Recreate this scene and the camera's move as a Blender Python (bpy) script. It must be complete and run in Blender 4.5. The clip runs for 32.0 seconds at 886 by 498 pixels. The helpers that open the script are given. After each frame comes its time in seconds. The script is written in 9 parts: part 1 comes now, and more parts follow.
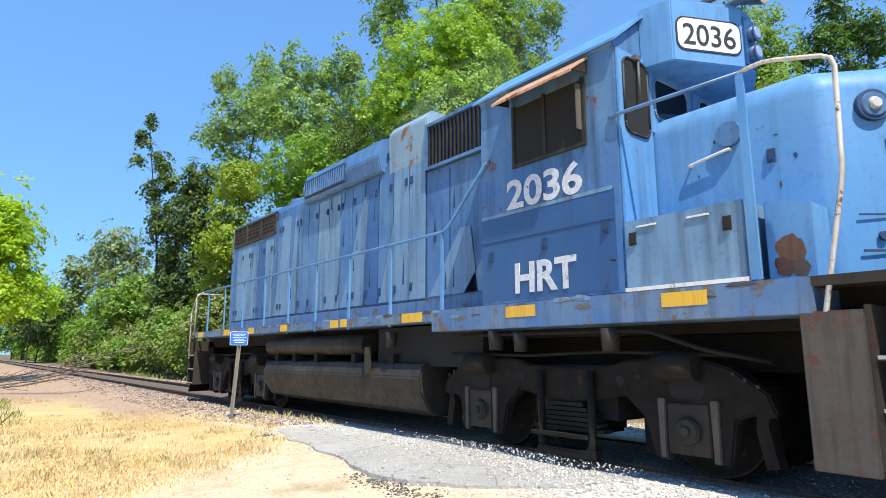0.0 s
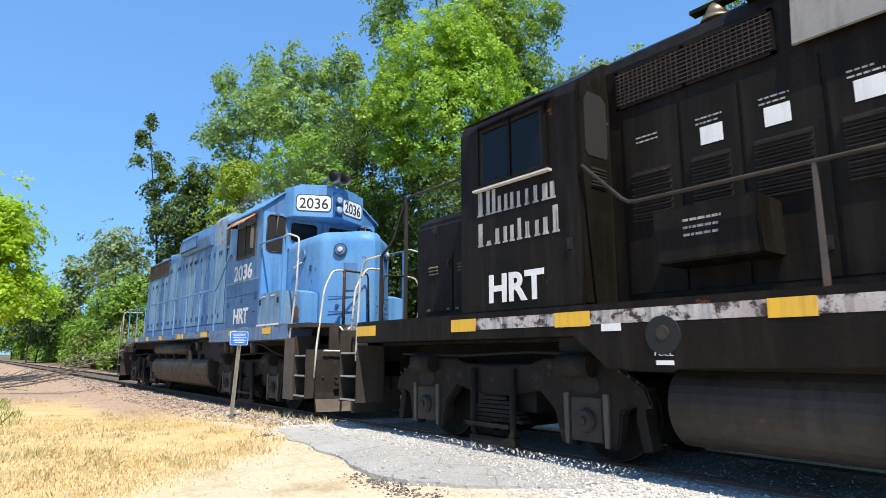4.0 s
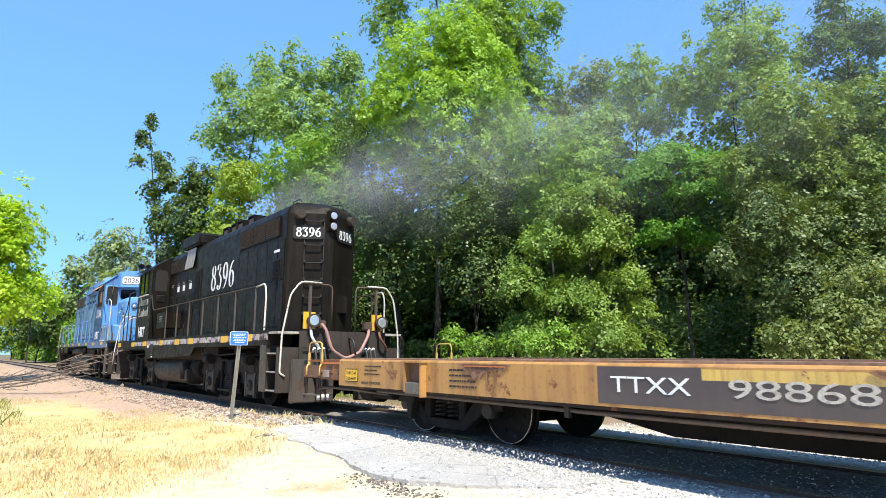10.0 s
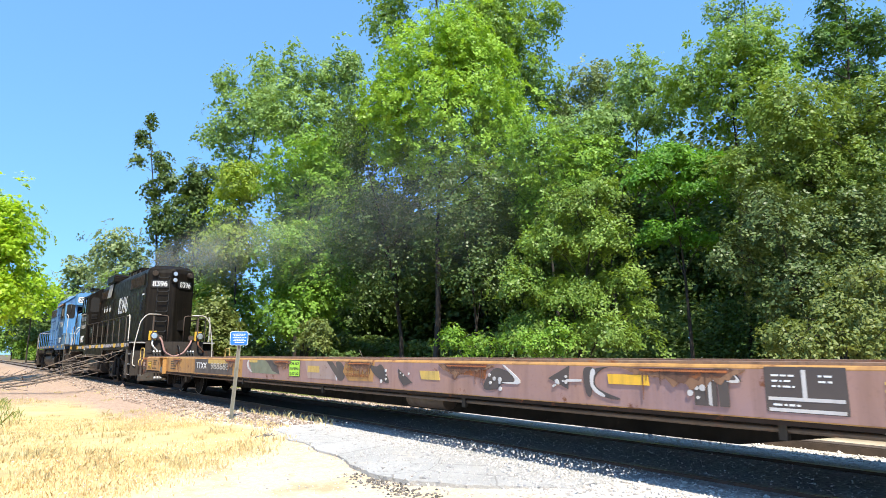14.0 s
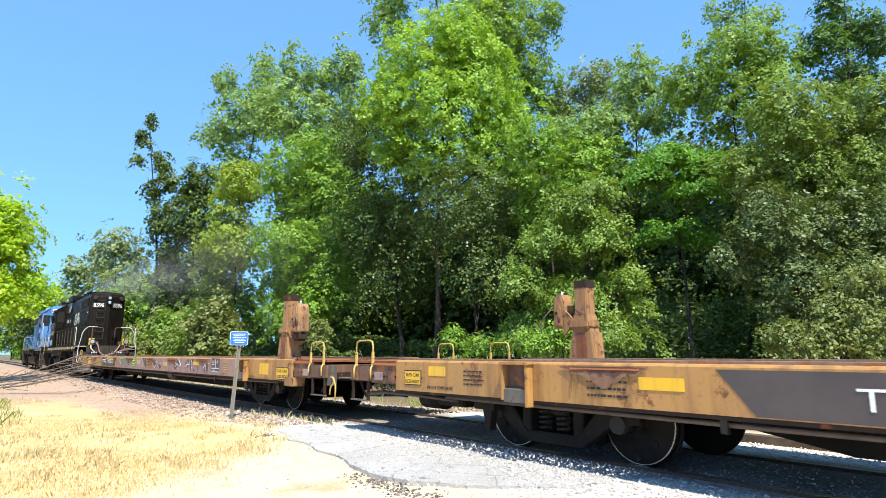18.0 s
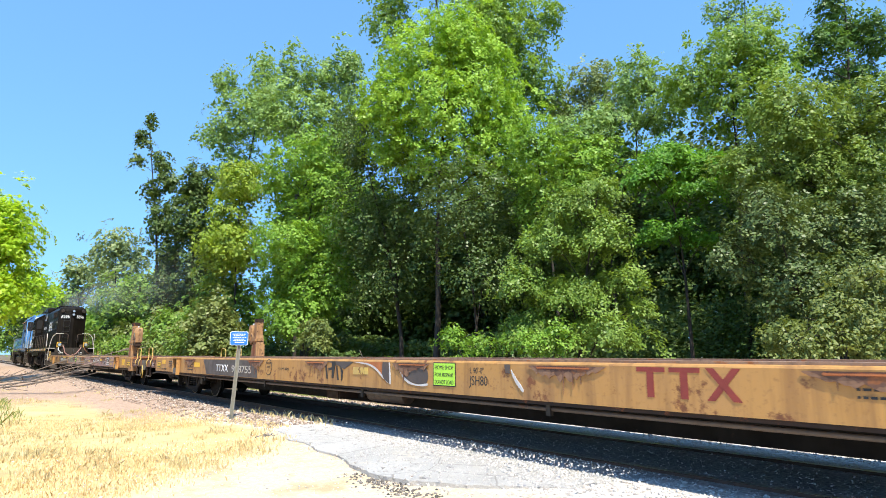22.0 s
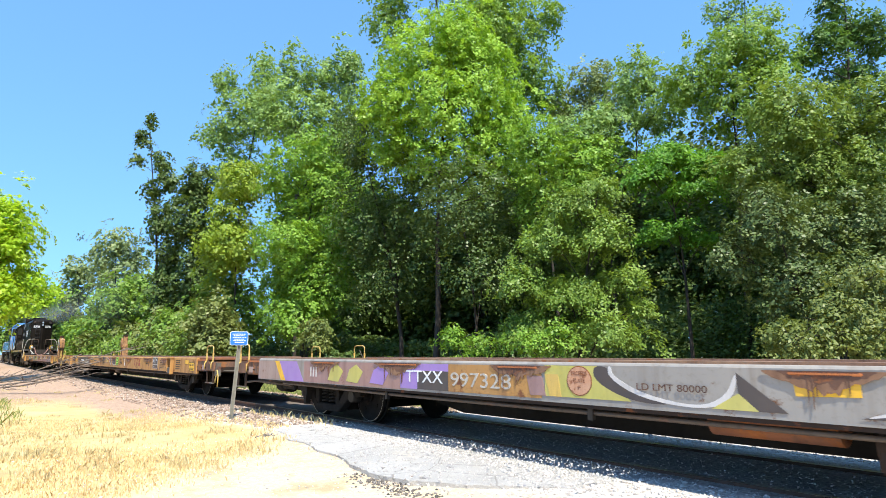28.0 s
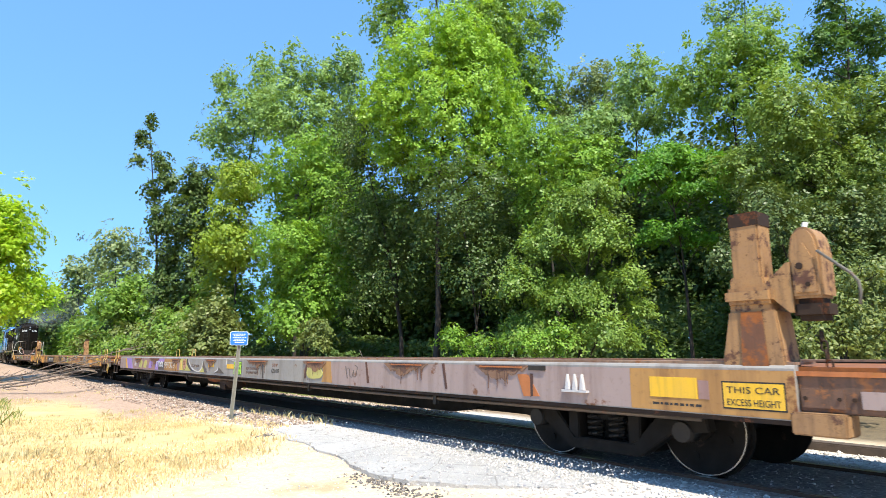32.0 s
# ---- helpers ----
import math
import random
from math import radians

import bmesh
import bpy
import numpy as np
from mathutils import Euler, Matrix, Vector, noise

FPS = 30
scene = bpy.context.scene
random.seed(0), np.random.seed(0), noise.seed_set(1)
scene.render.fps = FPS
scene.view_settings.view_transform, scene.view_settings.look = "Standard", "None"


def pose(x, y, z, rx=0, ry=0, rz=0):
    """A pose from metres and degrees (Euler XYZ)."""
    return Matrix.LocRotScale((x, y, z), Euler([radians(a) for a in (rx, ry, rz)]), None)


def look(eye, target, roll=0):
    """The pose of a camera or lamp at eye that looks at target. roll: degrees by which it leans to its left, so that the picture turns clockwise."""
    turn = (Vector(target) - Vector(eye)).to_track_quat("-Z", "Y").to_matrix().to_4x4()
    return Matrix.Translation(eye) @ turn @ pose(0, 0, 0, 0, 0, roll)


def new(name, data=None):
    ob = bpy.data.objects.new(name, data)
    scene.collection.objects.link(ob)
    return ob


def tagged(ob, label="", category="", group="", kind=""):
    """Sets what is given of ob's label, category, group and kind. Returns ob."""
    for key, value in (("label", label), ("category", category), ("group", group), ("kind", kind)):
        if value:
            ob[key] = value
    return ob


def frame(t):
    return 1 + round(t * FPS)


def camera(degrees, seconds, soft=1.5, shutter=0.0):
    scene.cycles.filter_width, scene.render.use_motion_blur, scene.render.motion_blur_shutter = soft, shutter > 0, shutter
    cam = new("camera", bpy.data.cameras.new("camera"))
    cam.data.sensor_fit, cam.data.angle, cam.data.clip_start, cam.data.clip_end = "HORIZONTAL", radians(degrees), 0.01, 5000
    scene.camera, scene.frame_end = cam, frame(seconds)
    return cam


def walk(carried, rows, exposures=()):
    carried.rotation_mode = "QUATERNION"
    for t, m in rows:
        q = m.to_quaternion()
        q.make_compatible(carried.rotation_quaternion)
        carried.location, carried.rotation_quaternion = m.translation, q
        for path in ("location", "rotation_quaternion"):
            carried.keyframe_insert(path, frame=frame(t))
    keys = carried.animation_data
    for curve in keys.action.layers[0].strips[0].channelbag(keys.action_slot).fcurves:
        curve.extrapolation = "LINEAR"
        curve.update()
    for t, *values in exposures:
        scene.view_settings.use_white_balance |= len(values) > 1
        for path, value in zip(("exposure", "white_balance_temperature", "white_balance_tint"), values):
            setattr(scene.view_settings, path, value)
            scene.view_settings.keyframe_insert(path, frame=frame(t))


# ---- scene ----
# World: x runs along the straight track (the train rolls towards -x), y points across it, rail top is z = 0.
cam = camera(72.62, 32.0, 0.85, 0.12)
EYE = pose(0, 0, 1.11, 99.93, 0, 51.51)
walk(cam, [(0.0, EYE), (32.0, EYE)], [(0.0, 0.52), (3.0, 0.42), (5.5, 0.60), (6.5, 0.76), (7.5, 0.86), (8.5, 0.84), (10.0, 0.79), (14.0, 0.80), (32.0, 0.80)])

# ---- light ----
SUN_TO = Vector((0.48, -0.17, 0.85)).normalized()
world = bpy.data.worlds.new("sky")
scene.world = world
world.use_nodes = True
wn = world.node_tree
sky = wn.nodes.new("ShaderNodeTexSky")
sky.sky_type, sky.sun_disc = "NISHITA", False
sky.sun_elevation = math.asin(SUN_TO.z)
sky.sun_rotation = math.atan2(SUN_TO.x, SUN_TO.y)
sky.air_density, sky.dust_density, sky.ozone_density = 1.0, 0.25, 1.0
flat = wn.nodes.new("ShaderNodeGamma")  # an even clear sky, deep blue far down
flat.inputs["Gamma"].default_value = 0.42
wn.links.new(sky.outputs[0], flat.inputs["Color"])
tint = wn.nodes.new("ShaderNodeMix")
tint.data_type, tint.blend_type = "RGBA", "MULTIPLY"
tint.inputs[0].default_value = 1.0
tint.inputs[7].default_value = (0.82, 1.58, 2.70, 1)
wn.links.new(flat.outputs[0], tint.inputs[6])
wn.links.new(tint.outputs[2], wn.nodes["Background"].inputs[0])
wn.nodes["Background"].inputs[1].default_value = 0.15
sun = new("sun", bpy.data.lights.new("sun", "SUN"))
sun.data.energy, sun.data.angle, sun.data.color = 4.9, radians(0.53), (1.0, 0.94, 0.81)
sun.matrix_world = look((0, 0, 40), Vector((0, 0, 40)) - SUN_TO)

# ---- node helpers ----
def material(name):
    m = bpy.data.materials.new(name)
    m.use_nodes = True
    return m, m.node_tree, m.node_tree.nodes["Principled BSDF"]


def node(nt, kind, **values):
    n = nt.nodes.new(kind)
    for k, v in values.items():
        n.inputs[k].default_value = v
    return n


def noise_at(nt, scale, detail=4.0, stretch=(1, 1, 1), rough=0.6, coord="Object"):
    tc = nt.nodes.new("ShaderNodeTexCoord")
    mp = nt.nodes.new("ShaderNodeMapping")
    mp.inputs["Scale"].default_value = stretch
    nt.links.new(tc.outputs[coord], mp.inputs[0])
    n = node(nt, "ShaderNodeTexNoise", Scale=scale, Detail=detail, Roughness=rough)
    nt.links.new(mp.outputs[0], n.inputs["Vector"])
    return n.outputs["Fac"]


def ramp(nt, fac, stops):
    r = nt.nodes.new("ShaderNodeValToRGB")
    e = r.color_ramp.elements
    while len(e) < len(stops):
        e.new(0.5)
    for s, (p, c) in zip(e, stops):
        s.position = p
        s.color = (c, c, c, 1) if isinstance(c, (int, float)) else (*c, 1)
    nt.links.new(fac, r.inputs[0])
    return r.outputs[0]


def mix(nt, fac, a, b, mode="MIX"):
    n = nt.nodes.new("ShaderNodeMix")
    n.data_type, n.blend_type = "RGBA", mode
    for sock, v in ((n.inputs[0], fac), (n.inputs[6], a), (n.inputs[7], b)):
        if isinstance(v, bpy.types.NodeSocket):
            nt.links.new(v, sock)
        elif isinstance(v, (int, float)):
            sock.default_value = v
        else:
            sock.default_value = (*v, 1)
    return n.outputs[2]


def bump(nt, bsdf, height, strength=0.3, dist=0.01):
    b = node(nt, "ShaderNodeBump", Strength=strength, Distance=dist)
    nt.links.new(height, b.inputs["Height"])
    nt.links.new(b.outputs[0], bsdf.inputs["Normal"])


def paint(name, base, faded, grime=(0.05, 0.045, 0.04), rust=0.0, dirt=0.4, rough=0.5, scale=1.0, metal=0.0, rustcol=(0.22, 0.075, 0.03), spec=0.5):
    """Weathered paint on steel: faded clouds, vertical streaks of grime, rust patches."""
    m, nt, b = material(name)
    cloud = ramp(nt, noise_at(nt, 0.9 * scale, 5), [(0.35, 0), (0.7, 1)])
    col = mix(nt, cloud, base, faded)
    streak = ramp(nt, noise_at(nt, 3.0 * scale, 6, (2.2, 2.2, 0.16)), [(0.48, 0), (0.75, dirt)])
    col = mix(nt, streak, col, grime)
    speck = ramp(nt, noise_at(nt, 22.0 * scale, 5), [(0.55, 0), (0.75, dirt * 0.6)])
    col = mix(nt, speck, col, grime)
    if rust:
        spot = ramp(nt, noise_at(nt, 2.3 * scale, 9, rough=0.72), [(0.66 - 0.25 * rust, 0), (0.70 - 0.22 * rust, 1)])
        tone = mix(nt, noise_at(nt, 14 * scale, 6), rustcol, tuple(c * 0.35 for c in rustcol))
        col = mix(nt, spot, col, tone)
    nt.links.new(col, b.inputs["Base Color"])
    rr = ramp(nt, noise_at(nt, 5 * scale, 5), [(0.3, max(0.05, rough - 0.12)), (0.7, min(1, rough + 0.15))])
    nt.links.new(rr, b.inputs["Roughness"])
    b.inputs["Metallic"].default_value = metal
    b.inputs["Specular IOR Level"].default_value = spec
    bump(nt, b, noise_at(nt, 9 * scale, 6), 0.12, 0.01)
    return m


def plain(name, col, rough=0.6, metal=0.0, var=0.25, scale=12.0, bumpy=0.1):
    m, nt, b = material(name)
    c2 = tuple(c * (1 - var) for c in col)
    c = mix(nt, ramp(nt, noise_at(nt, scale, 6), [(0.35, 0), (0.7, 1)]), col, c2)
    c = mix(nt, ramp(nt, noise_at(nt, scale * 0.15, 4), [(0.4, 0), (0.65, 0.6)]), c, tuple(v * (1 - var * 1.3) for v in col))
    nt.links.new(c, b.inputs["Base Color"])
    b.inputs["Roughness"].default_value, b.inputs["Metallic"].default_value = rough, metal
    bump(nt, b, noise_at(nt, scale * 2, 5), bumpy, 0.01)
    return m


def leaf_material(name, dark, light, back=0.30, rough=0.46, spec=0.3):
    m, nt, b = material(name)
    geo = nt.nodes.new("ShaderNodeNewGeometry")
    c = mix(nt, geo.outputs["Random Per Island"], dark, light)
    c = mix(nt, ramp(nt, noise_at(nt, 1.1, 3), [(0.38, 0), (0.62, 0.55)]), c, tuple(v * 0.78 for v in dark))
    c = mix(nt, ramp(nt, noise_at(nt, 0.3, 2), [(0.4, 0), (0.65, 0.4)]), c, tuple(v * 1.05 for v in light))
    c = mix(nt, 1.0, c, (1.12, 1.0, 0.92), "MULTIPLY")
    nt.links.new(c, b.inputs["Base Color"])
    b.inputs["Roughness"].default_value = rough
    b.inputs["Specular IOR Level"].default_value = spec
    tr = nt.nodes.new("ShaderNodeBsdfTranslucent")
    nt.links.new(mix(nt, 1.0, c, (1.60, 1.45, 0.70), "MULTIPLY"), tr.inputs["Color"])
    ms = node(nt, "ShaderNodeMixShader", Fac=back)
    nt.links.new(b.outputs[0], ms.inputs[1])
    nt.links.new(tr.outputs[0], ms.inputs[2])
    nt.links.new(ms.outputs[0], nt.nodes["Material Output"].inputs["Surface"])
    return m


BLUE = paint("blue_paint", (0.048, 0.140, 0.345), (0.125, 0.245, 0.405), (0.026, 0.040, 0.066), rust=0.13, dirt=0.8, rough=0.45)
BLUE_FADE = paint("chalky_blue_paint", (0.135, 0.255, 0.41), (0.205, 0.325, 0.44), (0.045, 0.07, 0.105), rust=0.13, dirt=0.75, rough=0.5)
BLUE_DEEP = paint("deep_blue_paint", (0.026, 0.085, 0.25), (0.06, 0.15, 0.33), (0.03, 0.045, 0.07), rust=0.10, dirt=0.5, rough=0.4)
SILL_BLUE = paint("scraped_blue_sill", (0.06, 0.16, 0.36), (0.15, 0.22, 0.31), (0.05, 0.05, 0.05), rust=0.42, dirt=0.6, rough=0.55, scale=2, rustcol=(0.20, 0.15, 0.11))
BLUE_LIGHT = paint("light_blue_paint", (0.085, 0.255, 0.54), (0.145, 0.32, 0.545), (0.05, 0.085, 0.14), rust=0.13, dirt=0.5, rough=0.5, rustcol=(0.16, 0.09, 0.05), spec=0.3)
BLUE_NUMBER = paint("worn_white_on_blue", (0.66, 0.67, 0.68), (0.50, 0.54, 0.60), (0.20, 0.27, 0.40), rust=0.3, dirt=0.6, rough=0.5, scale=3, rustcol=(0.09, 0.18, 0.34))
BLUE_DARK = paint("dark_blue_paint", (0.0210, 0.0780, 0.2160), (0.0360, 0.1080, 0.2520), dirt=0.25, rough=0.4)
BLUE_SEAM = plain("blue_seam", (0.02, 0.06, 0.15), 0.7)
BLACK = paint("black_paint", (0.0072, 0.0060, 0.0048), (0.0152, 0.0125, 0.0096), (0.036, 0.0295, 0.022), rust=0.05, dirt=0.5, rough=0.45, spec=0.09)
SHADE_RUST = paint("faded_orange_awning", (0.50, 0.24, 0.13), (0.56, 0.36, 0.24), (0.20, 0.08, 0.04), rust=0.42, dirt=0.9, rough=0.75, scale=2.2, rustcol=(0.34, 0.11, 0.04))
BLACK_SEAM = plain("black_seam", (0.006, 0.006, 0.006), 0.7)
GRIME = paint("running_gear_grime", (0.0125, 0.0105, 0.0085), (0.027, 0.022, 0.017), (0.010, 0.0085, 0.007), rust=0.14, dirt=0.5, rough=0.75, scale=2, rustcol=(0.075, 0.050, 0.036), spec=0.15)
GREYPLATE = paint("rust_streaked_plate", (0.15, 0.135, 0.11), (0.10, 0.085, 0.065), (0.03, 0.025, 0.02), rust=0.3, dirt=0.6, rough=0.6, scale=2, rustcol=(0.16, 0.06, 0.035))
PILOT = paint("brown_pilot_steel", (0.10, 0.066, 0.042), (0.065, 0.048, 0.036), (0.025, 0.02, 0.016), rust=0.35, dirt=0.6, rough=0.6, scale=2, rustcol=(0.17, 0.085, 0.05))
HOSE_PINK = plain("faded_red_hose", (0.36, 0.20, 0.17), 0.6)
TANKC = paint("tank_grime", (0.024, 0.020, 0.016), (0.048, 0.040, 0.032), (0.013, 0.011, 0.009), rust=0.05, dirt=0.8, rough=0.55, scale=1.4, spec=0.25)
PLATE = paint("dirty_plate", (0.036, 0.030, 0.025), (0.062, 0.050, 0.040), (0.02, 0.017, 0.014), rust=0.35, dirt=0.6, rough=0.65, scale=2, rustcol=(0.08, 0.038, 0.022), spec=0.2)
WHITE = paint("white_paint", (0.78, 0.77, 0.74), (0.66, 0.64, 0.60), (0.20, 0.17, 0.13), rust=0.12, dirt=0.4, rough=0.45, scale=3)
LETTER = paint("white_lettering", (0.80, 0.80, 0.79), (0.70, 0.70, 0.69), (0.35, 0.33, 0.30), dirt=0.3, rough=0.5, scale=3)
WORN_LETTER = paint("worn_lettering", (0.45, 0.44, 0.42), (0.25, 0.25, 0.24), (0.05, 0.05, 0.05), dirt=0.9, rough=0.55, scale=5)
BLACK_TEXT = plain("black_lettering", (0.02, 0.02, 0.02), 0.6)
YELLOW = paint("safety_yellow", (0.80, 0.46, 0.02), (0.72, 0.42, 0.05), (0.25, 0.16, 0.05), dirt=0.45, rough=0.5, scale=3)
YELLOW_RAIL = paint("yellow_rail_paint", (0.62, 0.42, 0.10), (0.48, 0.33, 0.11), (0.12, 0.07, 0.03), rust=0.3, dirt=0.5, rough=0.6, scale=4)
TAN = paint("tan_car_paint", (0.455, 0.236, 0.062), (0.40, 0.212, 0.072), (0.12, 0.05, 0.025), rust=0.35, dirt=0.7, rough=0.65, scale=0.9, rustcol=(0.24, 0.085, 0.03))
MAUVE = paint("mauve_graffiti_paint", (0.30, 0.19, 0.19), (0.36, 0.20, 0.14), (0.13, 0.07, 0.05), rust=0.22, dirt=0.5, rough=0.6, scale=0.9, rustcol=(0.24, 0.08, 0.03))
GREY = paint("grey_graffiti_paint", (0.26, 0.245, 0.225), (0.32, 0.295, 0.26), (0.13, 0.09, 0.06), rust=0.22, dirt=0.6, rough=0.6, scale=0.9, rustcol=(0.24, 0.10, 0.04))
PINK = paint("pinkish_paint", (0.37, 0.275, 0.24), (0.33, 0.235, 0.205), (0.15, 0.085, 0.06), rust=0.24, dirt=0.6, rough=0.6, scale=0.9, rustcol=(0.26, 0.10, 0.04))
RUST = paint("rusty_steel", (0.24, 0.085, 0.035), (0.15, 0.07, 0.04), (0.05, 0.03, 0.02), rust=0.6, dirt=0.6, rough=0.8, scale=1.5, rustcol=(0.42, 0.13, 0.025))
RUST_DARK = paint("dark_rusty_steel", (0.045, 0.026, 0.017), (0.030, 0.021, 0.016), (0.03, 0.02, 0.015), rust=0.3, dirt=0.5, rough=0.8, scale=2, spec=0.2)
RUST_ORANGE = paint("orange_rust", (0.50, 0.17, 0.05), (0.34, 0.11, 0.04), (0.12, 0.05, 0.02), rust=0.3, dirt=0.4, rough=0.8, scale=2, rustcol=(0.55, 0.2, 0.05))
STAIN = paint("dark_rust_stain", (0.11, 0.045, 0.028), (0.07, 0.035, 0.025), (0.03, 0.02, 0.015), rust=0.3, dirt=0.6, rough=0.75, scale=3)
PURPLE = paint("purple_spray", (0.34, 0.20, 0.52), (0.30, 0.20, 0.46), dirt=0.15, rough=0.5, scale=1)
SPRAY_DARK = paint("dark_spray", (0.055, 0.045, 0.045), (0.09, 0.07, 0.06), dirt=0.3, rough=0.55)
SPRAY_PALE = paint("pale_spray", (0.62, 0.60, 0.58), (0.52, 0.49, 0.47), dirt=0.3, rough=0.55)
SPRAY_OLIVE = paint("olive_spray", (0.46, 0.42, 0.10), (0.55, 0.50, 0.16), dirt=0.25, rough=0.55)
SPRAY_GREEN = paint("dull_green_spray", (0.17, 0.19, 0.12), (0.22, 0.22, 0.15), dirt=0.3, rough=0.55)
LIME = plain("lime_placard", (0.42, 0.78, 0.06), 0.5, var=0.1)
STEEL = plain("bright_steel", (0.55, 0.53, 0.50), 0.28, 1.0, 0.2, 20)
RAIL_SIDE = plain("rail_rust", (0.15, 0.075, 0.045), 0.75, 0.2, 0.4, 14)
# near-black: shade of openings and of gear under the floor put into colour
SHADE_DARK = plain("shade_dark_interior", (0.012, 0.011, 0.010), 0.85)
SCREEN_METAL = plain("screen_metal", (0.10, 0.085, 0.07), 0.6, 0.4, 0.5, 6)
SCREEN_RUST = plain("brown_screen_steel", (0.115, 0.080, 0.055), 0.65, 0.2, 0.5, 6)
RUBBER = plain("rubber_hose", (0.03, 0.028, 0.026), 0.55)
SIGN_BLUE = plain("sign_blue", (0.02, 0.17, 0.62), 0.4, var=0.1)
SIGN_WHITE = plain("sign_white", (0.80, 0.81, 0.82), 0.4, var=0.05)
POSTC = plain("weathered_post", (0.25, 0.235, 0.19), 0.75, 0.1, 0.35, 10)
TREAD = paint("worn_tread_steel", (0.42, 0.40, 0.36), (0.30, 0.28, 0.25), (0.08, 0.06, 0.05), rust=0.3, dirt=0.8, rough=0.55, scale=6)
BARK = plain("bark", (0.058, 0.046, 0.034), 0.9, 0, 0.5, 8, 0.6)
TIE = plain("tie_wood", (0.13, 0.095, 0.07), 0.9, 0, 0.5, 7, 0.7)
END_RUST = paint("weathered_end_steel", (0.13, 0.070, 0.045), (0.20, 0.10, 0.055), (0.03, 0.022, 0.017), rust=0.5, dirt=0.9, rough=0.75, scale=1.6, rustcol=(0.42, 0.16, 0.05))
POST_TAN = paint("rust_streaked_tan", (0.37, 0.20, 0.075), (0.30, 0.165, 0.075), (0.07, 0.035, 0.02), rust=0.42, dirt=0.8, rough=0.65, scale=2.5, rustcol=(0.15, 0.06, 0.03))
EDGE = paint("worn_deck_edge", (0.30, 0.19, 0.12), (0.20, 0.11, 0.07), (0.05, 0.03, 0.02), rust=0.4, dirt=0.7, rough=0.75, scale=1.5, rustcol=(0.40, 0.15, 0.05))
RAIL_WHITE = paint("chipped_white_rail", (0.66, 0.63, 0.57), (0.52, 0.47, 0.40), (0.16, 0.11, 0.07), rust=0.34, dirt=0.7, rough=0.5, scale=5, rustcol=(0.20, 0.10, 0.05))
DARK_PANE = plain("dark_pane", (0.008, 0.010, 0.013), 0.06, 0, 0.2, 3, 0.02)
DARK_PANE.node_tree.nodes["Principled BSDF"].inputs["Specular IOR Level"].default_value = 0.18
STAIN_SOFT = paint("soft_rust_stain", (0.27, 0.15, 0.085), (0.20, 0.105, 0.06), (0.10, 0.05, 0.03), rust=0.35, dirt=0.7, rough=0.75, scale=3, rustcol=(0.22, 0.09, 0.04))
STAIN_MID = paint("brown_rust_stain", (0.16, 0.075, 0.045), (0.11, 0.055, 0.035), (0.05, 0.03, 0.02), rust=0.4, dirt=0.7, rough=0.75, scale=3, rustcol=(0.34, 0.12, 0.04))
NUMBER_WORN = paint("worn_number_paint", (0.52, 0.49, 0.43), (0.40, 0.36, 0.30), (0.12, 0.09, 0.07), dirt=0.8, rough=0.55, scale=4)
BROWNPLATE = paint("dark_step_plate", (0.085, 0.070, 0.054), (0.058, 0.048, 0.038), (0.02, 0.017, 0.014), rust=0.42, dirt=0.7, rough=0.6, scale=2.5, rustcol=(0.13, 0.055, 0.035))
LOGO_RED = plain("faded_red_paint", (0.24, 0.035, 0.025), 0.6)
HORN = plain("dull_horn_metal", (0.20, 0.20, 0.20), 0.4, 0.6)
LENS, lens_nt, lens_b = material("lamp_lens")
lens_b.inputs["Base Color"].default_value = (0.66, 0.68, 0.70, 1)
lens_b.inputs["Roughness"].default_value, lens_b.inputs["Metallic"].default_value = 0.12, 0.7
GLASS, glass_nt, glass_b = material("window_glass")
glass_b.inputs["Base Color"].default_value = (0.35, 0.40, 0.38, 1)
glass_b.inputs["Roughness"].default_value = 0.06
glass_b.inputs["Transmission Weight"].default_value = 0.9
glass_b.inputs["IOR"].default_value = 1.2

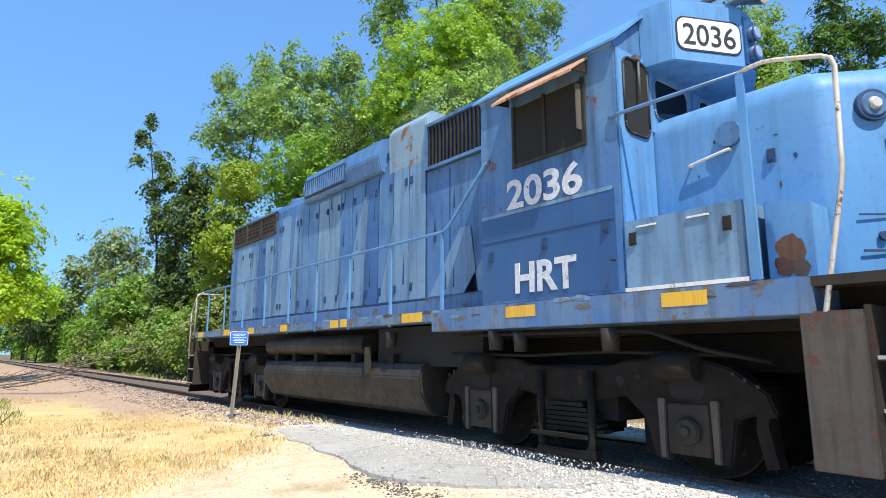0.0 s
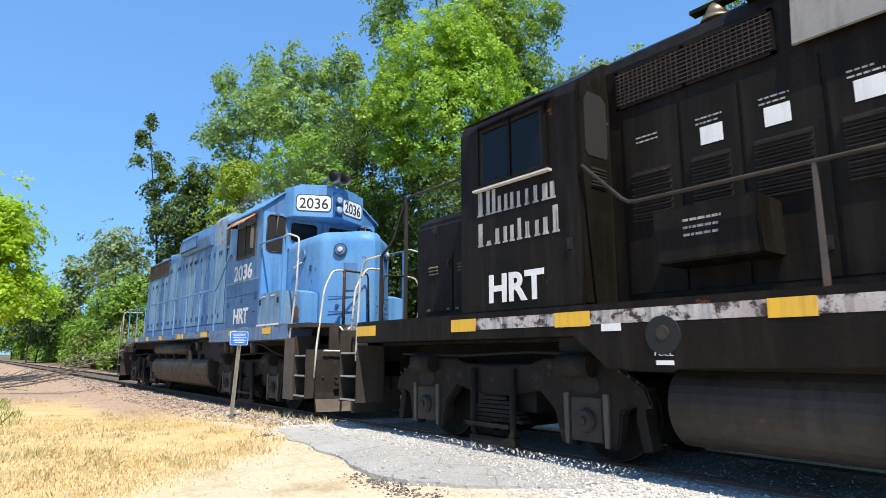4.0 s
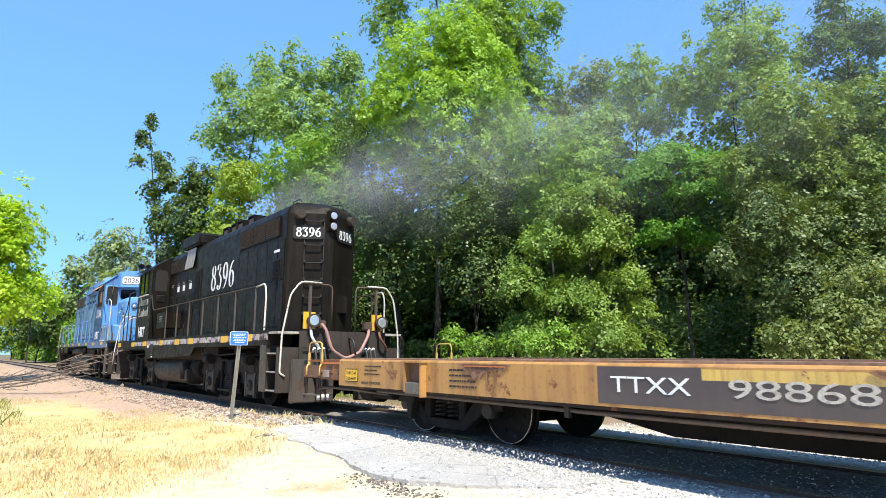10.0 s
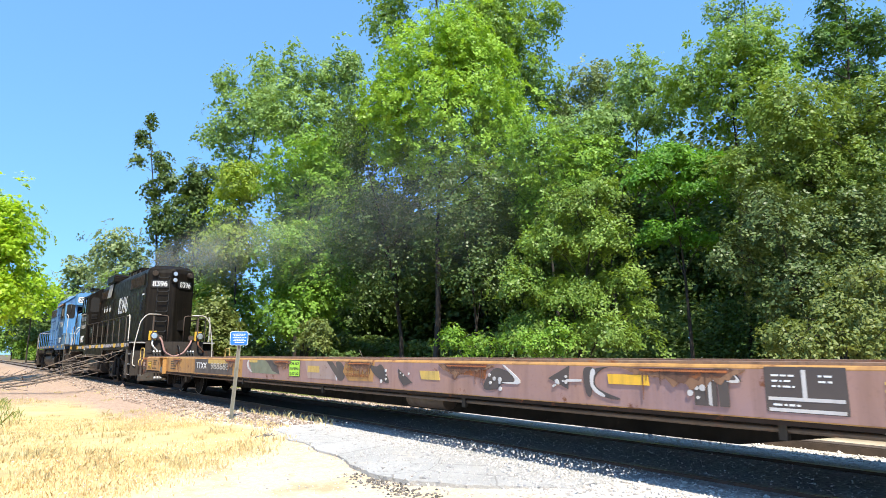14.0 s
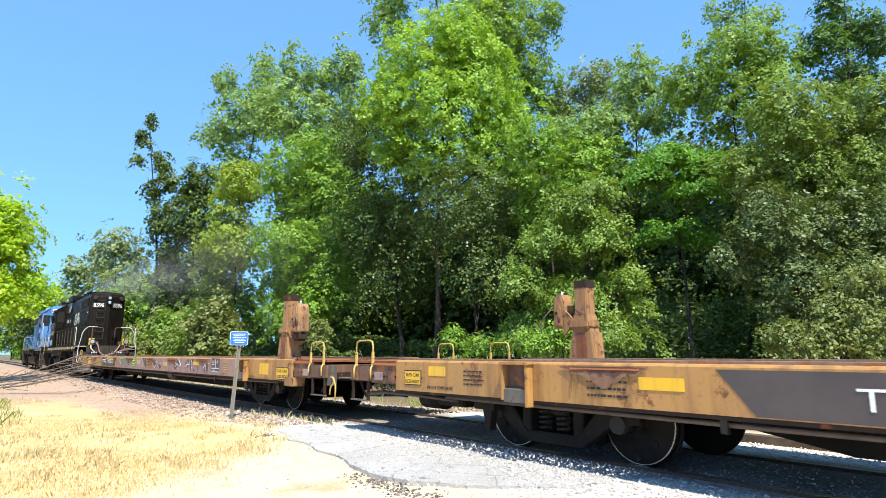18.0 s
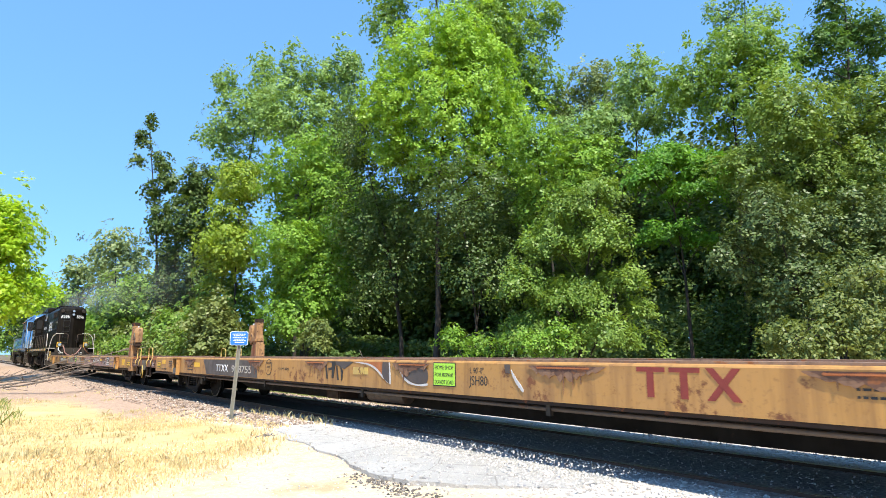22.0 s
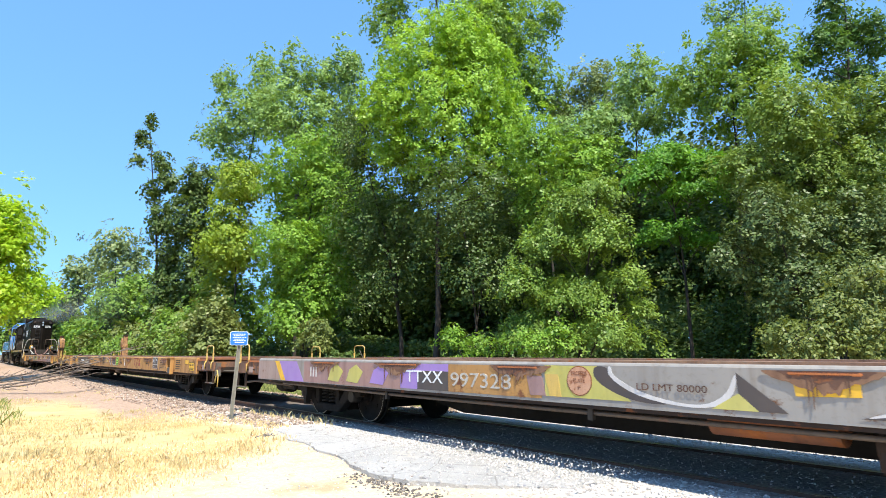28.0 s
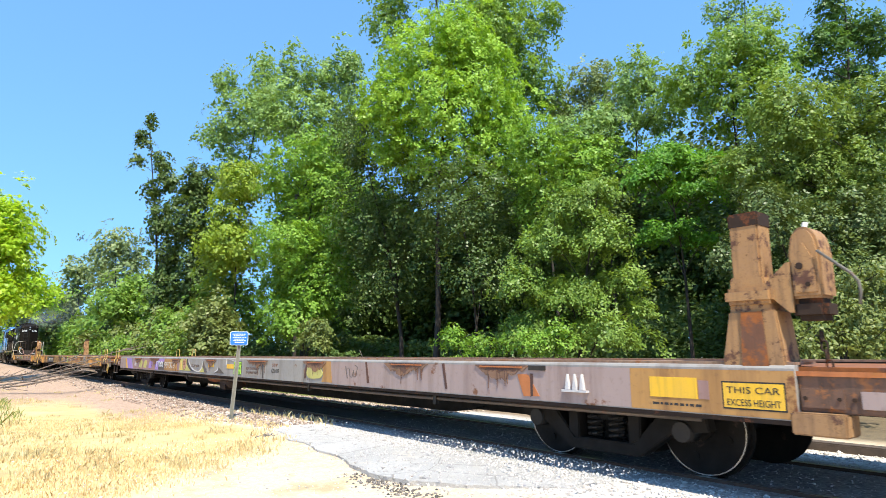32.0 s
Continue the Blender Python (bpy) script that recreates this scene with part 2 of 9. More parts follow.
# ---- mesh helper ----
class Shape:
    """Collects boxes, tubes and prisms and becomes one mesh object. ox is taken off every x."""

    def __init__(self, ox=0.0):
        self.v, self.f, self.s, self.ox = [], [], [], ox

    def add(self, verts, faces, smooth=False):
        n = len(self.v)
        self.v += [(x - self.ox, y, z) for x, y, z in verts]
        self.f += [tuple(n + i for i in f) for f in faces]
        self.s += [smooth] * len(faces)
        return self

    def box(self, x0, x1, y0, y1, z0, z1):
        p = [(x, y, z) for z in (z0, z1) for y in (y0, y1) for x in (x0, x1)]
        return self.add(p, [(0, 2, 3, 1), (4, 5, 7, 6), (0, 1, 5, 4), (2, 6, 7, 3), (0, 4, 6, 2), (1, 3, 7, 5)])

    def prism(self, profile, a, b, axis="x"):
        """A profile of (p, q) drawn out from a to b: axis x takes (y, z), axis y takes (x, z), axis z takes (x, y)."""
        n = len(profile)
        put = {"x": lambda t, p, q: (t, p, q), "y": lambda t, p, q: (p, t, q), "z": lambda t, p, q: (p, q, t)}[axis]
        pts = [put(a, p, q) for p, q in profile] + [put(b, p, q) for p, q in profile]
        faces = [(i, (i + 1) % n, n + (i + 1) % n, n + i) for i in range(n)]
        return self.add(pts, faces + [tuple(range(n))[::-1], tuple(range(n, 2 * n))])

    def cyl(self, p0, p1, r0, r1=None, seg=12, caps=True):
        p0, p1 = Vector(p0), Vector(p1)
        r1 = r0 if r1 is None else r1
        d = (p1 - p0).normalized()
        a = d.orthogonal().normalized()
        b = d.cross(a)
        pts = []
        for p, r in ((p0, r0), (p1, r1)):
            pts += [tuple(p + (a * math.cos(2 * math.pi * i / seg) + b * math.sin(2 * math.pi * i / seg)) * r) for i in range(seg)]
        self.add(pts, [(i, (i + 1) % seg, seg + (i + 1) % seg, seg + i) for i in range(seg)], True)
        if caps:
            n = len(self.v) - 2 * seg
            self.f += [tuple(n + i for i in range(seg))[::-1], tuple(n + seg + i for i in range(seg))]
            self.s += [False, False]
        return self

    def tube(self, pts, r, seg=8):
        """A bent bar through the points, its corners rounded."""
        pts = [Vector(p) for p in pts]
        path = [pts[0]]
        for i in range(1, len(pts) - 1):
            a, b, c = pts[i - 1], pts[i], pts[i + 1]
            k = min(0.09, (a - b).length * 0.45, (c - b).length * 0.45)
            u, w = b + (a - b).normalized() * k, b + (c - b).normalized() * k
            path += [u, (u + w + b * 2) / 4, w]
        path.append(pts[-1])
        rings, side = [], None
        for i, p in enumerate(path):
            d = (path[min(i + 1, len(path) - 1)] - path[max(i - 1, 0)]).normalized()
            side = d.orthogonal().normalized() if side is None else (side - d * side.dot(d)).normalized()
            up = d.cross(side)
            rings.append([tuple(p + (side * math.cos(2 * math.pi * j / seg) + up * math.sin(2 * math.pi * j / seg)) * r) for j in range(seg)])
        n = len(rings)
        faces = [(i * seg + j, i * seg + (j + 1) % seg, (i + 1) * seg + (j + 1) % seg, (i + 1) * seg + j) for i in range(n - 1) for j in range(seg)]
        return self.add([q for ring in rings for q in ring], faces + [tuple(range(seg))[::-1], tuple((n - 1) * seg + j for j in range(seg))], True)

    def done(self, name, mat, parent=None, label="", bevel=0.0):
        me = bpy.data.meshes.new(name)
        me.from_pydata(self.v, [], self.f)
        me.polygons.foreach_set("use_smooth", self.s)
        bm = bmesh.new()
        bm.from_mesh(me)
        bmesh.ops.recalc_face_normals(bm, faces=bm.faces)
        if bevel:
            edges = [e for e in bm.edges if len(e.link_faces) == 2 and e.calc_face_angle(0) > 0.5]
            bmesh.ops.bevel(bm, geom=edges, offset=bevel, segments=2, affect="EDGES", clamp_overlap=True)
        bm.to_mesh(me)
        bm.free()
        me.materials.append(mat)
        ob = new(name, me)
        if parent:
            ob.parent = parent
        if label:
            tagged(ob, label)
        return ob


def thing(name, at, label, category, group="", kind=""):
    ob = new(name)
    ob.matrix_world = at
    return tagged(ob, label, category, group, kind)


def lettering(name, text, height, m, mat, parent, thick=0.003, width=None, bold=0.0, label=""):
    """Words laid on a surface: m puts the text's left bottom corner and its plane."""
    cu = bpy.data.curves.new(name, "FONT")
    cu.body, cu.size, cu.extrude, cu.offset = text, height / 0.72, thick, bold
    ob = bpy.data.objects.new(name, cu)
    scene.collection.objects.link(ob)
    bpy.context.view_layer.update()
    me = bpy.data.meshes.new_from_object(ob.evaluated_get(bpy.context.evaluated_depsgraph_get()))
    bpy.data.objects.remove(ob)
    co = np.array([v.co for v in me.vertices])
    co[:, 0] -= co[:, 0].min()
    if width:
        co[:, 0] *= width / co[:, 0].max()
    me.vertices.foreach_set("co", co.ravel())
    me.materials.clear()
    me.materials.append(mat)
    o = new(name, me)
    o.parent = parent
    o.matrix_local = m
    if label:
        tagged(o, label)
    return o


NEAR = -1.46     # the near side of the train, from its centre line
TRACK = 6.29     # the track's centre line


def arc(cx, cz, rx, rz, a0, a1, n=14):
    return [(cx + rx * math.sin(math.radians(a0 + (a1 - a0) * i / n)), cz + rz * math.cos(math.radians(a0 + (a1 - a0) * i / n))) for i in range(n + 1)]


NUMERALS = {
    "8": [arc(0.5, 0.755, 0.27, 0.215, 0, 360, 22), arc(0.5, 0.285, 0.34, 0.265, 0, 360, 22)],
    "3": [[(0.16, 0.80), (0.20, 0.955), (0.50, 0.955), (0.80, 0.955), (0.62, 0.77), (0.46, 0.60)], arc(0.45, 0.30, 0.37, 0.28, 5, 195), arc(0.26, 0.11, 0.07, 0.06, 0, 360, 8)],
    "9": [arc(0.48, 0.67, 0.33, 0.295, 0, 360, 22), arc(0.10, 0.62, 0.72, 0.60, 84, 165)],
    "6": [arc(0.52, 0.31, 0.33, 0.285, 0, 360, 22), arc(0.90, 0.36, 0.72, 0.60, 264, 345)],
}


def numerals(text, w, h, m, parent, mat, nib, thick=0.004):
    """Roman figures drawn with a broad pen: thick uprights, thin turns."""
    g = Shape()
    cell = w / len(text)
    for i, c in enumerate(text):
        for line in NUMERALS[c]:
            pts = [(cell * (i + 0.04 + 0.92 * p), q * h) for p, q in line]
            for (x0, z0), (x1, z1) in zip(pts, pts[1:]):
                quad = [(x0 - nib, z0), (x0 + nib, z0), (x1 + nib, z1), (x1 - nib, z1)]
                g.prism(quad, 0, thick, "z")
            for x, z in pts:
                g.prism([(x + nib * math.cos(0.5236 * j), z + nib * 0.36 * math.sin(0.5236 * j)) for j in range(12)], 0, thick * 0.9, "z")
    o = g.done("number", mat, parent, "white roman numerals")
    o.matrix_local = m
    return o


def near_face(x, z, y=NEAR, ox=0.0):
    """The plane of the train's near side, for lettering at (x, z)."""
    return Matrix.Translation((x - ox, y, z)) @ pose(0, 0, 0, 90, 0, 0)

# ---- ground ----
def wave(x, y, seed=0):
    out = 0.0
    for i in range(6):
        a, k = 2.4 * i + seed, 0.35 * 1.9 ** i
        out = out + np.sin(k * (x * math.cos(a) + y * math.sin(a)) + 1.7 * i + seed) / 1.7 ** i
    return out * 0.4


def smooth(a, b, t):
    t = np.clip((t - a) / (b - a), 0, 1)
    return t * t * (3 - 2 * t)


def ground_z(x, y):
    """Level at the crossing; to the left the track runs on a low bank of ballast, and the woods lie behind it."""
    x, y = np.asarray(x, float), np.asarray(y, float)
    across = np.abs(y - TRACK)
    bank = -0.11 - 0.17 * smooth(1.5, 3.3, across)
    level = -0.032 - 0.073 * smooth(1.6, 5.0, across)
    z = level + (bank - level) * smooth(-9.5, -13.5, x) * 1.0
    z = z + 0.35 * smooth(10.5, 22, y) + 0.02 * wave(x, y) * smooth(1.4, 2.6, across)
    return z


def spread(parts):
    out = []
    for a, b, d in parts:
        out += list(np.arange(a, b, d))
    return np.array(out)


gx = spread([(-3000, -400, 400), (-400, -120, 35), (-120, -40, 4), (-40, -16, 0.5), (-16, 4, 0.16), (4, 20, 1), (20, 120, 12), (120, 3001, 480)])
gy = spread([(-3000, -200, 400), (-200, -20, 22), (-20, -1, 1.5), (-1, 10, 0.16), (10, 40, 1.5), (40, 200, 20), (200, 3001, 400)])
GX, GY = np.meshgrid(gx, gy)
GZ = ground_z(GX, GY)
nx = len(gx)
idx = np.arange(len(gx) * len(gy)).reshape(len(gy), nx)
gfaces = np.stack([idx[:-1, :-1], idx[:-1, 1:], idx[1:, 1:], idx[1:, :-1]], -1).reshape(-1, 4)
gm = bpy.data.meshes.new("ground")
gm.from_pydata(np.stack([GX, GY, GZ], -1).reshape(-1, 3).tolist(), [], gfaces.tolist())
gm.polygons.foreach_set("use_smooth", [True] * len(gm.polygons))

GROUND, gnt, gb = material("dry_ground")
gtc = gnt.nodes.new("ShaderNodeTexCoord")
gsep = gnt.nodes.new("ShaderNodeSeparateXYZ")
gnt.links.new(gtc.outputs["Object"], gsep.inputs[0])


def gmath(op, a, b, c=None):
    n = gnt.nodes.new("ShaderNodeMath")
    n.operation = op
    for s, v in zip(n.inputs, (a, b, c)):
        if isinstance(v, bpy.types.NodeSocket):
            gnt.links.new(v, s)
        elif v is not None:
            s.default_value = v
    return n.outputs[0]


def band(sock, a, b, amount=1.6):
    """0 before a, 1 after b, its edge broken up by noise."""
    n = gnt.nodes.new("ShaderNodeMapRange")
    n.inputs["From Min"].default_value, n.inputs["From Max"].default_value = a, b
    wob = gmath("MULTIPLY_ADD", noise_at(gnt, 0.9, 8, rough=0.7), amount, -0.5 * amount)
    gnt.links.new(gmath("ADD", sock, wob), n.inputs[0])
    return n.outputs[0]


straw = mix(gnt, ramp(gnt, noise_at(gnt, 5, 8, rough=0.7), [(0.35, 0), (0.7, 1)]), (0.66, 0.46, 0.195), (0.46, 0.315, 0.13))
straw = mix(gnt, ramp(gnt, noise_at(gnt, 0.7, 4), [(0.45, 0), (0.7, 0.8)]), straw, (0.64, 0.475, 0.25))
dirt = mix(gnt, ramp(gnt, noise_at(gnt, 18, 8, rough=0.8), [(0.35, 0), (0.65, 1)]), (0.70, 0.56, 0.385), (0.52, 0.40, 0.26))
vor = node(gnt, "ShaderNodeTexVoronoi", Scale=26.0)
gnt.links.new(gtc.outputs["Object"], vor.inputs["Vector"])
stone = mix(gnt, ramp(gnt, vor.outputs["Color"], [(0.2, 0), (0.8, 1)]), (0.54, 0.50, 0.45), (0.74, 0.69, 0.62))
stone = mix(gnt, ramp(gnt, vor.outputs["Distance"], [(0.45, 0), (0.75, 0.55)]), stone, (0.24, 0.21, 0.18))
redsoil = mix(gnt, ramp(gnt, noise_at(gnt, 9, 8, rough=0.75), [(0.38, 0), (0.66, 1)]), (0.32, 0.205, 0.135), (0.48, 0.345, 0.245))
litter = mix(gnt, ramp(gnt, noise_at(gnt, 7, 8, rough=0.75), [(0.38, 0), (0.66, 1)]), (0.10, 0.075, 0.045), (0.20, 0.15, 0.08))
col = mix(gnt, band(gmath("MULTIPLY_ADD", gsep.outputs["Y"], 0.85, gsep.outputs["X"]), -6.0, -4.2), straw, dirt)
col = mix(gnt, ramp(gnt, noise_at(gnt, 1.6, 7, rough=0.7), [(0.52, 0), (0.66, 0.7)]), col, (0.36, 0.27, 0.13))
col = mix(gnt, ramp(gnt, noise_at(gnt, 2.7, 7, rough=0.75), [(0.56, 0), (0.68, 0.6)]), col, (0.33, 0.29, 0.15))
col = mix(gnt, band(gsep.outputs["Y"], 3.6, 4.2, 1.0), col, stone)
left_bank = gmath("MULTIPLY", band(gsep.outputs["Y"], 2.6, 3.3, 1.4), band(gmath("MULTIPLY", gsep.outputs["X"], -1.0), 13.0, 15.5))
far_bank = gmath("MULTIPLY", band(gsep.outputs["Y"], 0.4, 1.4, 1.4), band(gmath("MULTIPLY", gsep.outputs["X"], -1.0), 19.0, 24.0, 3.0))
col = mix(gnt, far_bank, col, redsoil)
col = mix(gnt, left_bank, col, redsoil)
near_track = gmath("MULTIPLY", left_bank, band(gsep.outputs["Y"], 4.1, 4.9, 1.2))
col = mix(gnt, gmath("MULTIPLY", near_track, 0.7), col, mix(gnt, noise_at(gnt, 30, 6, rough=0.8), (0.16, 0.11, 0.085), (0.42, 0.33, 0.27)))
# shade under the train put into the ground colour between the rails
train_shade = gmath("MULTIPLY", band(gsep.outputs["Y"], 5.15, 5.4, 0.3), band(gmath("MULTIPLY", gsep.outputs["Y"], -1.0), -7.7, -7.3, 0.4))
train_shade = gmath("MULTIPLY", train_shade, gmath("MULTIPLY_ADD", band(gmath("MULTIPLY", gsep.outputs["X"], -1.0), 7.0, 10.0, 1.5), 0.5, 0.5))
col = mix(gnt, gmath("MULTIPLY", train_shade, 0.75), col, (0.055, 0.048, 0.042))
far_side = band(gsep.outputs["Y"], 8.1, 8.7, 0.8)
open_far = band(gsep.outputs["X"], -6.6, -5.0, 1.2)
col = mix(gnt, far_side, col, mix(gnt, open_far, mix(gnt, 0.35, litter, redsoil), dirt))
col = mix(gnt, band(gsep.outputs["Y"], 9.6, 10.4, 1.0), col, litter)
gnt.links.new(col, gb.inputs["Base Color"])
gb.inputs["Roughness"].default_value = 0.95
bump(gnt, gb, mix(gnt, 0.5, noise_at(gnt, 30, 8, rough=0.8), vor.outputs["Distance"]), 0.6, 0.03)
gm.materials.append(GROUND)
tagged(new("ground", gm), "dry straw grass, pale dirt and gravel beside the track", "ground", kind="structure")

# ---- crossing pad ----
ASPHALT, ant, ab = material("old_asphalt")
ac = mix(ant, ramp(ant, noise_at(ant, 90, 6, rough=0.8), [(0.35, 0), (0.7, 1)]), (0.33, 0.31, 0.285), (0.60, 0.575, 0.53))
ac = mix(ant, ramp(ant, noise_at(ant, 1.2, 5), [(0.4, 0), (0.65, 0.6)]), ac, (0.54, 0.52, 0.49))
av = node(ant, "ShaderNodeTexVoronoi", Scale=1.3)
av.feature = "DISTANCE_TO_EDGE"
atc = ant.nodes.new("ShaderNodeTexCoord")
awarp = mix(ant, 0.12, atc.outputs["Object"], node(ant, "ShaderNodeTexNoise", Scale=2.5, Detail=6.0).outputs["Color"])
ant.links.new(awarp, av.inputs["Vector"])
ac = mix(ant, ramp(ant, av.outputs["Distance"], [(0.0, 0.5), (0.012, 0)]), ac, (0.10, 0.085, 0.07))
ac = mix(ant, ramp(ant, noise_at(ant, 3.5, 9, rough=0.75), [(0.58, 0), (0.66, 0.75)]), ac, (0.11, 0.10, 0.095))
ac = mix(ant, ramp(ant, noise_at(ant, 2.0, 9, rough=0.75), [(0.56, 0), (0.64, 0.8)]), ac, (0.60, 0.53, 0.43))
ant.links.new(ac, ab.inputs["Base Color"])
ab.inputs["Roughness"].default_value = 0.9
bump(ant, ab, noise_at(ant, 70, 8, rough=0.85), 0.9, 0.02)
rnd = random.Random(5)


def ragged(corners, step, amount):
    out = []
    for (x0, y0), (x1, y1) in zip(corners, corners[1:] + corners[:1]):
        n = max(1, int(math.hypot(x1 - x0, y1 - y0) / step))
        for i in range(n):
            k = i / n
            out.append((x0 + (x1 - x0) * k + rnd.uniform(-amount, amount), y0 + (y1 - y0) * k + rnd.uniform(-amount, amount)))
    return out


pad = Shape()
rim = [(-9.3, 4.1), (-8.1, 3.72), (-7.0, 3.62), (-6.1, 3.48), (-5.35, 3.26), (-4.75, 3.36), (-4.15, 3.75), (-3.6, 4.3), (-3.4, 5.3), (-9.0, 5.3)]
edge = ragged(rim, 0.05, 0.012)
edge = [(x + 0.075 * wave(x * 5.0, y * 5.0, 3) + 0.04 * wave(x * 17, y * 17, 5), y + 0.075 * wave(x * 5.0, y * 5.0, 8) + 0.04 * wave(x * 17, y * 17, 9)) for x, y in edge]
pad.prism(edge, -0.12, -0.030, "z")
tagged(pad.done("crossing_pad", ASPHALT), "cracked grey asphalt apron broken off beside the rails", "road", kind="structure")

# ---- track ----
track = thing("railway_track", pose(0, TRACK, 0), "rusty rails with shiny tops on weathered ties", "railway track", kind="structure")
RAIL = [(-0.075, -0.18), (0.075, -0.18), (0.075, -0.165), (0.012, -0.145), (0.009, -0.05), (0.036, -0.035), (0.036, -0.004), (0.03, -0.001), (-0.03, -0.001), (-0.036, -0.004), (-0.036, -0.035), (-0.009, -0.05), (-0.012, -0.145), (-0.075, -0.165)]
for side in (-0.753, 0.753):
    rail = Shape().prism([(p + side, q) for p, q in RAIL], -700, 60).done("rail", RAIL_SIDE, track)
    Shape().box(-700, 60, side - 0.027, side + 0.027, -0.0008, 0.0012).done("running_surface", STEEL, rail, "shiny worn rail head")
tie_mesh = Shape().box(-0.11, 0.11, -1.3, 1.3, -0.17, 0).done("tie", TIE, track, bevel=0.012)
for i in range(230):
    x = -9.6 - 0.53 * i
    o = tie_mesh if i == 0 else tie_mesh.copy()
    if i:
        scene.collection.objects.link(o)
    o.matrix_local = pose(x + rnd.uniform(-0.03, 0.03), rnd.uniform(-0.05, 0.05), -0.165 + rnd.uniform(-0.008, 0.006), 0, 0, rnd.uniform(-2, 2))
# timber and asphalt of the crossing between and behind the rails
for k, (x0, x1) in enumerate([(-4.15, -1.2), (-1.15, 1.5)]):
    for y in (8.32,):
        tagged(Shape().box(x0, x1, y, y + 0.24, -0.16, 0.06).done("crossing_timber", TIE, bevel=0.015), "weathered grey crossing timber lying beside the far rail", "timber", "crossing timbers")

# ---- loose stones and grass ----
def scatter(name, mat, n, place, size, kind, label, category):
    """Many small pieces in one mesh. place(rng, n) gives x, y; stones are squashed octahedra, blades are thin bent triangles."""
    rng = np.random.default_rng(len(name) * 7 + n)
    x, y = place(rng, n)
    z = ground_z(x, y)
    n = len(x)
    s = rng.uniform(size[0], size[1], n) * (1 + rng.exponential(0.25, n))
    if kind == "stone":
        base = np.array([(1, 0, 0), (0, 1, 0), (-1, 0, 0), (0, -1, 0), (0, 0, 0.75), (0, 0, -0.7)])
        tri = np.array([(0, 1, 4), (1, 2, 4), (2, 3, 4), (3, 0, 4), (1, 0, 5), (2, 1, 5), (3, 2, 5), (0, 3, 5)])
        v = base[None] * (1 + rng.uniform(-0.35, 0.35, (n, 6, 3)))
        a = rng.uniform(0, 6.28, n)
        c, si = np.cos(a), np.sin(a)
        vx, vy = v[..., 0] * c[:, None] - v[..., 1] * si[:, None], v[..., 0] * si[:, None] + v[..., 1] * c[:, None]
        v = np.stack([vx, vy, v[..., 2]], -1) * s[:, None, None] + np.stack([x, y, z + s * 0.25], -1)[:, None]
    else:
        tri = np.array([(0, 1, 2), (2, 1, 3)])
        a = rng.uniform(0, 6.28, n)
        w = 0.006 + 0.006 * rng.random(n)
        lean = rng.normal(0, 0.35, (n, 2)) * s[:, None]
        dx, dy = np.cos(a) * w, np.sin(a) * w
        v = np.stack([np.stack([x - dx, y - dy, z - 0.02], -1), np.stack([x + dx, y + dy, z - 0.02], -1),
                      np.stack([x - dx * 0.5 + lean[:, 0] * 0.4, y - dy * 0.5 + lean[:, 1] * 0.4, z + s * 0.6], -1),
                      np.stack([x + lean[:, 0], y + lean[:, 1], z + s], -1)], 1)
    k = v.shape[1]
    me = bpy.data.meshes.new(name)
    f = (tri[None] + (np.arange(n) * k)[:, None, None]).reshape(-1, 3)
    me.vertices.add(n * k)
    me.vertices.foreach_set("co", v.reshape(-1))
    me.loops.add(f.size)
    me.loops.foreach_set("vertex_index", f.reshape(-1))
    me.polygons.add(len(f))
    me.polygons.foreach_set("loop_start", np.arange(len(f)) * 3)
    me.update(calc_edges=True)
    me.materials.append(mat)
    return tagged(new(name, me), label, category, kind="stuff")


def island_mat(name, stops, rough=0.9):
    m, nt, b = material(name)
    geo = nt.nodes.new("ShaderNodeNewGeometry")
    c = ramp(nt, geo.outputs["Random Per Island"], stops)
    c = mix(nt, ramp(nt, noise_at(nt, 40, 5), [(0.45, 0), (0.75, 0.35)]), c, (0.24, 0.20, 0.15))
    nt.links.new(c, b.inputs["Base Color"])
    b.inputs["Roughness"].default_value = rough
    return m


STONE = island_mat("ballast_stone", [(0.0, (0.38, 0.345, 0.31)), (0.5, (0.58, 0.545, 0.50)), (1.0, (0.74, 0.70, 0.64))])
BROWN_STONE = island_mat("bank_stone", [(0.0, (0.16, 0.11, 0.08)), (0.5, (0.34, 0.25, 0.19)), (1.0, (0.52, 0.42, 0.34))])
STRAW = island_mat("dry_grass", [(0.0, (0.54, 0.375, 0.155)), (0.6, (0.68, 0.50, 0.235)), (1.0, (0.76, 0.60, 0.33))])
GREEN_BLADE = island_mat("green_grass", [(0.0, (0.13, 0.19, 0.04)), (1.0, (0.34, 0.36, 0.10))])


def in_gravel(rng, n):
    x, y = rng.uniform(-9.5, 3, n), 4.65 + rng.normal(0, 0.4, n)
    keep = (y > 3.3) & (y < 5.35) & ((x > -4.6 + rng.normal(0, 0.5, n)) | (y > 4.55 + rng.normal(0, 0.15, n)))
    return x[keep], y[keep]


def in_crossing(rng, n):
    x, y = rng.uniform(-10, 3, n), rng.uniform(5.2, 8.2, n)
    keep = (np.abs(np.abs(y - TRACK) - 0.753) > 0.06) & (x > -8.5 + rng.normal(0, 0.8, n))
    return x[keep], y[keep]


def in_ballast(rng, n):
    x = -9.5 - rng.exponential(14, n)
    y = TRACK + rng.normal(0, 1.5, n)
    keep = (np.abs(y - TRACK) > 0.95) & (y > 3.9) & (y < 9) & (x > -60)
    return x[keep], y[keep]


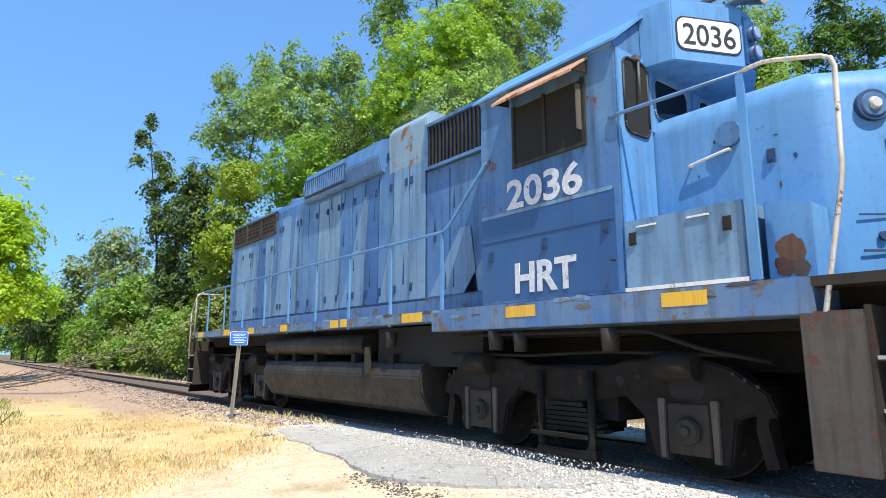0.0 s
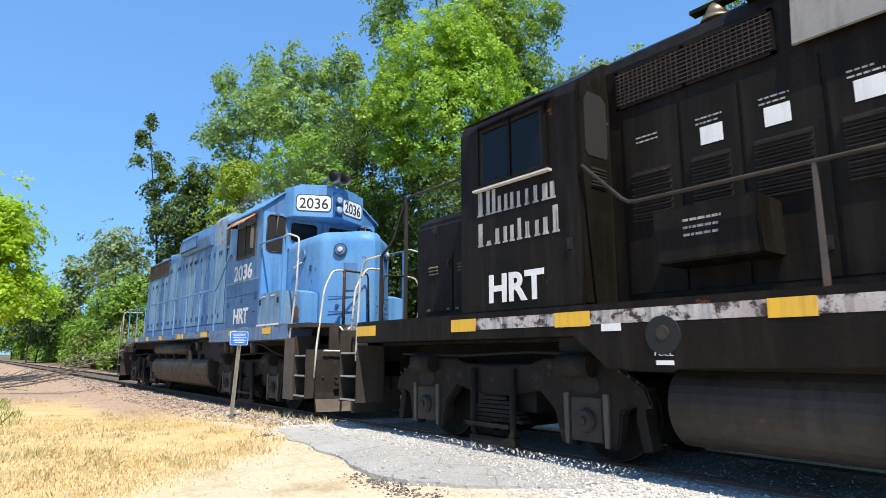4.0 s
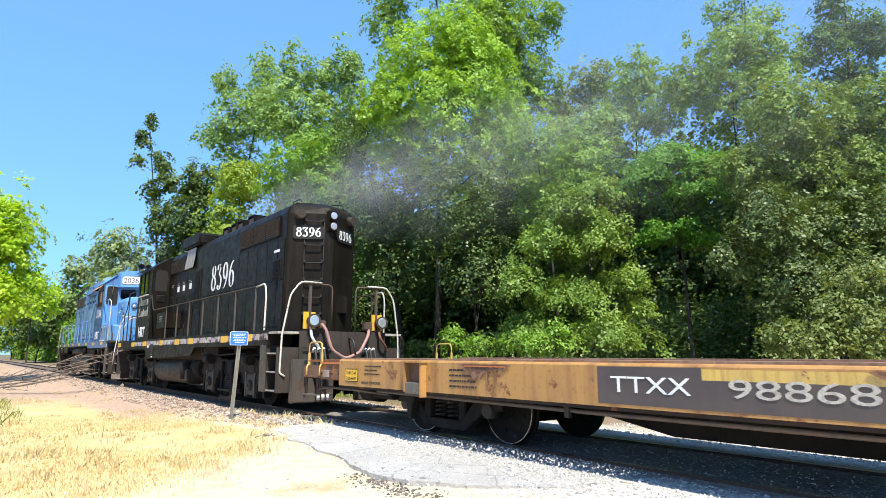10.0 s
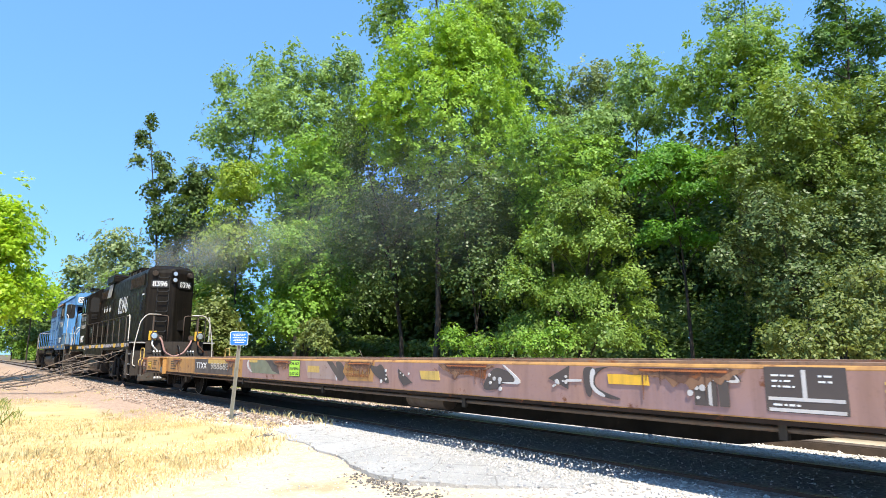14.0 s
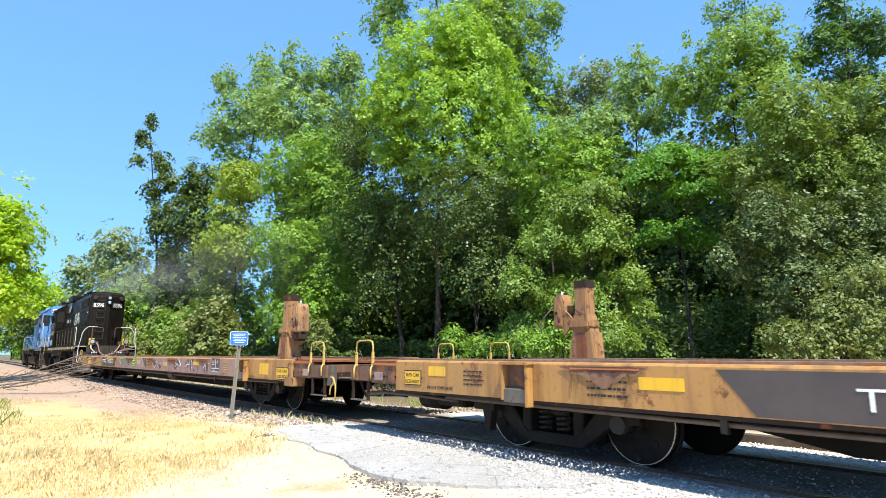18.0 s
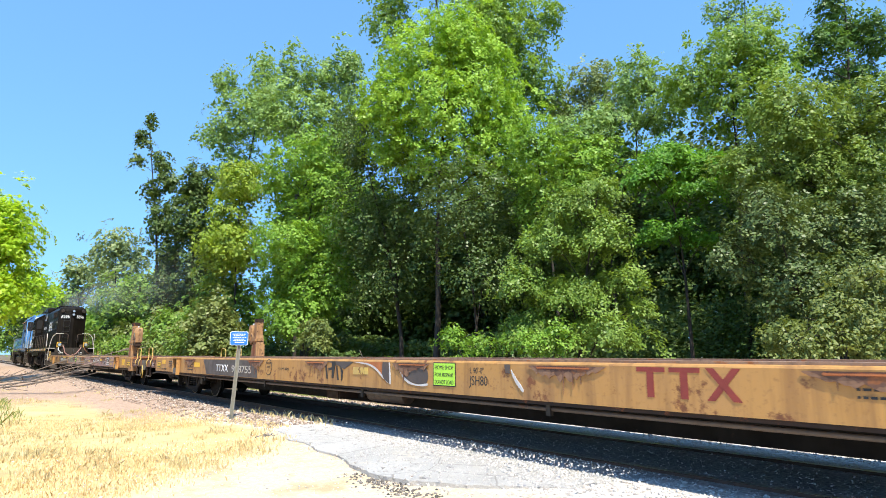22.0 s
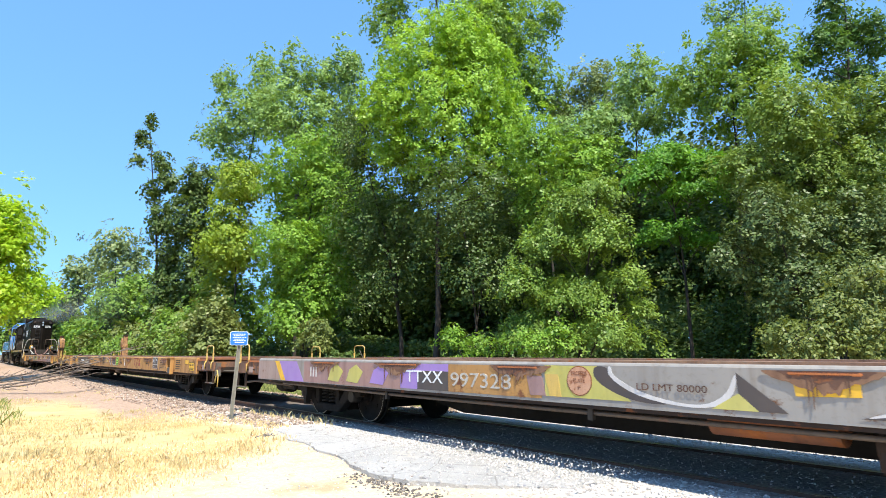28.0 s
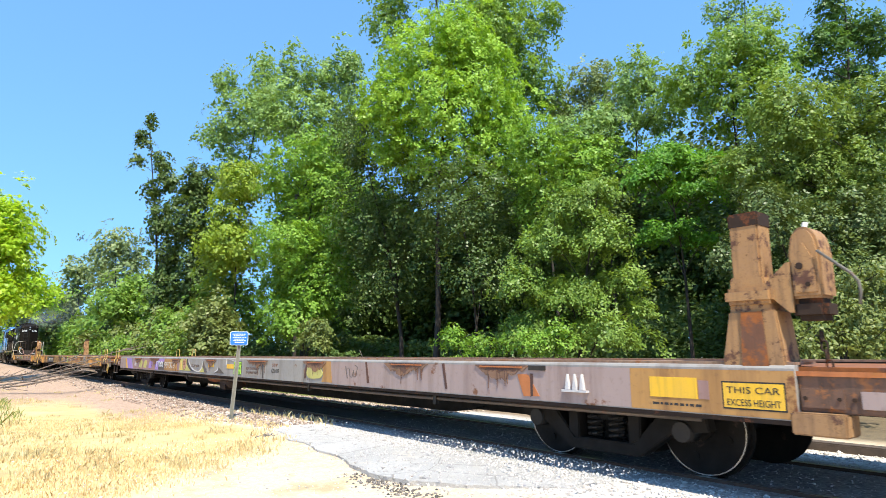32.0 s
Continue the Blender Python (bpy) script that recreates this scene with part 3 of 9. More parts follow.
def in_far_gravel(rng, n):
    x, y = rng.uniform(-6.5, 3, n), rng.uniform(7.7, 9.4, n)
    return x, y


def in_far_weeds(rng, n):
    x, y = -9.0 - rng.exponential(12, n), rng.uniform(9.0, 10.8, n)
    keep = (x > -50) & (wave(x * 1.4, y * 1.4, 4) > rng.normal(0.0, 0.2, n))
    return x[keep], y[keep]


def in_dirt(rng, n):
    return rng.uniform(-9, 0, n), rng.uniform(0.6, 4.2, n)


def in_grass(rng, n):
    x = -5.5 - rng.exponential(7, n)
    y = rng.uniform(-2.0, 4.5, n)
    tuft = wave(x * 2.2, y * 2.2, 3) + 0.6 * wave(x * 0.7, y * 0.7, 1)
    edge = -5.0 - 0.85 * y + rng.normal(0, 0.3, n)
    keep = (x > -40) & (x < edge) & (tuft > rng.normal(0.12, 0.2, n)) & (y < 4.4) | ((x < -9.3) & (x > -14) & (np.abs(y - 4.15) < 0.2))
    return x[keep], y[keep]


def in_green(rng, n):
    x = rng.uniform(-34, -6.2, n)
    y = rng.uniform(-1.5, 1.7, n) + 0.02 * x
    keep = wave(x, y, 5) > 0.25 + rng.normal(0, 0.15, n)
    return x[keep], y[keep]


def in_weeds(rng, n):
    x, y = rng.uniform(-14, -6, n), 4.95 + rng.normal(0, 0.12, n)
    keep = wave(x * 3, y, 2) > 0.28
    return x[keep], y[keep]


scatter("gravel", STONE, 9000, in_gravel, (0.005, 0.015), "stone", "pale crushed stone along the near rail", "gravel")
scatter("crossing_gravel", STONE, 4200, in_crossing, (0.004, 0.010), "stone", "pale crushed stone packed between the rails", "gravel")
scatter("ballast", BROWN_STONE, 17000, in_ballast, (0.014, 0.034), "stone", "grey and brown track ballast", "gravel")
scatter("far_weeds", GREEN_BLADE, 14000, in_far_weeds, (0.06, 0.22), "blade", "rank green weeds behind the track", "weeds")
scatter("far_gravel", STONE, 3500, in_far_gravel, (0.006, 0.017), "stone", "pale crushed stone behind the track", "gravel")
scatter("pebbles", STONE, 3600, in_dirt, (0.003, 0.009), "stone", "small pebbles on pale dirt", "gravel")
scatter("straw_grass", STRAW, 90000, in_grass, (0.012, 0.036), "blade", "tufts of dry straw-coloured grass", "grass")
scatter("green_grass", GREEN_BLADE, 9000, in_green, (0.05, 0.15), "blade", "sparse green blades in the dry grass", "grass")
def on_pad(rng, n):
    x, y = rng.uniform(-9.2, -3.4, n), rng.uniform(3.2, 5.1, n)
    keep = wave(x * 1.6, y * 1.6, 7) > rng.normal(0.15, 0.35, n)
    return x[keep], y[keep]


def pad_edge(rng, n):
    x = rng.uniform(-8.8, -4.2, n)
    y = 3.62 - 0.4 * smooth(-7.0, -5.0, x) + rng.normal(0, 0.10, n)
    keep = wave(x * 3, y * 3, 9) > 0.0
    return x[keep], y[keep]


def dirt_tufts(rng, n):
    x, y = rng.uniform(-8, -1.5, n), rng.uniform(0.8, 3.6, n)
    keep = wave(x * 3.1, y * 3.1, 6) > rng.normal(0.42, 0.12, n)
    return x[keep], y[keep]


CRUMB = island_mat("asphalt_crumb", [(0.0, (0.05, 0.045, 0.04)), (0.6, (0.16, 0.14, 0.12)), (1.0, (0.34, 0.32, 0.30))])
scatter("loose_chippings", STONE, 5000, on_pad, (0.004, 0.011), "stone", "small pale chippings strewn over the apron", "gravel").location.z = 0.085
scatter("asphalt_crumbs", CRUMB, 1000, pad_edge, (0.005, 0.016), "stone", "dark crumbs of asphalt along the broken edge", "rubble")
scatter("sparse_tufts", STRAW, 7000, dirt_tufts, (0.012, 0.045), "blade", "thin tufts of dry grass on pale dirt", "grass")
def in_clumps(rng, n):
    c = rng.integers(0, 150, n)
    cx, cy = -7.0 - rng.exponential(6, 150), rng.uniform(-1.5, 3.9, 150)
    x, y = cx[c] + rng.normal(0, 0.10, n), cy[c] + rng.normal(0, 0.10, n)
    keep = (x > -34) & (x < -4.6 - 0.85 * y)
    return x[keep], y[keep]


TUFT = island_mat("dry_tuft", [(0.0, (0.40, 0.32, 0.14)), (0.6, (0.56, 0.45, 0.21)), (1.0, (0.68, 0.57, 0.31))])
scatter("grass_clumps", TUFT, 6000, in_clumps, (0.02, 0.065), "blade", "scattered clumps of taller dry grass", "grass")
scatter("dry_weeds", TUFT, 500, in_weeds, (0.03, 0.10), "blade", "dry weeds along the edge of the apron", "weeds")

# ---- sign ----
sign = thing("trackside_sign", pose(-11.6, 4.2, 0, 0, 0, 66), "small blue sign with fine white writing on a weathered post", "sign")
Shape().prism([(-0.036, -0.022), (-0.016, -0.022), (-0.016, 0.012), (0.016, 0.012), (0.016, -0.022), (0.036, -0.022), (0.036, -0.016), (0.021, -0.016), (0.021, 0.018), (-0.021, 0.018), (-0.021, -0.016), (-0.036, -0.016)], -0.4, 1.42, "z").done("post", POSTC, sign, "grey-brown weathered channel post").matrix_local = pose(-0.04, 0, 0, 0, 3.0, 0)
SX = 0.02
corners = [(SX + cx + 0.03 * math.cos(math.radians(a)), cz + 0.03 * math.sin(math.radians(a))) for cx, cz, a0 in ((0.135, 1.515, 0), (-0.135, 1.515, 90), (-0.135, 1.315, 180), (0.135, 1.315, 270)) for a in range(a0, a0 + 91, 30)]
plate_ = Shape().prism(corners, -0.032, -0.026, "y").done("sign_plate", SIGN_WHITE, sign, "white-rimmed sign plate")
inner = [(SX + (x - SX) * 0.95, 1.415 + (z - 1.415) * 0.93) for x, z in corners]
Shape().prism(inner, -0.0345, -0.0318, "y").done("blue_field", SIGN_BLUE, plate_)
rs = random.Random(4)
for z, w, h in ((1.495, 0.24, 0.007), (1.465, 0.20, 0.006), (1.435, 0.23, 0.006), (1.400, 0.17, 0.006), (1.372, 0.21, 0.006), (1.338, 0.15, 0.010)):
    x = SX - w / 2
    while x < SX + w / 2:
        l = rs.uniform(0.012, 0.034)
        Shape().box(x, x + l, -0.0365, -0.034, z - h, z + h).done("writing_bar", SIGN_WHITE, plate_)
        x += l + 0.010
for z in (1.47, 1.345):
    Shape().cyl((SX - 0.0, -0.042, z), (SX - 0.0, -0.033, z), 0.008, 0.007, 8).done("bolt", STEEL, sign)

# ---- vegetation ----
LEAF = {
    "bright": leaf_material("bright_leaf", (0.165, 0.345, 0.026), (0.335, 0.560, 0.085), 0.34),
    "fresh": leaf_material("fresh_leaf", (0.105, 0.255, 0.030), (0.260, 0.460, 0.075), 0.34),
    "lush": leaf_material("lush_leaf", (0.070, 0.215, 0.020), (0.165, 0.370, 0.042), 0.34),
    "mid": leaf_material("mid_leaf", (0.101, 0.224, 0.032), (0.246, 0.415, 0.087), 0.34),
    "feather": leaf_material("feathery_leaf", (0.115, 0.230, 0.039), (0.248, 0.396, 0.090), 0.34),
    "olive": leaf_material("olive_leaf", (0.102, 0.197, 0.035), (0.234, 0.358, 0.083)),
    "glint": leaf_material("glossy_leaf", (0.062, 0.119, 0.033), (0.180, 0.262, 0.097), 0.24, 0.42, 0.3),
    # tone of dark trees; elsewhere it puts woodland shade into the leaf colour
    "dark": leaf_material("dark_shade_leaf", (0.050, 0.105, 0.026), (0.121, 0.203, 0.058), 0.26, 0.42),
    "deep": leaf_material("deep_green_leaf", (0.052, 0.138, 0.032), (0.132, 0.265, 0.060), 0.24, 0.45),
    "grey": leaf_material("grey_green_leaf", (0.121, 0.247, 0.071), (0.270, 0.443, 0.149), 0.34),
    # haze of distance put into the leaf colour, paler and greyer
    "haze": leaf_material("hazy_grey_leaf", (0.138, 0.220, 0.101), (0.264, 0.363, 0.171)),
    "yellow": leaf_material("yellow_green_leaf", (0.165, 0.290, 0.032), (0.310, 0.450, 0.075), 0.32),
    # sunlight put into the leaf colour: lightest tone, most translucent
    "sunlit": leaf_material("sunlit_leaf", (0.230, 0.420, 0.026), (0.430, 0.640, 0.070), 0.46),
    "pale": leaf_material("pale_leaf", (0.107, 0.167, 0.041), (0.244, 0.318, 0.111)),
}
ALONG = np.array([0.6224, 0.7827, 0.0])  # the way in which the edge of the woods spreads, seen from the crossing


def leaves(name, pos, nrm, size, mat, parent, rng, droop=0.0, jitter=0.42):
    """One small folded leaf at every place, facing along nrm but for chance."""
    n = len(pos)
    nrm = nrm + rng.normal(0, jitter, (n, 3))
    nrm /= np.linalg.norm(nrm, axis=1)[:, None] + 1e-9
    t = np.cross(nrm, rng.normal(0, 1, (n, 3)))
    t[:, 2] -= droop
    t -= nrm * (t * nrm).sum(1)[:, None]
    t /= np.linalg.norm(t, axis=1)[:, None] + 1e-9
    b = np.cross(nrm, t)
    L = (size * rng.uniform(0.6, 1.35, n))[:, None]
    W = L * rng.uniform(0.26, 0.42, (n, 1))
    v = np.stack([pos - t * L * 0.5, pos + b * W + nrm * W * 0.25, pos + t * L * 0.5, pos - b * W + nrm * W * 0.25], 1)
    me = bpy.data.meshes.new(name)
    me.vertices.add(4 * n)
    me.vertices.foreach_set("co", v.reshape(-1))
    me.loops.add(4 * n)
    me.loops.foreach_set("vertex_index", np.arange(4 * n))
    me.polygons.add(n)
    me.polygons.foreach_set("loop_start", np.arange(n) * 4)
    me.update(calc_edges=True)
    me.materials.append(mat)
    ob = new(name, me)
    if parent:
        ob.parent = parent
    return ob


def unit(rng, n):
    d = rng.normal(0, 1, (n, 3))
    return d / np.linalg.norm(d, axis=1)[:, None]


def tree(name, x, y, tone, label, boughs, seed=0, dense=1.0, droop=0.0, upright=True, category="tree", group="", fine=1.0, bark=None, swell=1.14):
    """A tapered trunk whose limbs carry boughs (along, height, radius, half height); each bough is a cloud of flat sprays of leaves."""
    rng = np.random.default_rng(seed + 1000)
    gz = float(ground_z(x, y))
    root = thing(name, pose(x, y, gz), label, category, group)
    dist = math.hypot(x, y)
    size = min(0.6, max(0.07, dist * 0.0050)) * fine
    pos, face, limbs = [], [], []
    for s, z, r, rz in boughs:
        r, rz = r * swell, rz * swell
        c = ALONG * s + np.array([0, 0, z - gz])
        away = np.array([-ALONG[1], ALONG[0], 0.0]) * rng.uniform(-0.45, 0.45) * r
        c = c + away
        limbs.append((c, r, rz))
        sr = max(size * 2.0, 0.20 * r ** 0.5)
        ns = int(10 + 9.0 * r * rz / (sr * sr))
        d = unit(rng, ns)
        if not upright:
            d[:, 2] = np.abs(d[:, 2]) * 1.3 - 0.55
        k = rng.random(ns) ** 0.36 * (0.88 + 0.26 * wave(d[:, 0] * 6 + seed, d[:, 2] * 6 + s * 3, 2))
        k = np.where(rng.random(ns) < 0.10, rng.uniform(1.02, 1.30, ns), k)
        ctr = c + d * k[:, None] * np.array([r, r * 0.9, rz])
        tilt = d * np.array([0.75, 0.75, 0.35]) + np.array([0, 0, 0.62]) + rng.normal(0, 0.30, (ns, 3))
        tilt /= np.linalg.norm(tilt, axis=1)[:, None]
        size_s = sr * rng.uniform(0.55, 1.35, ns)
        n = int(dense * 5.1 * math.pi * r * rz * 0.7 / (0.34 * size * size))
        own = rng.choice(ns, n, p=size_s ** 2 / (size_s ** 2).sum())
        e = unit(rng, n)
        q = e - tilt[own] * ((e * tilt[own]).sum(1) * 0.62)[:, None]
        q *= (size_s[own] * rng.random(n) ** 0.5)[:, None]
        out = d[own] * np.array([1, 1, 0])
        reach = (q * out).sum(1)
        p = ctr[own] + q
        p[:, 2] -= reach * (0.12 if upright else 0.35) + droop * np.abs(rng.normal(0, 0.5, n)) * size_s[own]
        pos.append(p)
        face.append(tilt[own])
    pos, face = np.concatenate(pos), np.concatenate(face)
    keep = pos[:, 2] > 0.04
    leaves("crown", pos[keep], face[keep], size, LEAF[tone], root, rng, droop, 0.34)
    t = Shape()
    top = max(limbs, key=lambda l: l[0][2])[0]
    h = top[2]
    tr = max(0.025, 0.0052 * h + 0.012 * max(l[1] for l in limbs))
    pts = [Vector((0, 0, -0.2))]
    for i in range(1, 6):
        q = i / 5
        pts.append(Vector((top[0] * q ** 1.6 + rng.normal(0, 0.5) * tr, top[1] * q ** 1.6 + rng.normal(0, 0.5) * tr, h * q)))
    for i in range(5):
        t.cyl(pts[i], pts[i + 1], tr * (1.25 - 0.23 * i), tr * (1.25 - 0.23 * (i + 1)), 8, False)
    for c, r, rz in limbs:
        q = min(4.9, max(0.4, (c[2] - 0.8 * r - 0.3) / h * 5))
        i = min(4, int(q))
        s = pts[i].lerp(pts[i + 1], q - i)
        lr = tr * (1.2 - 0.23 * q) * 0.55
        mid = s.lerp(Vector(c), 0.55) + Vector((0, 0, 0.12 * r))
        t.cyl(s, mid, max(0.014, lr), max(0.011, lr * 0.7), 6, False)
        t.cyl(mid, c, max(0.011, lr * 0.7), max(0.009, lr * 0.45), 6, False)
        for w in unit(rng, 6):
            tip = Vector(c) + Vector((w[0] * r * 0.85, w[1] * r * 0.85, (abs(w[2]) * 0.9 - 0.1) * rz))
            t.cyl(mid.lerp(Vector(c), float(rng.uniform(0.2, 1.0))), tip, max(0.009, lr * 0.4), 0.006, 5, False)
    t.done("trunk", bark or BARK, root)
    return root


tree("broadleaf_tree", -19.4, 15.0, "bright", "tall tree in fresh yellow-green leaf behind the track", [(0.74, 14.98, 1.74, 1.54), (-0.87, 13.64, 1.97, 1.48), (1.96, 13.30, 1.92, 1.60), (-1.95, 11.61, 1.61, 1.27), (0.36, 11.35, 2.67, 1.70), (2.79, 11.22, 1.65, 1.46), (-1.92, 9.95, 1.35, 1.01), (0.12, 9.20, 2.63, 1.20), (2.64, 9.20, 1.72, 1.25), (3.93, 8.21, 0.90, 0.81)], seed=1, dense=1.15)
# understorey in the dark tone, for the shade under the tall crown
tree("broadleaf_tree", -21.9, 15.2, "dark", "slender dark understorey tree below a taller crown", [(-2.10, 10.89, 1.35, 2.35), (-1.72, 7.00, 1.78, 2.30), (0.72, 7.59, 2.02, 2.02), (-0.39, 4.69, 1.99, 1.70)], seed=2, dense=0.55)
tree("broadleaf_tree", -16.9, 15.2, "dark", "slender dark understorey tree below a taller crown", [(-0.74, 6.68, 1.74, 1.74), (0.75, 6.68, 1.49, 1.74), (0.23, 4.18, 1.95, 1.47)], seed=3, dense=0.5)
tree("broadleaf_tree", -22.1, 20.5, "mid", "tall mid-green tree rising over the woods", [(-3.07, 21.51, 2.79, 1.55), (0.64, 20.49, 2.16, 1.70), (3.22, 19.21, 1.23, 1.10), (-5.19, 18.65, 1.37, 1.59), (1.65, 17.33, 1.82, 1.82), (2.66, 15.23, 1.86, 1.80), (-0.01, 18.15, 2.44, 2.13)], seed=4, dense=0.85)
tree("broadleaf_tree", -49.0, 16.8, "grey", "tall grey-green tree with thin top branches", [(-1.28, 24.07, 1.17, 1.56), (-2.15, 19.56, 1.92, 1.63), (0.37, 20.88, 2.32, 2.41), (1.60, 25.12, 1.47, 2.06), (2.15, 22.01, 1.94, 2.42), (0.02, 16.96, 2.38, 2.14)], seed=5, dense=0.8)
tree("broadleaf_tree", -37.7, 17.5, "grey", "tall grey-green tree with thin top branches", [(-0.83, 20.76, 1.30, 2.02), (-1.57, 17.35, 2.32, 2.32), (1.20, 20.33, 1.70, 2.10), (0.84, 16.93, 2.39, 2.39), (3.06, 20.54, 1.38, 2.22), (3.32, 16.51, 1.79, 2.19), (2.12, 14.23, 2.37, 1.97)], seed=6, dense=0.85)
tree("vine_covered_tree", -36.4, 12.9, "yellow", "yellow-green tree hung with vines", [(0.08, 11.67, 1.63, 1.27), (-0.82, 9.14, 1.54, 1.82), (0.08, 7.36, 1.74, 1.46), (-0.95, 7.18, 1.25, 1.39)], seed=8, droop=0.7, dense=1.3, swell=1.2)
tree("broadleaf_tree", -30.3, 14.4, "fresh", "fresh green tree at the edge of the woods", [(0.57, 12.04, 2.11, 1.34), (-1.45, 10.98, 1.52, 1.52), (1.60, 9.90, 1.89, 1.58), (-0.40, 8.61, 1.94, 1.32)], seed=9)
tree("bush", -26.9, 13.0, "fresh", "broad fresh green bush behind the track", [(-0.89, 6.24, 1.78, 1.28), (1.19, 6.53, 1.33, 1.56), (-1.44, 4.57, 1.43, 1.37), (0.85, 4.29, 1.70, 1.59), (-0.33, 2.79, 1.80, 0.98)], seed=10, dense=1.1, category="bush")
tree("bush", -38.6, 12.4, "mid", "shaded green bush hung with vines", [(0.08, 5.25, 1.64, 1.78), (-0.51, 3.47, 1.77, 1.42), (1.76, 4.00, 1.70, 1.63), (2.73, 2.42, 1.76, 1.06)], seed=33, category="bush")
tree("broadleaf_tree", -50.0, 11.9, "dark", "tall dark leaning tree with thin top branches against the sky", [(-1.94, 19.77, 0.41, 0.83), (-2.17, 18.13, 0.78, 0.78), (-2.79, 16.32, 0.64, 0.64), (-0.92, 16.32, 0.82, 1.00), (-0.07, 14.72, 0.90, 1.17), (-1.25, 13.65, 0.81, 1.08), (-0.27, 11.48, 1.25, 1.88), (0.32, 8.63, 1.41, 2.43), (0.41, 5.75, 1.66, 2.19)], seed=11, dense=1.35, swell=1.0)
tree("broadleaf_tree", -47.0, 13.3, "dark", "dark green tree at the edge of the woods", [(0.01, 14.01, 1.48, 1.31), (-0.32, 11.23, 1.73, 2.07), (0.10, 8.39, 1.97, 1.97), (-0.34, 5.60, 1.69, 1.90)], seed=12, dense=1.5, swell=1.3)
# distant trees wear the tone with haze mixed into its colour
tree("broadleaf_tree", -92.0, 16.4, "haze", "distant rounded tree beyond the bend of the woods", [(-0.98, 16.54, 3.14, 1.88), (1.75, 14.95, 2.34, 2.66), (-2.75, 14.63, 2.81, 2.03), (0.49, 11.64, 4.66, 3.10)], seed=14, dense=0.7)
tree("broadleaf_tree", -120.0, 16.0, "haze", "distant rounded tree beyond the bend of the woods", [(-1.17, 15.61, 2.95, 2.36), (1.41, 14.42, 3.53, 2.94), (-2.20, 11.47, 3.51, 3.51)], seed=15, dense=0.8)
tree("broadleaf_tree", -66.0, 13.1, "mid", "distant tree at the edge of the woods", [(-0.38, 7.36, 2.48, 1.69), (-1.63, 5.68, 2.58, 1.90), (1.17, 5.68, 2.02, 1.90)], seed=17)
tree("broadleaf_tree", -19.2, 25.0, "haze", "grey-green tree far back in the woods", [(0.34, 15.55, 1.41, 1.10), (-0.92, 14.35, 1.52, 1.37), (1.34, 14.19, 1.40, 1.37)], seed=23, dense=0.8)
tree("broadleaf_tree", -13.3, 20.0, "grey", "mid-green tree in the woods", [(0.34, 11.74, 1.00, 1.14), (1.02, 10.54, 1.36, 1.13), (-0.92, 10.06, 1.35, 1.04), (-2.30, 9.35, 1.35, 1.03)], seed=22)
tree("broadleaf_tree", -8.8, 19.0, "mid", "rounded green tree rising over the woods", [(0.07, 10.82, 1.32, 0.94), (-1.20, 10.12, 0.98, 0.86), (1.08, 10.52, 0.90, 0.98), (0.04, 9.23, 1.64, 1.02), (1.51, 9.03, 0.78, 0.93)], seed=30)
tree("broadleaf_tree", -10.5, 24.0, "grey", "tall thin tree with open feathery top branches", [(-0.24, 15.17, 0.81, 0.66), (1.03, 14.84, 0.95, 0.61), (-1.12, 15.35, 0.28, 0.57), (0.36, 16.61, 0.96, 0.96), (-0.10, 14.02, 1.17, 0.70)], seed=29, dense=0.5)
tree("conifer_tree", -7.0, 24.0, "deep", "dark lobed evergreen rising over the woods", [(-0.12, 13.94, 0.63, 0.71), (0.53, 12.92, 1.04, 0.71), (-0.64, 12.21, 0.83, 0.70), (1.29, 12.36, 0.83, 0.83), (0.66, 11.37, 1.23, 0.74), (-1.40, 11.63, 0.53, 0.53), (0.27, 15.21, 0.59, 0.85)], seed=24, dense=1.1)
tree("broadleaf_tree", -14.1, 16.5, "fresh", "fresh green tree in the woods", [(-0.70, 8.56, 1.17, 1.17), (0.61, 7.37, 1.28, 1.03), (-0.65, 6.42, 1.03, 1.03), (1.26, 8.13, 1.04, 0.91)], seed=21)
tree("broadleaf_tree", -8.4, 15.0, "lush", "lush green tree with flat spreading layers of leaves", [(-0.23, 6.53, 1.03, 0.56), (0.72, 6.16, 0.87, 0.65), (-0.89, 5.93, 0.77, 0.50), (0.23, 5.40, 1.08, 0.34), (-0.45, 4.35, 1.01, 0.37), (0.36, 4.04, 0.55, 0.24)], seed=25, upright=False, dense=1.2)
tree("shrub", -9.9, 12.2, "feather", "light green shrub with drooping feathery branches", [(-0.06, 4.88, 0.77, 0.65), (0.67, 5.31, 0.62, 0.50), (-0.63, 3.98, 0.96, 0.73), (0.69, 4.03, 0.91, 0.67), (-1.45, 2.93, 0.66, 0.61), (-0.17, 2.64, 1.21, 0.75), (1.22, 3.00, 0.75, 0.46), (-1.12, 1.78, 1.08, 0.60), (0.51, 1.67, 1.08, 0.60), (1.68, 2.28, 0.52, 0.34)], seed=19, upright=False, droop=0.7, dense=1.05, category="bush")
tree("broadleaf_tree", -5.3, 15.6, "olive", "dense olive-green tree over the track", [(-0.75, 6.82, 0.96, 0.85), (0.48, 6.82, 1.04, 0.77), (1.53, 6.96, 0.82, 0.91), (-1.48, 5.61, 0.76, 0.65), (-0.28, 5.46, 1.08, 0.81), (0.93, 5.39, 1.02, 0.89), (2.43, 6.03, 1.09, 1.36)], seed=26)
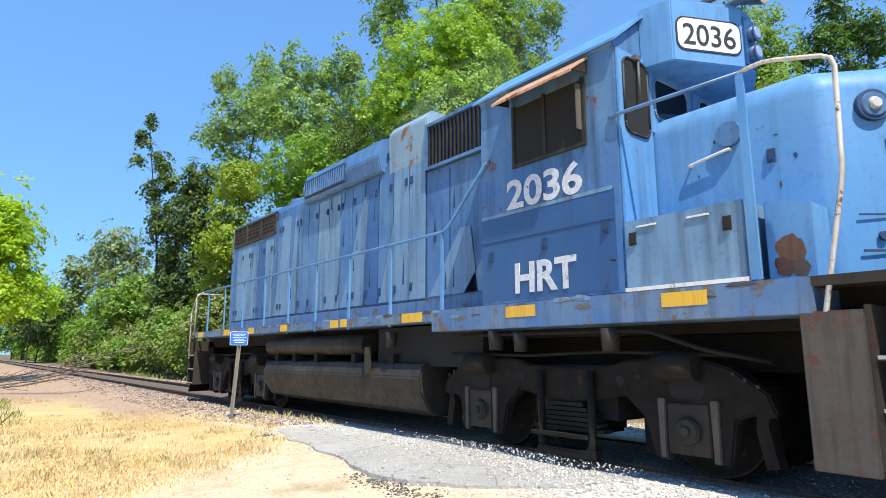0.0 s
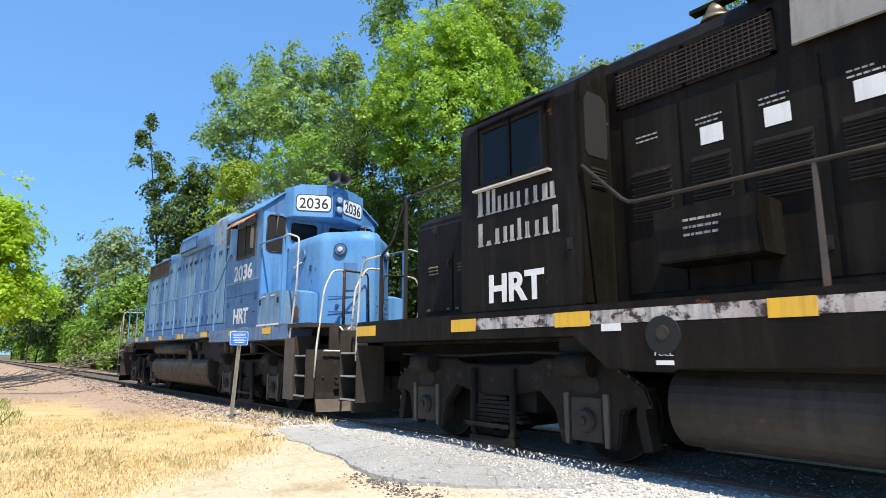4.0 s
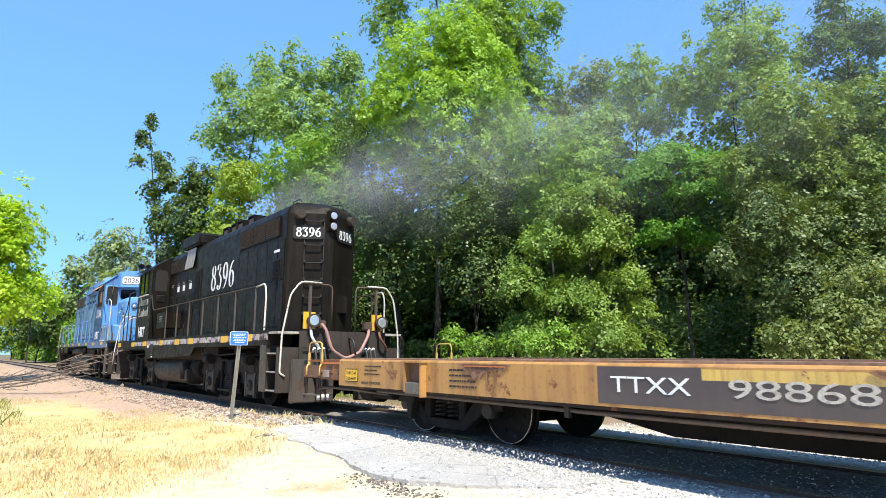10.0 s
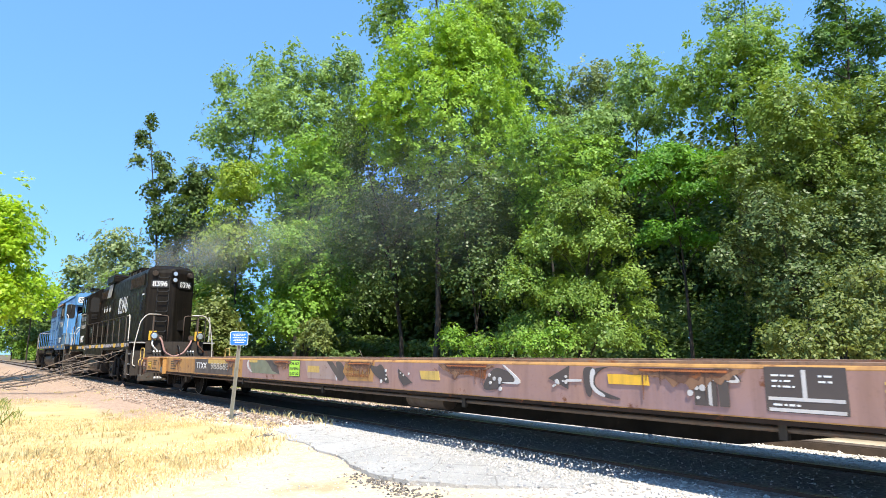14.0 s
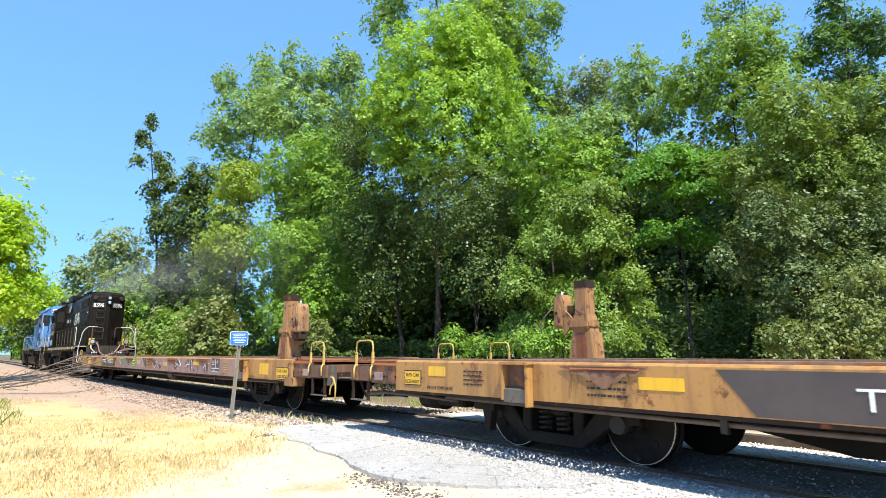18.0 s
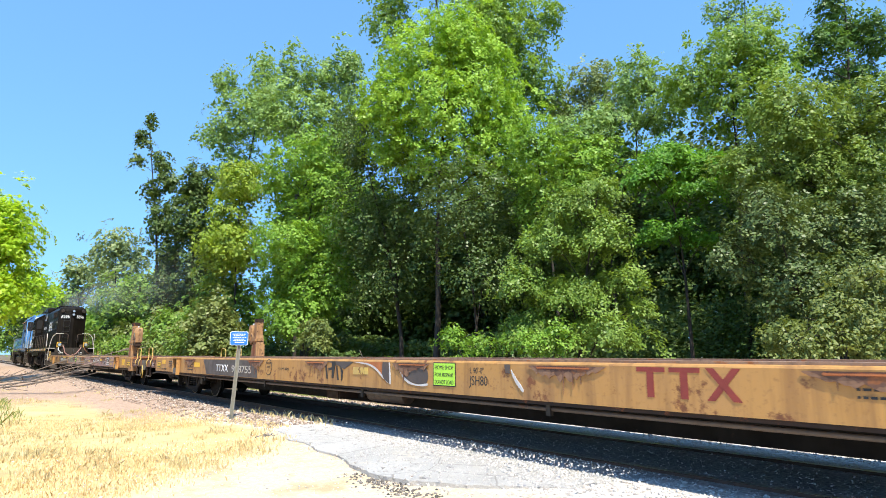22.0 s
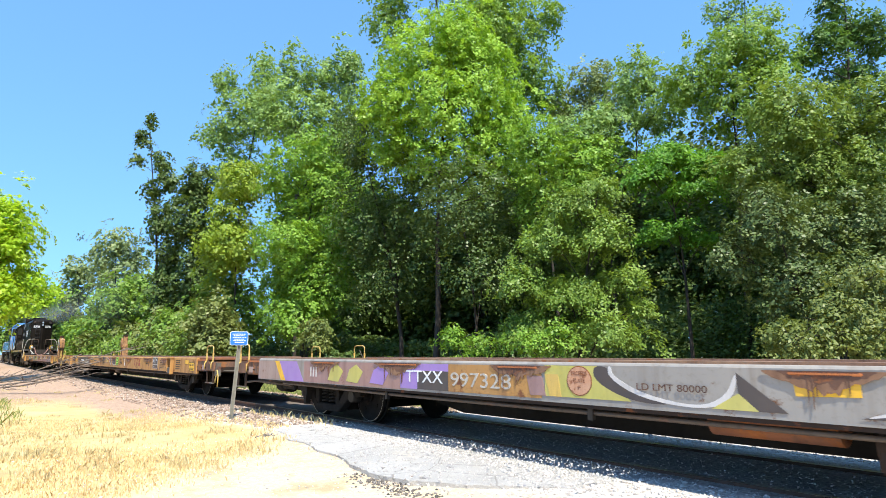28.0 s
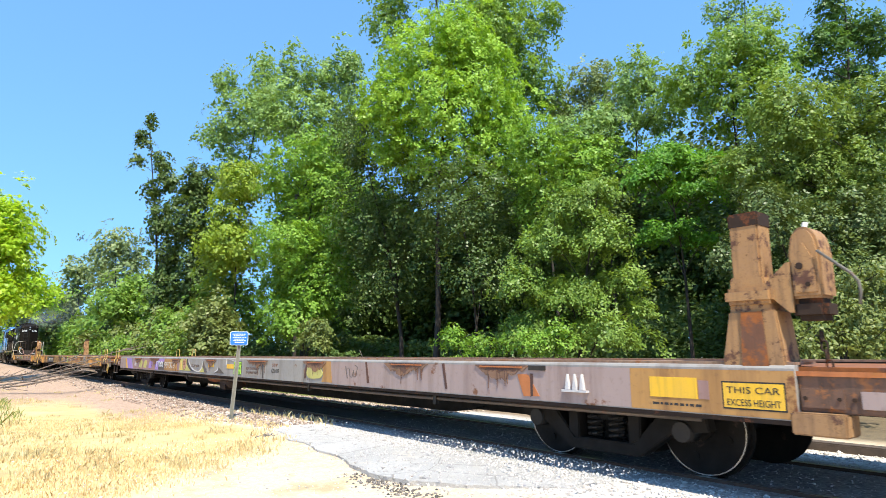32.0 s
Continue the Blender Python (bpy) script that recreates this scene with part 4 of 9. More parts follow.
tree("broadleaf_tree", -4.9, 13.8, "glint", "dense dark tree with glossy pale-tipped leaves", [(-1.06, 3.96, 0.72, 0.67), (-0.01, 3.72, 0.95, 0.78), (1.13, 3.78, 0.88, 0.90), (-1.60, 3.18, 0.52, 0.54), (-0.60, 2.58, 0.94, 0.66), (0.51, 2.52, 0.94, 0.70), (2.11, 3.18, 1.06, 1.30)], seed=27)
tree("bush", -3.9, 11.5, "pale", "pale olive bush at the foot of the woods", [(0.30, 1.79, 0.63, 0.42), (-0.79, 1.37, 0.53, 0.34), (0.68, 1.37, 0.57, 0.43), (0.61, 2.41, 0.42, 0.25), (-0.22, 1.37, 0.47, 0.38)], seed=41, category="bush")
tree("bush", -22.7, 11.5, "pale", "fine pale fern-like bush at the foot of the woods", [(-0.01, 2.20, 0.60, 0.51), (-0.13, 1.61, 0.83, 0.51)], seed=42, upright=False, category="bush")
tree("bush", -12.3, 11.0, "fresh", "bright leafy shrub at the foot of the woods", [(-0.69, 1.53, 0.43, 0.31), (0.08, 1.35, 0.61, 0.31)], seed=43, category="bush")
tree("bush", -9.9, 11.0, "fresh", "bright leafy shrub at the foot of the woods", [(-0.47, 1.37, 0.59, 0.27), (0.27, 1.48, 0.43, 0.35)], seed=44, category="bush")
# both trees get their sunlit look partly from the lighter leaf tone
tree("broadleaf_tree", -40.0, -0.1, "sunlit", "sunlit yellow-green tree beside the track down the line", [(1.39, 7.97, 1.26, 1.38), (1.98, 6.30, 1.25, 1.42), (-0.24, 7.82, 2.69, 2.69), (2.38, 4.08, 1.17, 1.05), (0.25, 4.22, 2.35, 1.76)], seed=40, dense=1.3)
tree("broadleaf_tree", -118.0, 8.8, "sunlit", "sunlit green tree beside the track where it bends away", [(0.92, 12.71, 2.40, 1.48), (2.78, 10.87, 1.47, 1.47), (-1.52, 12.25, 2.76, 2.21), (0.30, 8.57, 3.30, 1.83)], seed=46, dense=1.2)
# dark leaf tone stands for the shade on this tree
tree("broadleaf_tree", -128.0, 10.9, "dark", "shade-dark tree where the track bends away", [(-1.12, 7.77, 3.39, 2.60), (2.78, 8.57, 3.20, 2.80), (-4.55, 7.18, 3.19, 2.59), (4.14, 5.30, 2.98, 2.19), (0.24, 4.61, 3.38, 1.99)], seed=47, dense=0.9)
tree("broadleaf_tree", -185.0, 10.7, "mid", "distant shaded trees where the track bends away", [(-1.80, 9.84, 3.67, 3.11), (0.88, 5.23, 4.50, 3.37), (4.23, 6.62, 3.66, 3.10), (-4.00, 4.95, 3.93, 3.09)], seed=48, dense=0.9)
# bushes along the foot of the woods: low sprigs, dark tones for shade; a sunlit bank of them down the line
rnd = random.Random(8)
B = "leafy green bush at the foot of the woods"


def bush(x, y, h, r, tone, label, seed, group=""):
    rr = random.Random(seed)
    boughs = [(rr.uniform(-0.55, 0.55) * r, h * rr.uniform(0.25, 0.75), r * rr.uniform(0.45, 0.7), h * rr.uniform(0.22, 0.34)) for _ in range(6)]
    tree("bush", x, y, tone, label, boughs, seed=seed, dense=0.9, category="bush", group=group)


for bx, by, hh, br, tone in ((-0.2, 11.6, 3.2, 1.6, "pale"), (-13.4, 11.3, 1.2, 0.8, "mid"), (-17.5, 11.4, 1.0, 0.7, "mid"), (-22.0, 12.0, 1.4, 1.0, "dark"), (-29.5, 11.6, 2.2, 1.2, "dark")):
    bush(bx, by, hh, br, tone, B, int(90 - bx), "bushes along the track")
for i in range(17):
    bx = -33.5 - 1.15 * i ** 1.35
    bush(bx, 10.9 + rnd.uniform(-0.3, 0.6), rnd.uniform(2.6, 4.6), rnd.uniform(1.5, 2.3), rnd.choice(["pale", "feather", "pale", "olive", "mid"]), B, 100 + i, "bushes along the track")
# growth on the near side, far down the line, its shade put into the dark leaf tone
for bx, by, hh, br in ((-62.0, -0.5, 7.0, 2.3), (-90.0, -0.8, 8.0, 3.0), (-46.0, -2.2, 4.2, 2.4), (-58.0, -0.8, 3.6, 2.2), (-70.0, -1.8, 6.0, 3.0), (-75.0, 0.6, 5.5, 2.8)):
    bush(bx, by, hh, br, "dark", "bush in shade-dark leaf beside the track down the line", int(-bx))
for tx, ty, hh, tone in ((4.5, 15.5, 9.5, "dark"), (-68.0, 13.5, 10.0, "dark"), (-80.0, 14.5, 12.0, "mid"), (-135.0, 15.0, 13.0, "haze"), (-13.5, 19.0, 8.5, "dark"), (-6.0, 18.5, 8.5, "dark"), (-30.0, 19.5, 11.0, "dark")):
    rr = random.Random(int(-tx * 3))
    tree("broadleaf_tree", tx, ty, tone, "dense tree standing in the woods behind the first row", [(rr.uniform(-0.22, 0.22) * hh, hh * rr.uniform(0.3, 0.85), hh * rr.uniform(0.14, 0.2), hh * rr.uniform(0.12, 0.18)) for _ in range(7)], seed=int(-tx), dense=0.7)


# the depth of the woods
def woods(name, x0, x1, y0, y1, h, slope, n, tone, label, big=1.0):
    """Loose leaves in masses whose tops rise and fall; h metres high at the crossing, and slope more for each metre away from it."""
    rng = np.random.default_rng(n)
    x, y = rng.uniform(x0, x1, n), rng.uniform(y0, y1, n)
    top = (h + slope * np.abs(x)) * (0.80 + 0.30 * wave(x * 0.9, y * 0.9, 4))
    z = ground_z(x, y) + rng.uniform(0.0, 1.0, n) ** 0.8 * top
    pos = np.stack([x, y, z], 1)
    size = np.clip(np.hypot(x, y) * 0.010, 0.15, 0.7) * big
    out = np.tile(np.array([[0.0, -0.35, 0.85]]), (n, 1))
    ob = leaves(name, pos, out, size, LEAF[tone], None, rng)
    return tagged(ob, label, "woods", kind="stuff")


# woods and undergrowth: inner shade put into the dark leaf tone
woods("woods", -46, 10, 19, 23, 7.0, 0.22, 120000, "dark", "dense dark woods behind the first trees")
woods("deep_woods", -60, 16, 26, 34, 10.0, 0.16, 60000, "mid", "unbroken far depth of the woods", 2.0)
woods("undergrowth", -34, 10, 15.5, 19.0, 2.6, 0.0, 45000, "dark", "undergrowth between the trunks of the woods, shade in its leaf colour", 0.7)
woods("far_woods", -230, -58, 13, 20, 8.0, 0.0, 50000, "mid", "woods running on along the track into the distance")
woods("far_woods_near_side", -260, -60, -14, 0.5, 7.0, 0.0, 30000, "mid", "woods beside the track far down the line")

# fallen dead branch on the bank
rng_b = random.Random(31)
DEADWOOD = plain("dead_wood", (0.23, 0.18, 0.14), 0.9, 0, 0.4, 10, 0.4)
branch = thing("fallen_branch", pose(-27.0, 1.9, float(ground_z(-27.0, 1.9))), "bare dead branch with many thin twigs lying on the bank", "branch")
for i in range(5):
    u = rng_b.uniform(-0.35, 0.35)
    main = [Vector((-1.8, -1.8 + u * 0.3, 0.02)), Vector((-0.6, -0.7 + u, 0.16 + 0.1 * i)), Vector((0.5, 0.5 + 1.5 * u, 0.30 + 0.14 * i)), Vector((1.3, 1.5 + 2.2 * u, 0.5 + 0.2 * i)), Vector((1.9, 2.3 + 3 * u, 0.62 + 0.26 * i))]
    Shape().tube(main, 0.026 - 0.003 * i, 6).done("limb", DEADWOOD, branch)
    for j in range(16):
        q = rng_b.uniform(0.3, 0.98) * 4
        k = min(3, int(q))
        st = main[k].lerp(main[k + 1], q - k)
        d = Vector((rng_b.uniform(0.0, 1.0), rng_b.uniform(-0.3, 1.2), rng_b.uniform(-0.2, 0.35))) * rng_b.uniform(0.5, 1.3)
        Shape().tube([st, st + d * 0.5 + Vector((0, 0, rng_b.uniform(-0.1, 0.12))), st + d], rng_b.uniform(0.006, 0.013), 5).done("twig", DEADWOOD, branch)

# grey dead brush under the trees
brush = thing("brush_pile", pose(-18.6, 11.4, float(ground_z(-18.6, 11.4))), "tangle of grey dead twigs under the trees", "brush")
for i in range(120):
    st = Vector((rng_b.uniform(-2.0, 1.9), rng_b.uniform(-0.4, 0.7), rng_b.uniform(0.0, 0.5)))
    d = Vector((rng_b.uniform(-1, 1), rng_b.uniform(-0.7, 0.4), rng_b.uniform(0.0, 0.9))) * rng_b.uniform(0.5, 1.2)
    Shape().tube([st, st + d * 0.5 + Vector((0, 0, rng_b.uniform(0, 0.2))), st + d], rng_b.uniform(0.006, 0.016), 4).done("twig", DEADWOOD, brush)

# ---- running gear ----
def wheelset(root, x, r, ox, face=0.14):
    s = Shape()
    for side in (-1, 1):
        y = side * 0.72
        s.cyl((0, y - side * 0.07, 0), (0, y + side * 0.005, 0), r, r, 40)
        s.cyl((0, y - side * 0.10, 0), (0, y - side * 0.065, 0), r + 0.027, r + 0.027, 40)
        s.cyl((0, y, 0), (0, y + side * 0.03, 0), 0.11, 0.10, 16)
        for k in range(4):
            a = math.pi / 2 * k
            s.cyl((math.cos(a) * r * 0.62, y, math.sin(a) * r * 0.62), (math.cos(a) * r * 0.62, y + side * 0.02, math.sin(a) * r * 0.62), 0.04, 0.04, 8)
    s.cyl((0, -0.95, 0), (0, 0.95, 0), 0.075, 0.075, 12)
    w = s.done("wheelset", GRIME, root)
    w.matrix_local = pose(x - ox, 0, r)
    for side in (-1, 1):
        rim = Shape()
        a, b = [], []
        for i in range(40):
            t = 2 * math.pi * i / 40
            a.append((math.cos(t) * r * 0.985, side * 0.727, math.sin(t) * r * 0.985))
            b.append((math.cos(t) * (r - 0.014), side * 0.727, math.sin(t) * (r - 0.014)))
        rim.add(a + b, [(i, (i + 1) % 40, 40 + (i + 1) % 40, 40 + i) for i in range(40)])
        rim.done("wheel_rim", STEEL if r < 0.5 else RAIL_SIDE, w, "worn wheel rim")
    return w


def loco_truck(root, xc, ox):
    """Two-axle cast truck with swing hangers, seen as dark cast shapes under the frame."""
    wb = 1.36
    made = []
    for side in (-1, 1):
        y0, y1 = side * 1.03, side * 1.17
        half = [(0, 0.98), (0.55, 1.0), (0.75, 1.06), (1.45, 1.08), (1.75, 1.0), (2.05, 0.80), (2.12, 0.62), (2.02, 0.60), (1.90, 0.62), (1.78, 0.56), (1.72, 0.20), (1.55, 0.17), (1.52, 0.60), (1.22, 0.60), (1.18, 0.17), (1.00, 0.19), (0.92, 0.52), (0.70, 0.72), (0.40, 0.66), (0, 0.60)]
        prof = [(xc + a, b) for a, b in half] + [(xc - a, b) for a, b in half[::-1][1:-1]]
        fr = Shape(ox).prism(prof, y0, y1, "y").done("truck_frame", GRIME, root, bevel=0.02)
        for k in (-1, 1):
            j = Shape(ox)
            x = xc + k * wb
            j.box(x - 0.20, x + 0.20, side * 1.06, side * 1.19, 0.24, 0.68)
            j.cyl((x, side * 1.15, 0.45), (x, side * 1.25, 0.45), 0.13, 0.11, 16)
            j.cyl((x, side * 1.25, 0.45), (x, side * 1.27, 0.45), 0.05, 0.05, 8)
            j.done("journal_box", TANKC, fr, "cast journal box with round cover", bevel=0.015)
            Shape(ox).cyl((x - k * 0.05 - 0.2, side * 1.25, 1.0), (x - k * 0.05 + 0.2, side * 1.25, 1.0), 0.12, 0.12, 14).done("brake_cylinder", GRIME, fr)
            shoe = Shape(ox).prism([(x + k * 0.62, 0.20), (x + k * 0.72, 0.22), (x + k * 0.66, 0.55), (x + k * 0.70, 0.80), (x + k * 0.60, 0.80), (x + k * 0.56, 0.50)], side * 0.98, side * 1.14, "y")
            shoe.done("brake_hanger", GRIME, fr)
        for k in (-1, 1):
            x = xc + k * wb
            Shape(ox).prism([(x - 0.17, 0.76), (x - 0.12, 0.72), (x + 0.12, 0.72), (x + 0.17, 0.76), (x + 0.17, 0.84), (x + 0.12, 0.88), (x - 0.12, 0.88), (x - 0.17, 0.84)], side * 1.171, side * 1.178, "y").done("frame_slot", SHADE_DARK, fr)
            for dx in (-0.25, 0.25):
                Shape(ox).prism([(x + dx - 0.03, 0.20), (x + dx + 0.03, 0.20), (x + dx + 0.04, 0.72), (x + dx - 0.04, 0.72)], side * 1.16, side * 1.20, "y").done("pedestal_rib", BROWNPLATE, fr, bevel=0.008)
            Shape(ox).cyl((xc + k * 0.66, side * 1.16, 0.86), (xc + k * 0.66, side * 1.175, 0.86), 0.05, 0.05, 14).done("frame_hole", SHADE_DARK, fr)
            Shape(ox).cyl((xc + k * 0.86, side * 1.16, 0.90), (xc + k * 0.86, side * 1.175, 0.90), 0.028, 0.028, 10).done("frame_hole", SHADE_DARK, fr)
            for i in range(3):
                Shape(ox).cyl((x + k * (0.42 + 0.1 * i), side * 1.165, 0.95 - 0.05 * i), (x + k * (0.42 + 0.1 * i), side * 1.185, 0.95 - 0.05 * i), 0.018, 0.018, 6).done("frame_bolt", TANKC, fr)
        h = Shape(ox)
        for k in (-1, 1):
            h.tube([(xc + k * 0.34, side * 1.22, 0.95), (xc + k * 0.34, side * 1.22, 0.20), (xc + k * 0.26, side * 1.22, 0.10)], 0.04)
        h.box(xc - 0.36, xc + 0.36, side * 1.14, side * 1.27, 0.08, 0.16).box(xc - 0.42, xc + 0.30, side * 1.16, side * 1.30, 0.27, 0.31)
        h.done("spring_hanger", GRIME, fr)
        sp = Shape(ox)
        for i in range(6):
            sp.box(xc - 0.46 + 0.05 * i, xc + 0.46 - 0.05 * i, side * 1.05, side * 1.20, 0.33 + 0.05 * i, 0.37 + 0.05 * i)
        sp.done("leaf_spring", GRIME, fr)
        pipe = Shape(ox).tube([(xc - 1.9, side * 1.2, 1.12), (xc - 0.5, side * 1.22, 1.10), (xc + 0.6, side * 1.22, 1.14), (xc + 1.9, side * 1.2, 1.10)], 0.018)
        pipe.done("air_pipe", GRIME, fr)
    # inner gear coloured near-black for the shade under the frame
    Shape(ox).box(xc - 0.5, xc + 0.5, -1.0, 1.0, 0.45, 1.0).done("bolster", SHADE_DARK, root)
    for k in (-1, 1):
        Shape(ox).box(xc + k * 1.05 - 0.5, xc + k * 1.05 + 0.5, -0.68, 0.68, 0.13, 0.85).done("traction_motor", SHADE_DARK, root, bevel=0.05)
    return [wheelset(root, xc + k * wb, 0.508, ox) for k in (-1, 1)]


def coupler(root, x, d, ox, mat=None):
    s = Shape(ox)
    s.box(min(x, x + d * 0.45), max(x, x + d * 0.45), -0.09, 0.09, 0.72, 0.92)
    s.prism([(x + d * 0.42, -0.16), (x + d * 0.62, -0.17), (x + d * 0.66, -0.02), (x + d * 0.56, 0.02), (x + d * 0.58, 0.17), (x + d * 0.48, 0.20), (x + d * 0.42, 0.14)], 0.66, 0.98, "z")
    s.done("coupler", mat or RUST_DARK, root, bevel=0.012)


def slats(root, x0, x1, z0, z1, y, n, mat, ox, name="slat", vertical=True, depth=0.04):
    for i in range(n):
        s = Shape(ox)
        if vertical:
            x = x0 + (x1 - x0) * (i + 0.5) / n
            s.prism([(x - 0.018, y), (x + 0.004, y - depth), (x + 0.014, y - depth), (x + 0.004, y)], z0, z1, "z")
        else:
            z = z0 + (z1 - z0) * (i + 0.5) / n
            s.prism([(y, z + 0.02), (y - depth, z - 0.015), (y - depth, z - 0.025), (y, z + 0.005)], x0, x1, "x")
        s.done(name, mat, root)


def steps(root, x0, x1, ox, tread, riser, z_low=0.40, n=3, top=1.45, lip=None):
    for side in (-1, 1):
        lo, hi = sorted((side * 0.95, side * 1.44))
        g = Shape(ox).box(x0, x1, min(side * 0.92, side * 0.95), max(side * 0.92, side * 0.95), z_low, top).done("step_riser", GRIME, root)
        Shape(ox).box(x0 - 0.03, x0 + 0.01, lo, hi, z_low - 0.05, top).done("step_cheek", riser, g)
        Shape(ox).box(x1 - 0.01, x1 + 0.03, lo, hi, z_low - 0.05, top - 0.25).done("step_cheek", riser, g)
        for i in range(n):
            z = z_low + (top - z_low) * i / n
            t = Shape(ox).box(x0 + 0.02, x1 - 0.02, lo, hi, z - 0.035, z).done("step_tread", tread, g, "grey perforated step tread with a bright edge")
            Shape(ox).box(x0 + 0.02, x1 - 0.02, min(side * 1.442, side * 1.452), max(side * 1.442, side * 1.452), z - 0.022, z + 0.004).done("tread_edge", lip or TREAD, t)


def lamp(root, x, y, z, d, ox, r=0.10, shell=None):
    l = Shape(ox).cyl((x - d * 0.16, y, z), (x, y, z), r * 0.75, r, 18).cyl((x, y, z), (x + d * 0.012, y, z), r * 1.08, r * 1.08, 18).done("lamp_housing", shell or TANKC, root)
    Shape(ox).cyl((x + d * 0.012, y, z), (x + d * 0.022, y, z), r * 0.85, r * 0.7, 18).done("lens", LENS, l, "clear glass lamp lens")


def latch(root, x, z, y, ox, mat):
    Shape(ox).box(x - 0.035, x + 0.035, y - 0.014, y + 0.002, z - 0.06, z + 0.06).box(x - 0.018, x + 0.018, y - 0.026, y - 0.012, z - 0.04, z + 0.02).done("door_latch", mat, root)


def bars(root, name, x, z, w, h, n, mat, ox, y=NEAR, gap=0.35):
    """Plain bars in place of a mark."""
    s = Shape(ox)
    step = w / n
    for i in range(n):
        s.box(x + i * step, x + (i + 1 - gap) * step, y - 0.004, y, z, z + h)
    return s.done(name, mat, root)


def small_print(root, x, z, w, h, lines, ox, y=NEAR, mat=None, seed=1):
    rr = random.Random(seed)
    for i in range(lines):
        zz = z + h - (i + 0.75) * h / lines
        s = Shape(ox)
        xx = x
        while xx < x + w * rr.uniform(0.75, 1.0):
            l = rr.uniform(0.018, 0.065)
            s.box(xx, min(xx + l, x + w), y - 0.003, y, zz, zz + h / lines * 0.34)
            xx += l + 0.014
        if s.v:
            tagged(s.done("stencil_line", mat or BLACK_TEXT, root), kind="stuff")


# ---- blue locomotive ----
def blue_locomotive():
    ox = -9.3
    S = lambda: Shape(ox)
    root = thing("locomotive", pose(ox, TRACK, 0), "faded blue diesel locomotive with low nose and white numbers", "locomotive", "locomotives of the train")
    sill = S().box(-16.5, -6.3, -1.46, 1.46, 1.53, 1.68).box(-6.32, -1.75, -1.46, 1.46, 1.40, 1.68).done("side_sill", SILL_BLUE, root, "blue side sill with scraped paint", bevel=0.008)
    S().box(-16.9, -1.0, -0.95, 0.95, 1.30, 1.66).done("underframe", GRIME, root)
    S().box(-16.2, -1.9, -0.45, 0.45, 0.95, 1.32).done("center_sill", GRIME, root)
    r5 = random.Random(5)
    for i in range(70):
        x, z, w = r5.uniform(-16.3, -2.0), r5.choice((1.55, 1.58, 1.66, 1.67)), r5.uniform(0.02, 0.13)
        S().prism(blob(x, z, w, w * r5.uniform(0.12, 0.3), i), NEAR - 0.0025, NEAR - 0.0005, "y").done("paint_chip", (BROWNPLATE, GREYPLATE, BLUE_FADE)[i % 3], sill)
    for a, b in ((-4.93, -4.48), (-2.97, -2.55), (-7.0, -6.52), (-8.75, -8.55), (-9.1, -8.83), (-11.1, -10.8), (-12.75, -12.45), (-14.3, -13.9), (-16.2, -15.8)):
        z = 1.545 if a < -6.4 else 1.52
        S().box(a, b, NEAR - 0.004, NEAR, z, z + 0.125).done("yellow_marking", YELLOW, sill)
    # long hood
    W = 0.81
    prof = [(-W, 1.68), (-W, 4.32), (-W + 0.05, 4.45), (-W + 0.2, 4.54), (-0.35, 4.58), (0.35, 4.58), (W - 0.2, 4.54), (W - 0.05, 4.45), (W, 4.32), (W, 1.68)]
    hood = S().prism(prof, -15.9, -5.4).done("long_hood", BLUE, root, "faded blue long hood with streaked doors", bevel=0.01)
    S().box(-15.8, -5.5, -W - 0.03, -W, 1.68, 1.92).done("hood_base", SILL_BLUE, hood, bevel=0.006)
    edges_ = [-15.85, -15.40, -14.95, -14.50, -14.05, -13.60, -13.15, -12.70, -12.25, -11.80, -11.35, -10.90, -10.45, -10.0, -9.55, -9.1, -8.65, -8.2, -7.75, -7.30]
    rr = random.Random(3)
    for a, b in zip(edges_, edges_[1:]):
        top = 3.78 if b < -12.9 else 4.14
        d = S().box(a + 0.012, b - 0.012, -W - 0.022, -W - 0.001, 1.95, top).done("hood_door", rr.choice([BLUE, BLUE, BLUE, BLUE_FADE, BLUE_FADE, BLUE_DEEP]), hood, bevel=0.004)
        for z in (2.15, top - 0.25):
            latch(d, (a if rr.random() < 0.5 else b - 0.15) + 0.08, z, -W - 0.022, ox, BLUE_SEAM)
        S().box(b - 0.010, b + 0.010, -W - 0.012, -W - 0.002, 1.93, top + 0.02).done("door_seam", BLUE_SEAM, hood)
    S().box(-15.58, -7.3, -W - 0.028, -W - 0.001, 1.925, 1.94).done("hood_ledge", BLUE_SEAM, hood)
    S().box(-7.25, -5.55, -W - 0.012, -W - 0.001, 1.95, 3.85).done("hood_panel", BLUE, hood, bevel=0.004)
    S().box(-6.72, -6.70, -W - 0.016, -W - 0.004, 1.95, 3.85).done("panel_seam", BLUE_SEAM, hood)
    for x, w, top, lean in ((-14.6, 0.55, 3.5, 0.1), (-13.0, 0.7, 3.9, 0.25), (-12.2, 0.35, 4.05, 0.1), (-10.9, 0.5, 3.2, 0.15), (-9.9, 0.75, 3.9, 0.5), (-8.6, 0.6, 4.0, 0.45), (-8.0, 0.45, 3.0, 0.2), (-7.2, 1.1, 2.9, 0.35), (-6.4, 0.8, 2.6, 0.3)):
        S().prism([(x, 1.96), (x + w, 1.96), (x + w * 0.55 + lean, top), (x + w * 0.35 + lean, top)], -W - 0.0245, -W - 0.0225, "y").done("faded_streak", BLUE_FADE, hood)
    for i in range(24):
        x = rr.uniform(-15.7, -5.8)
        z = rr.uniform(2.0, 4.0)
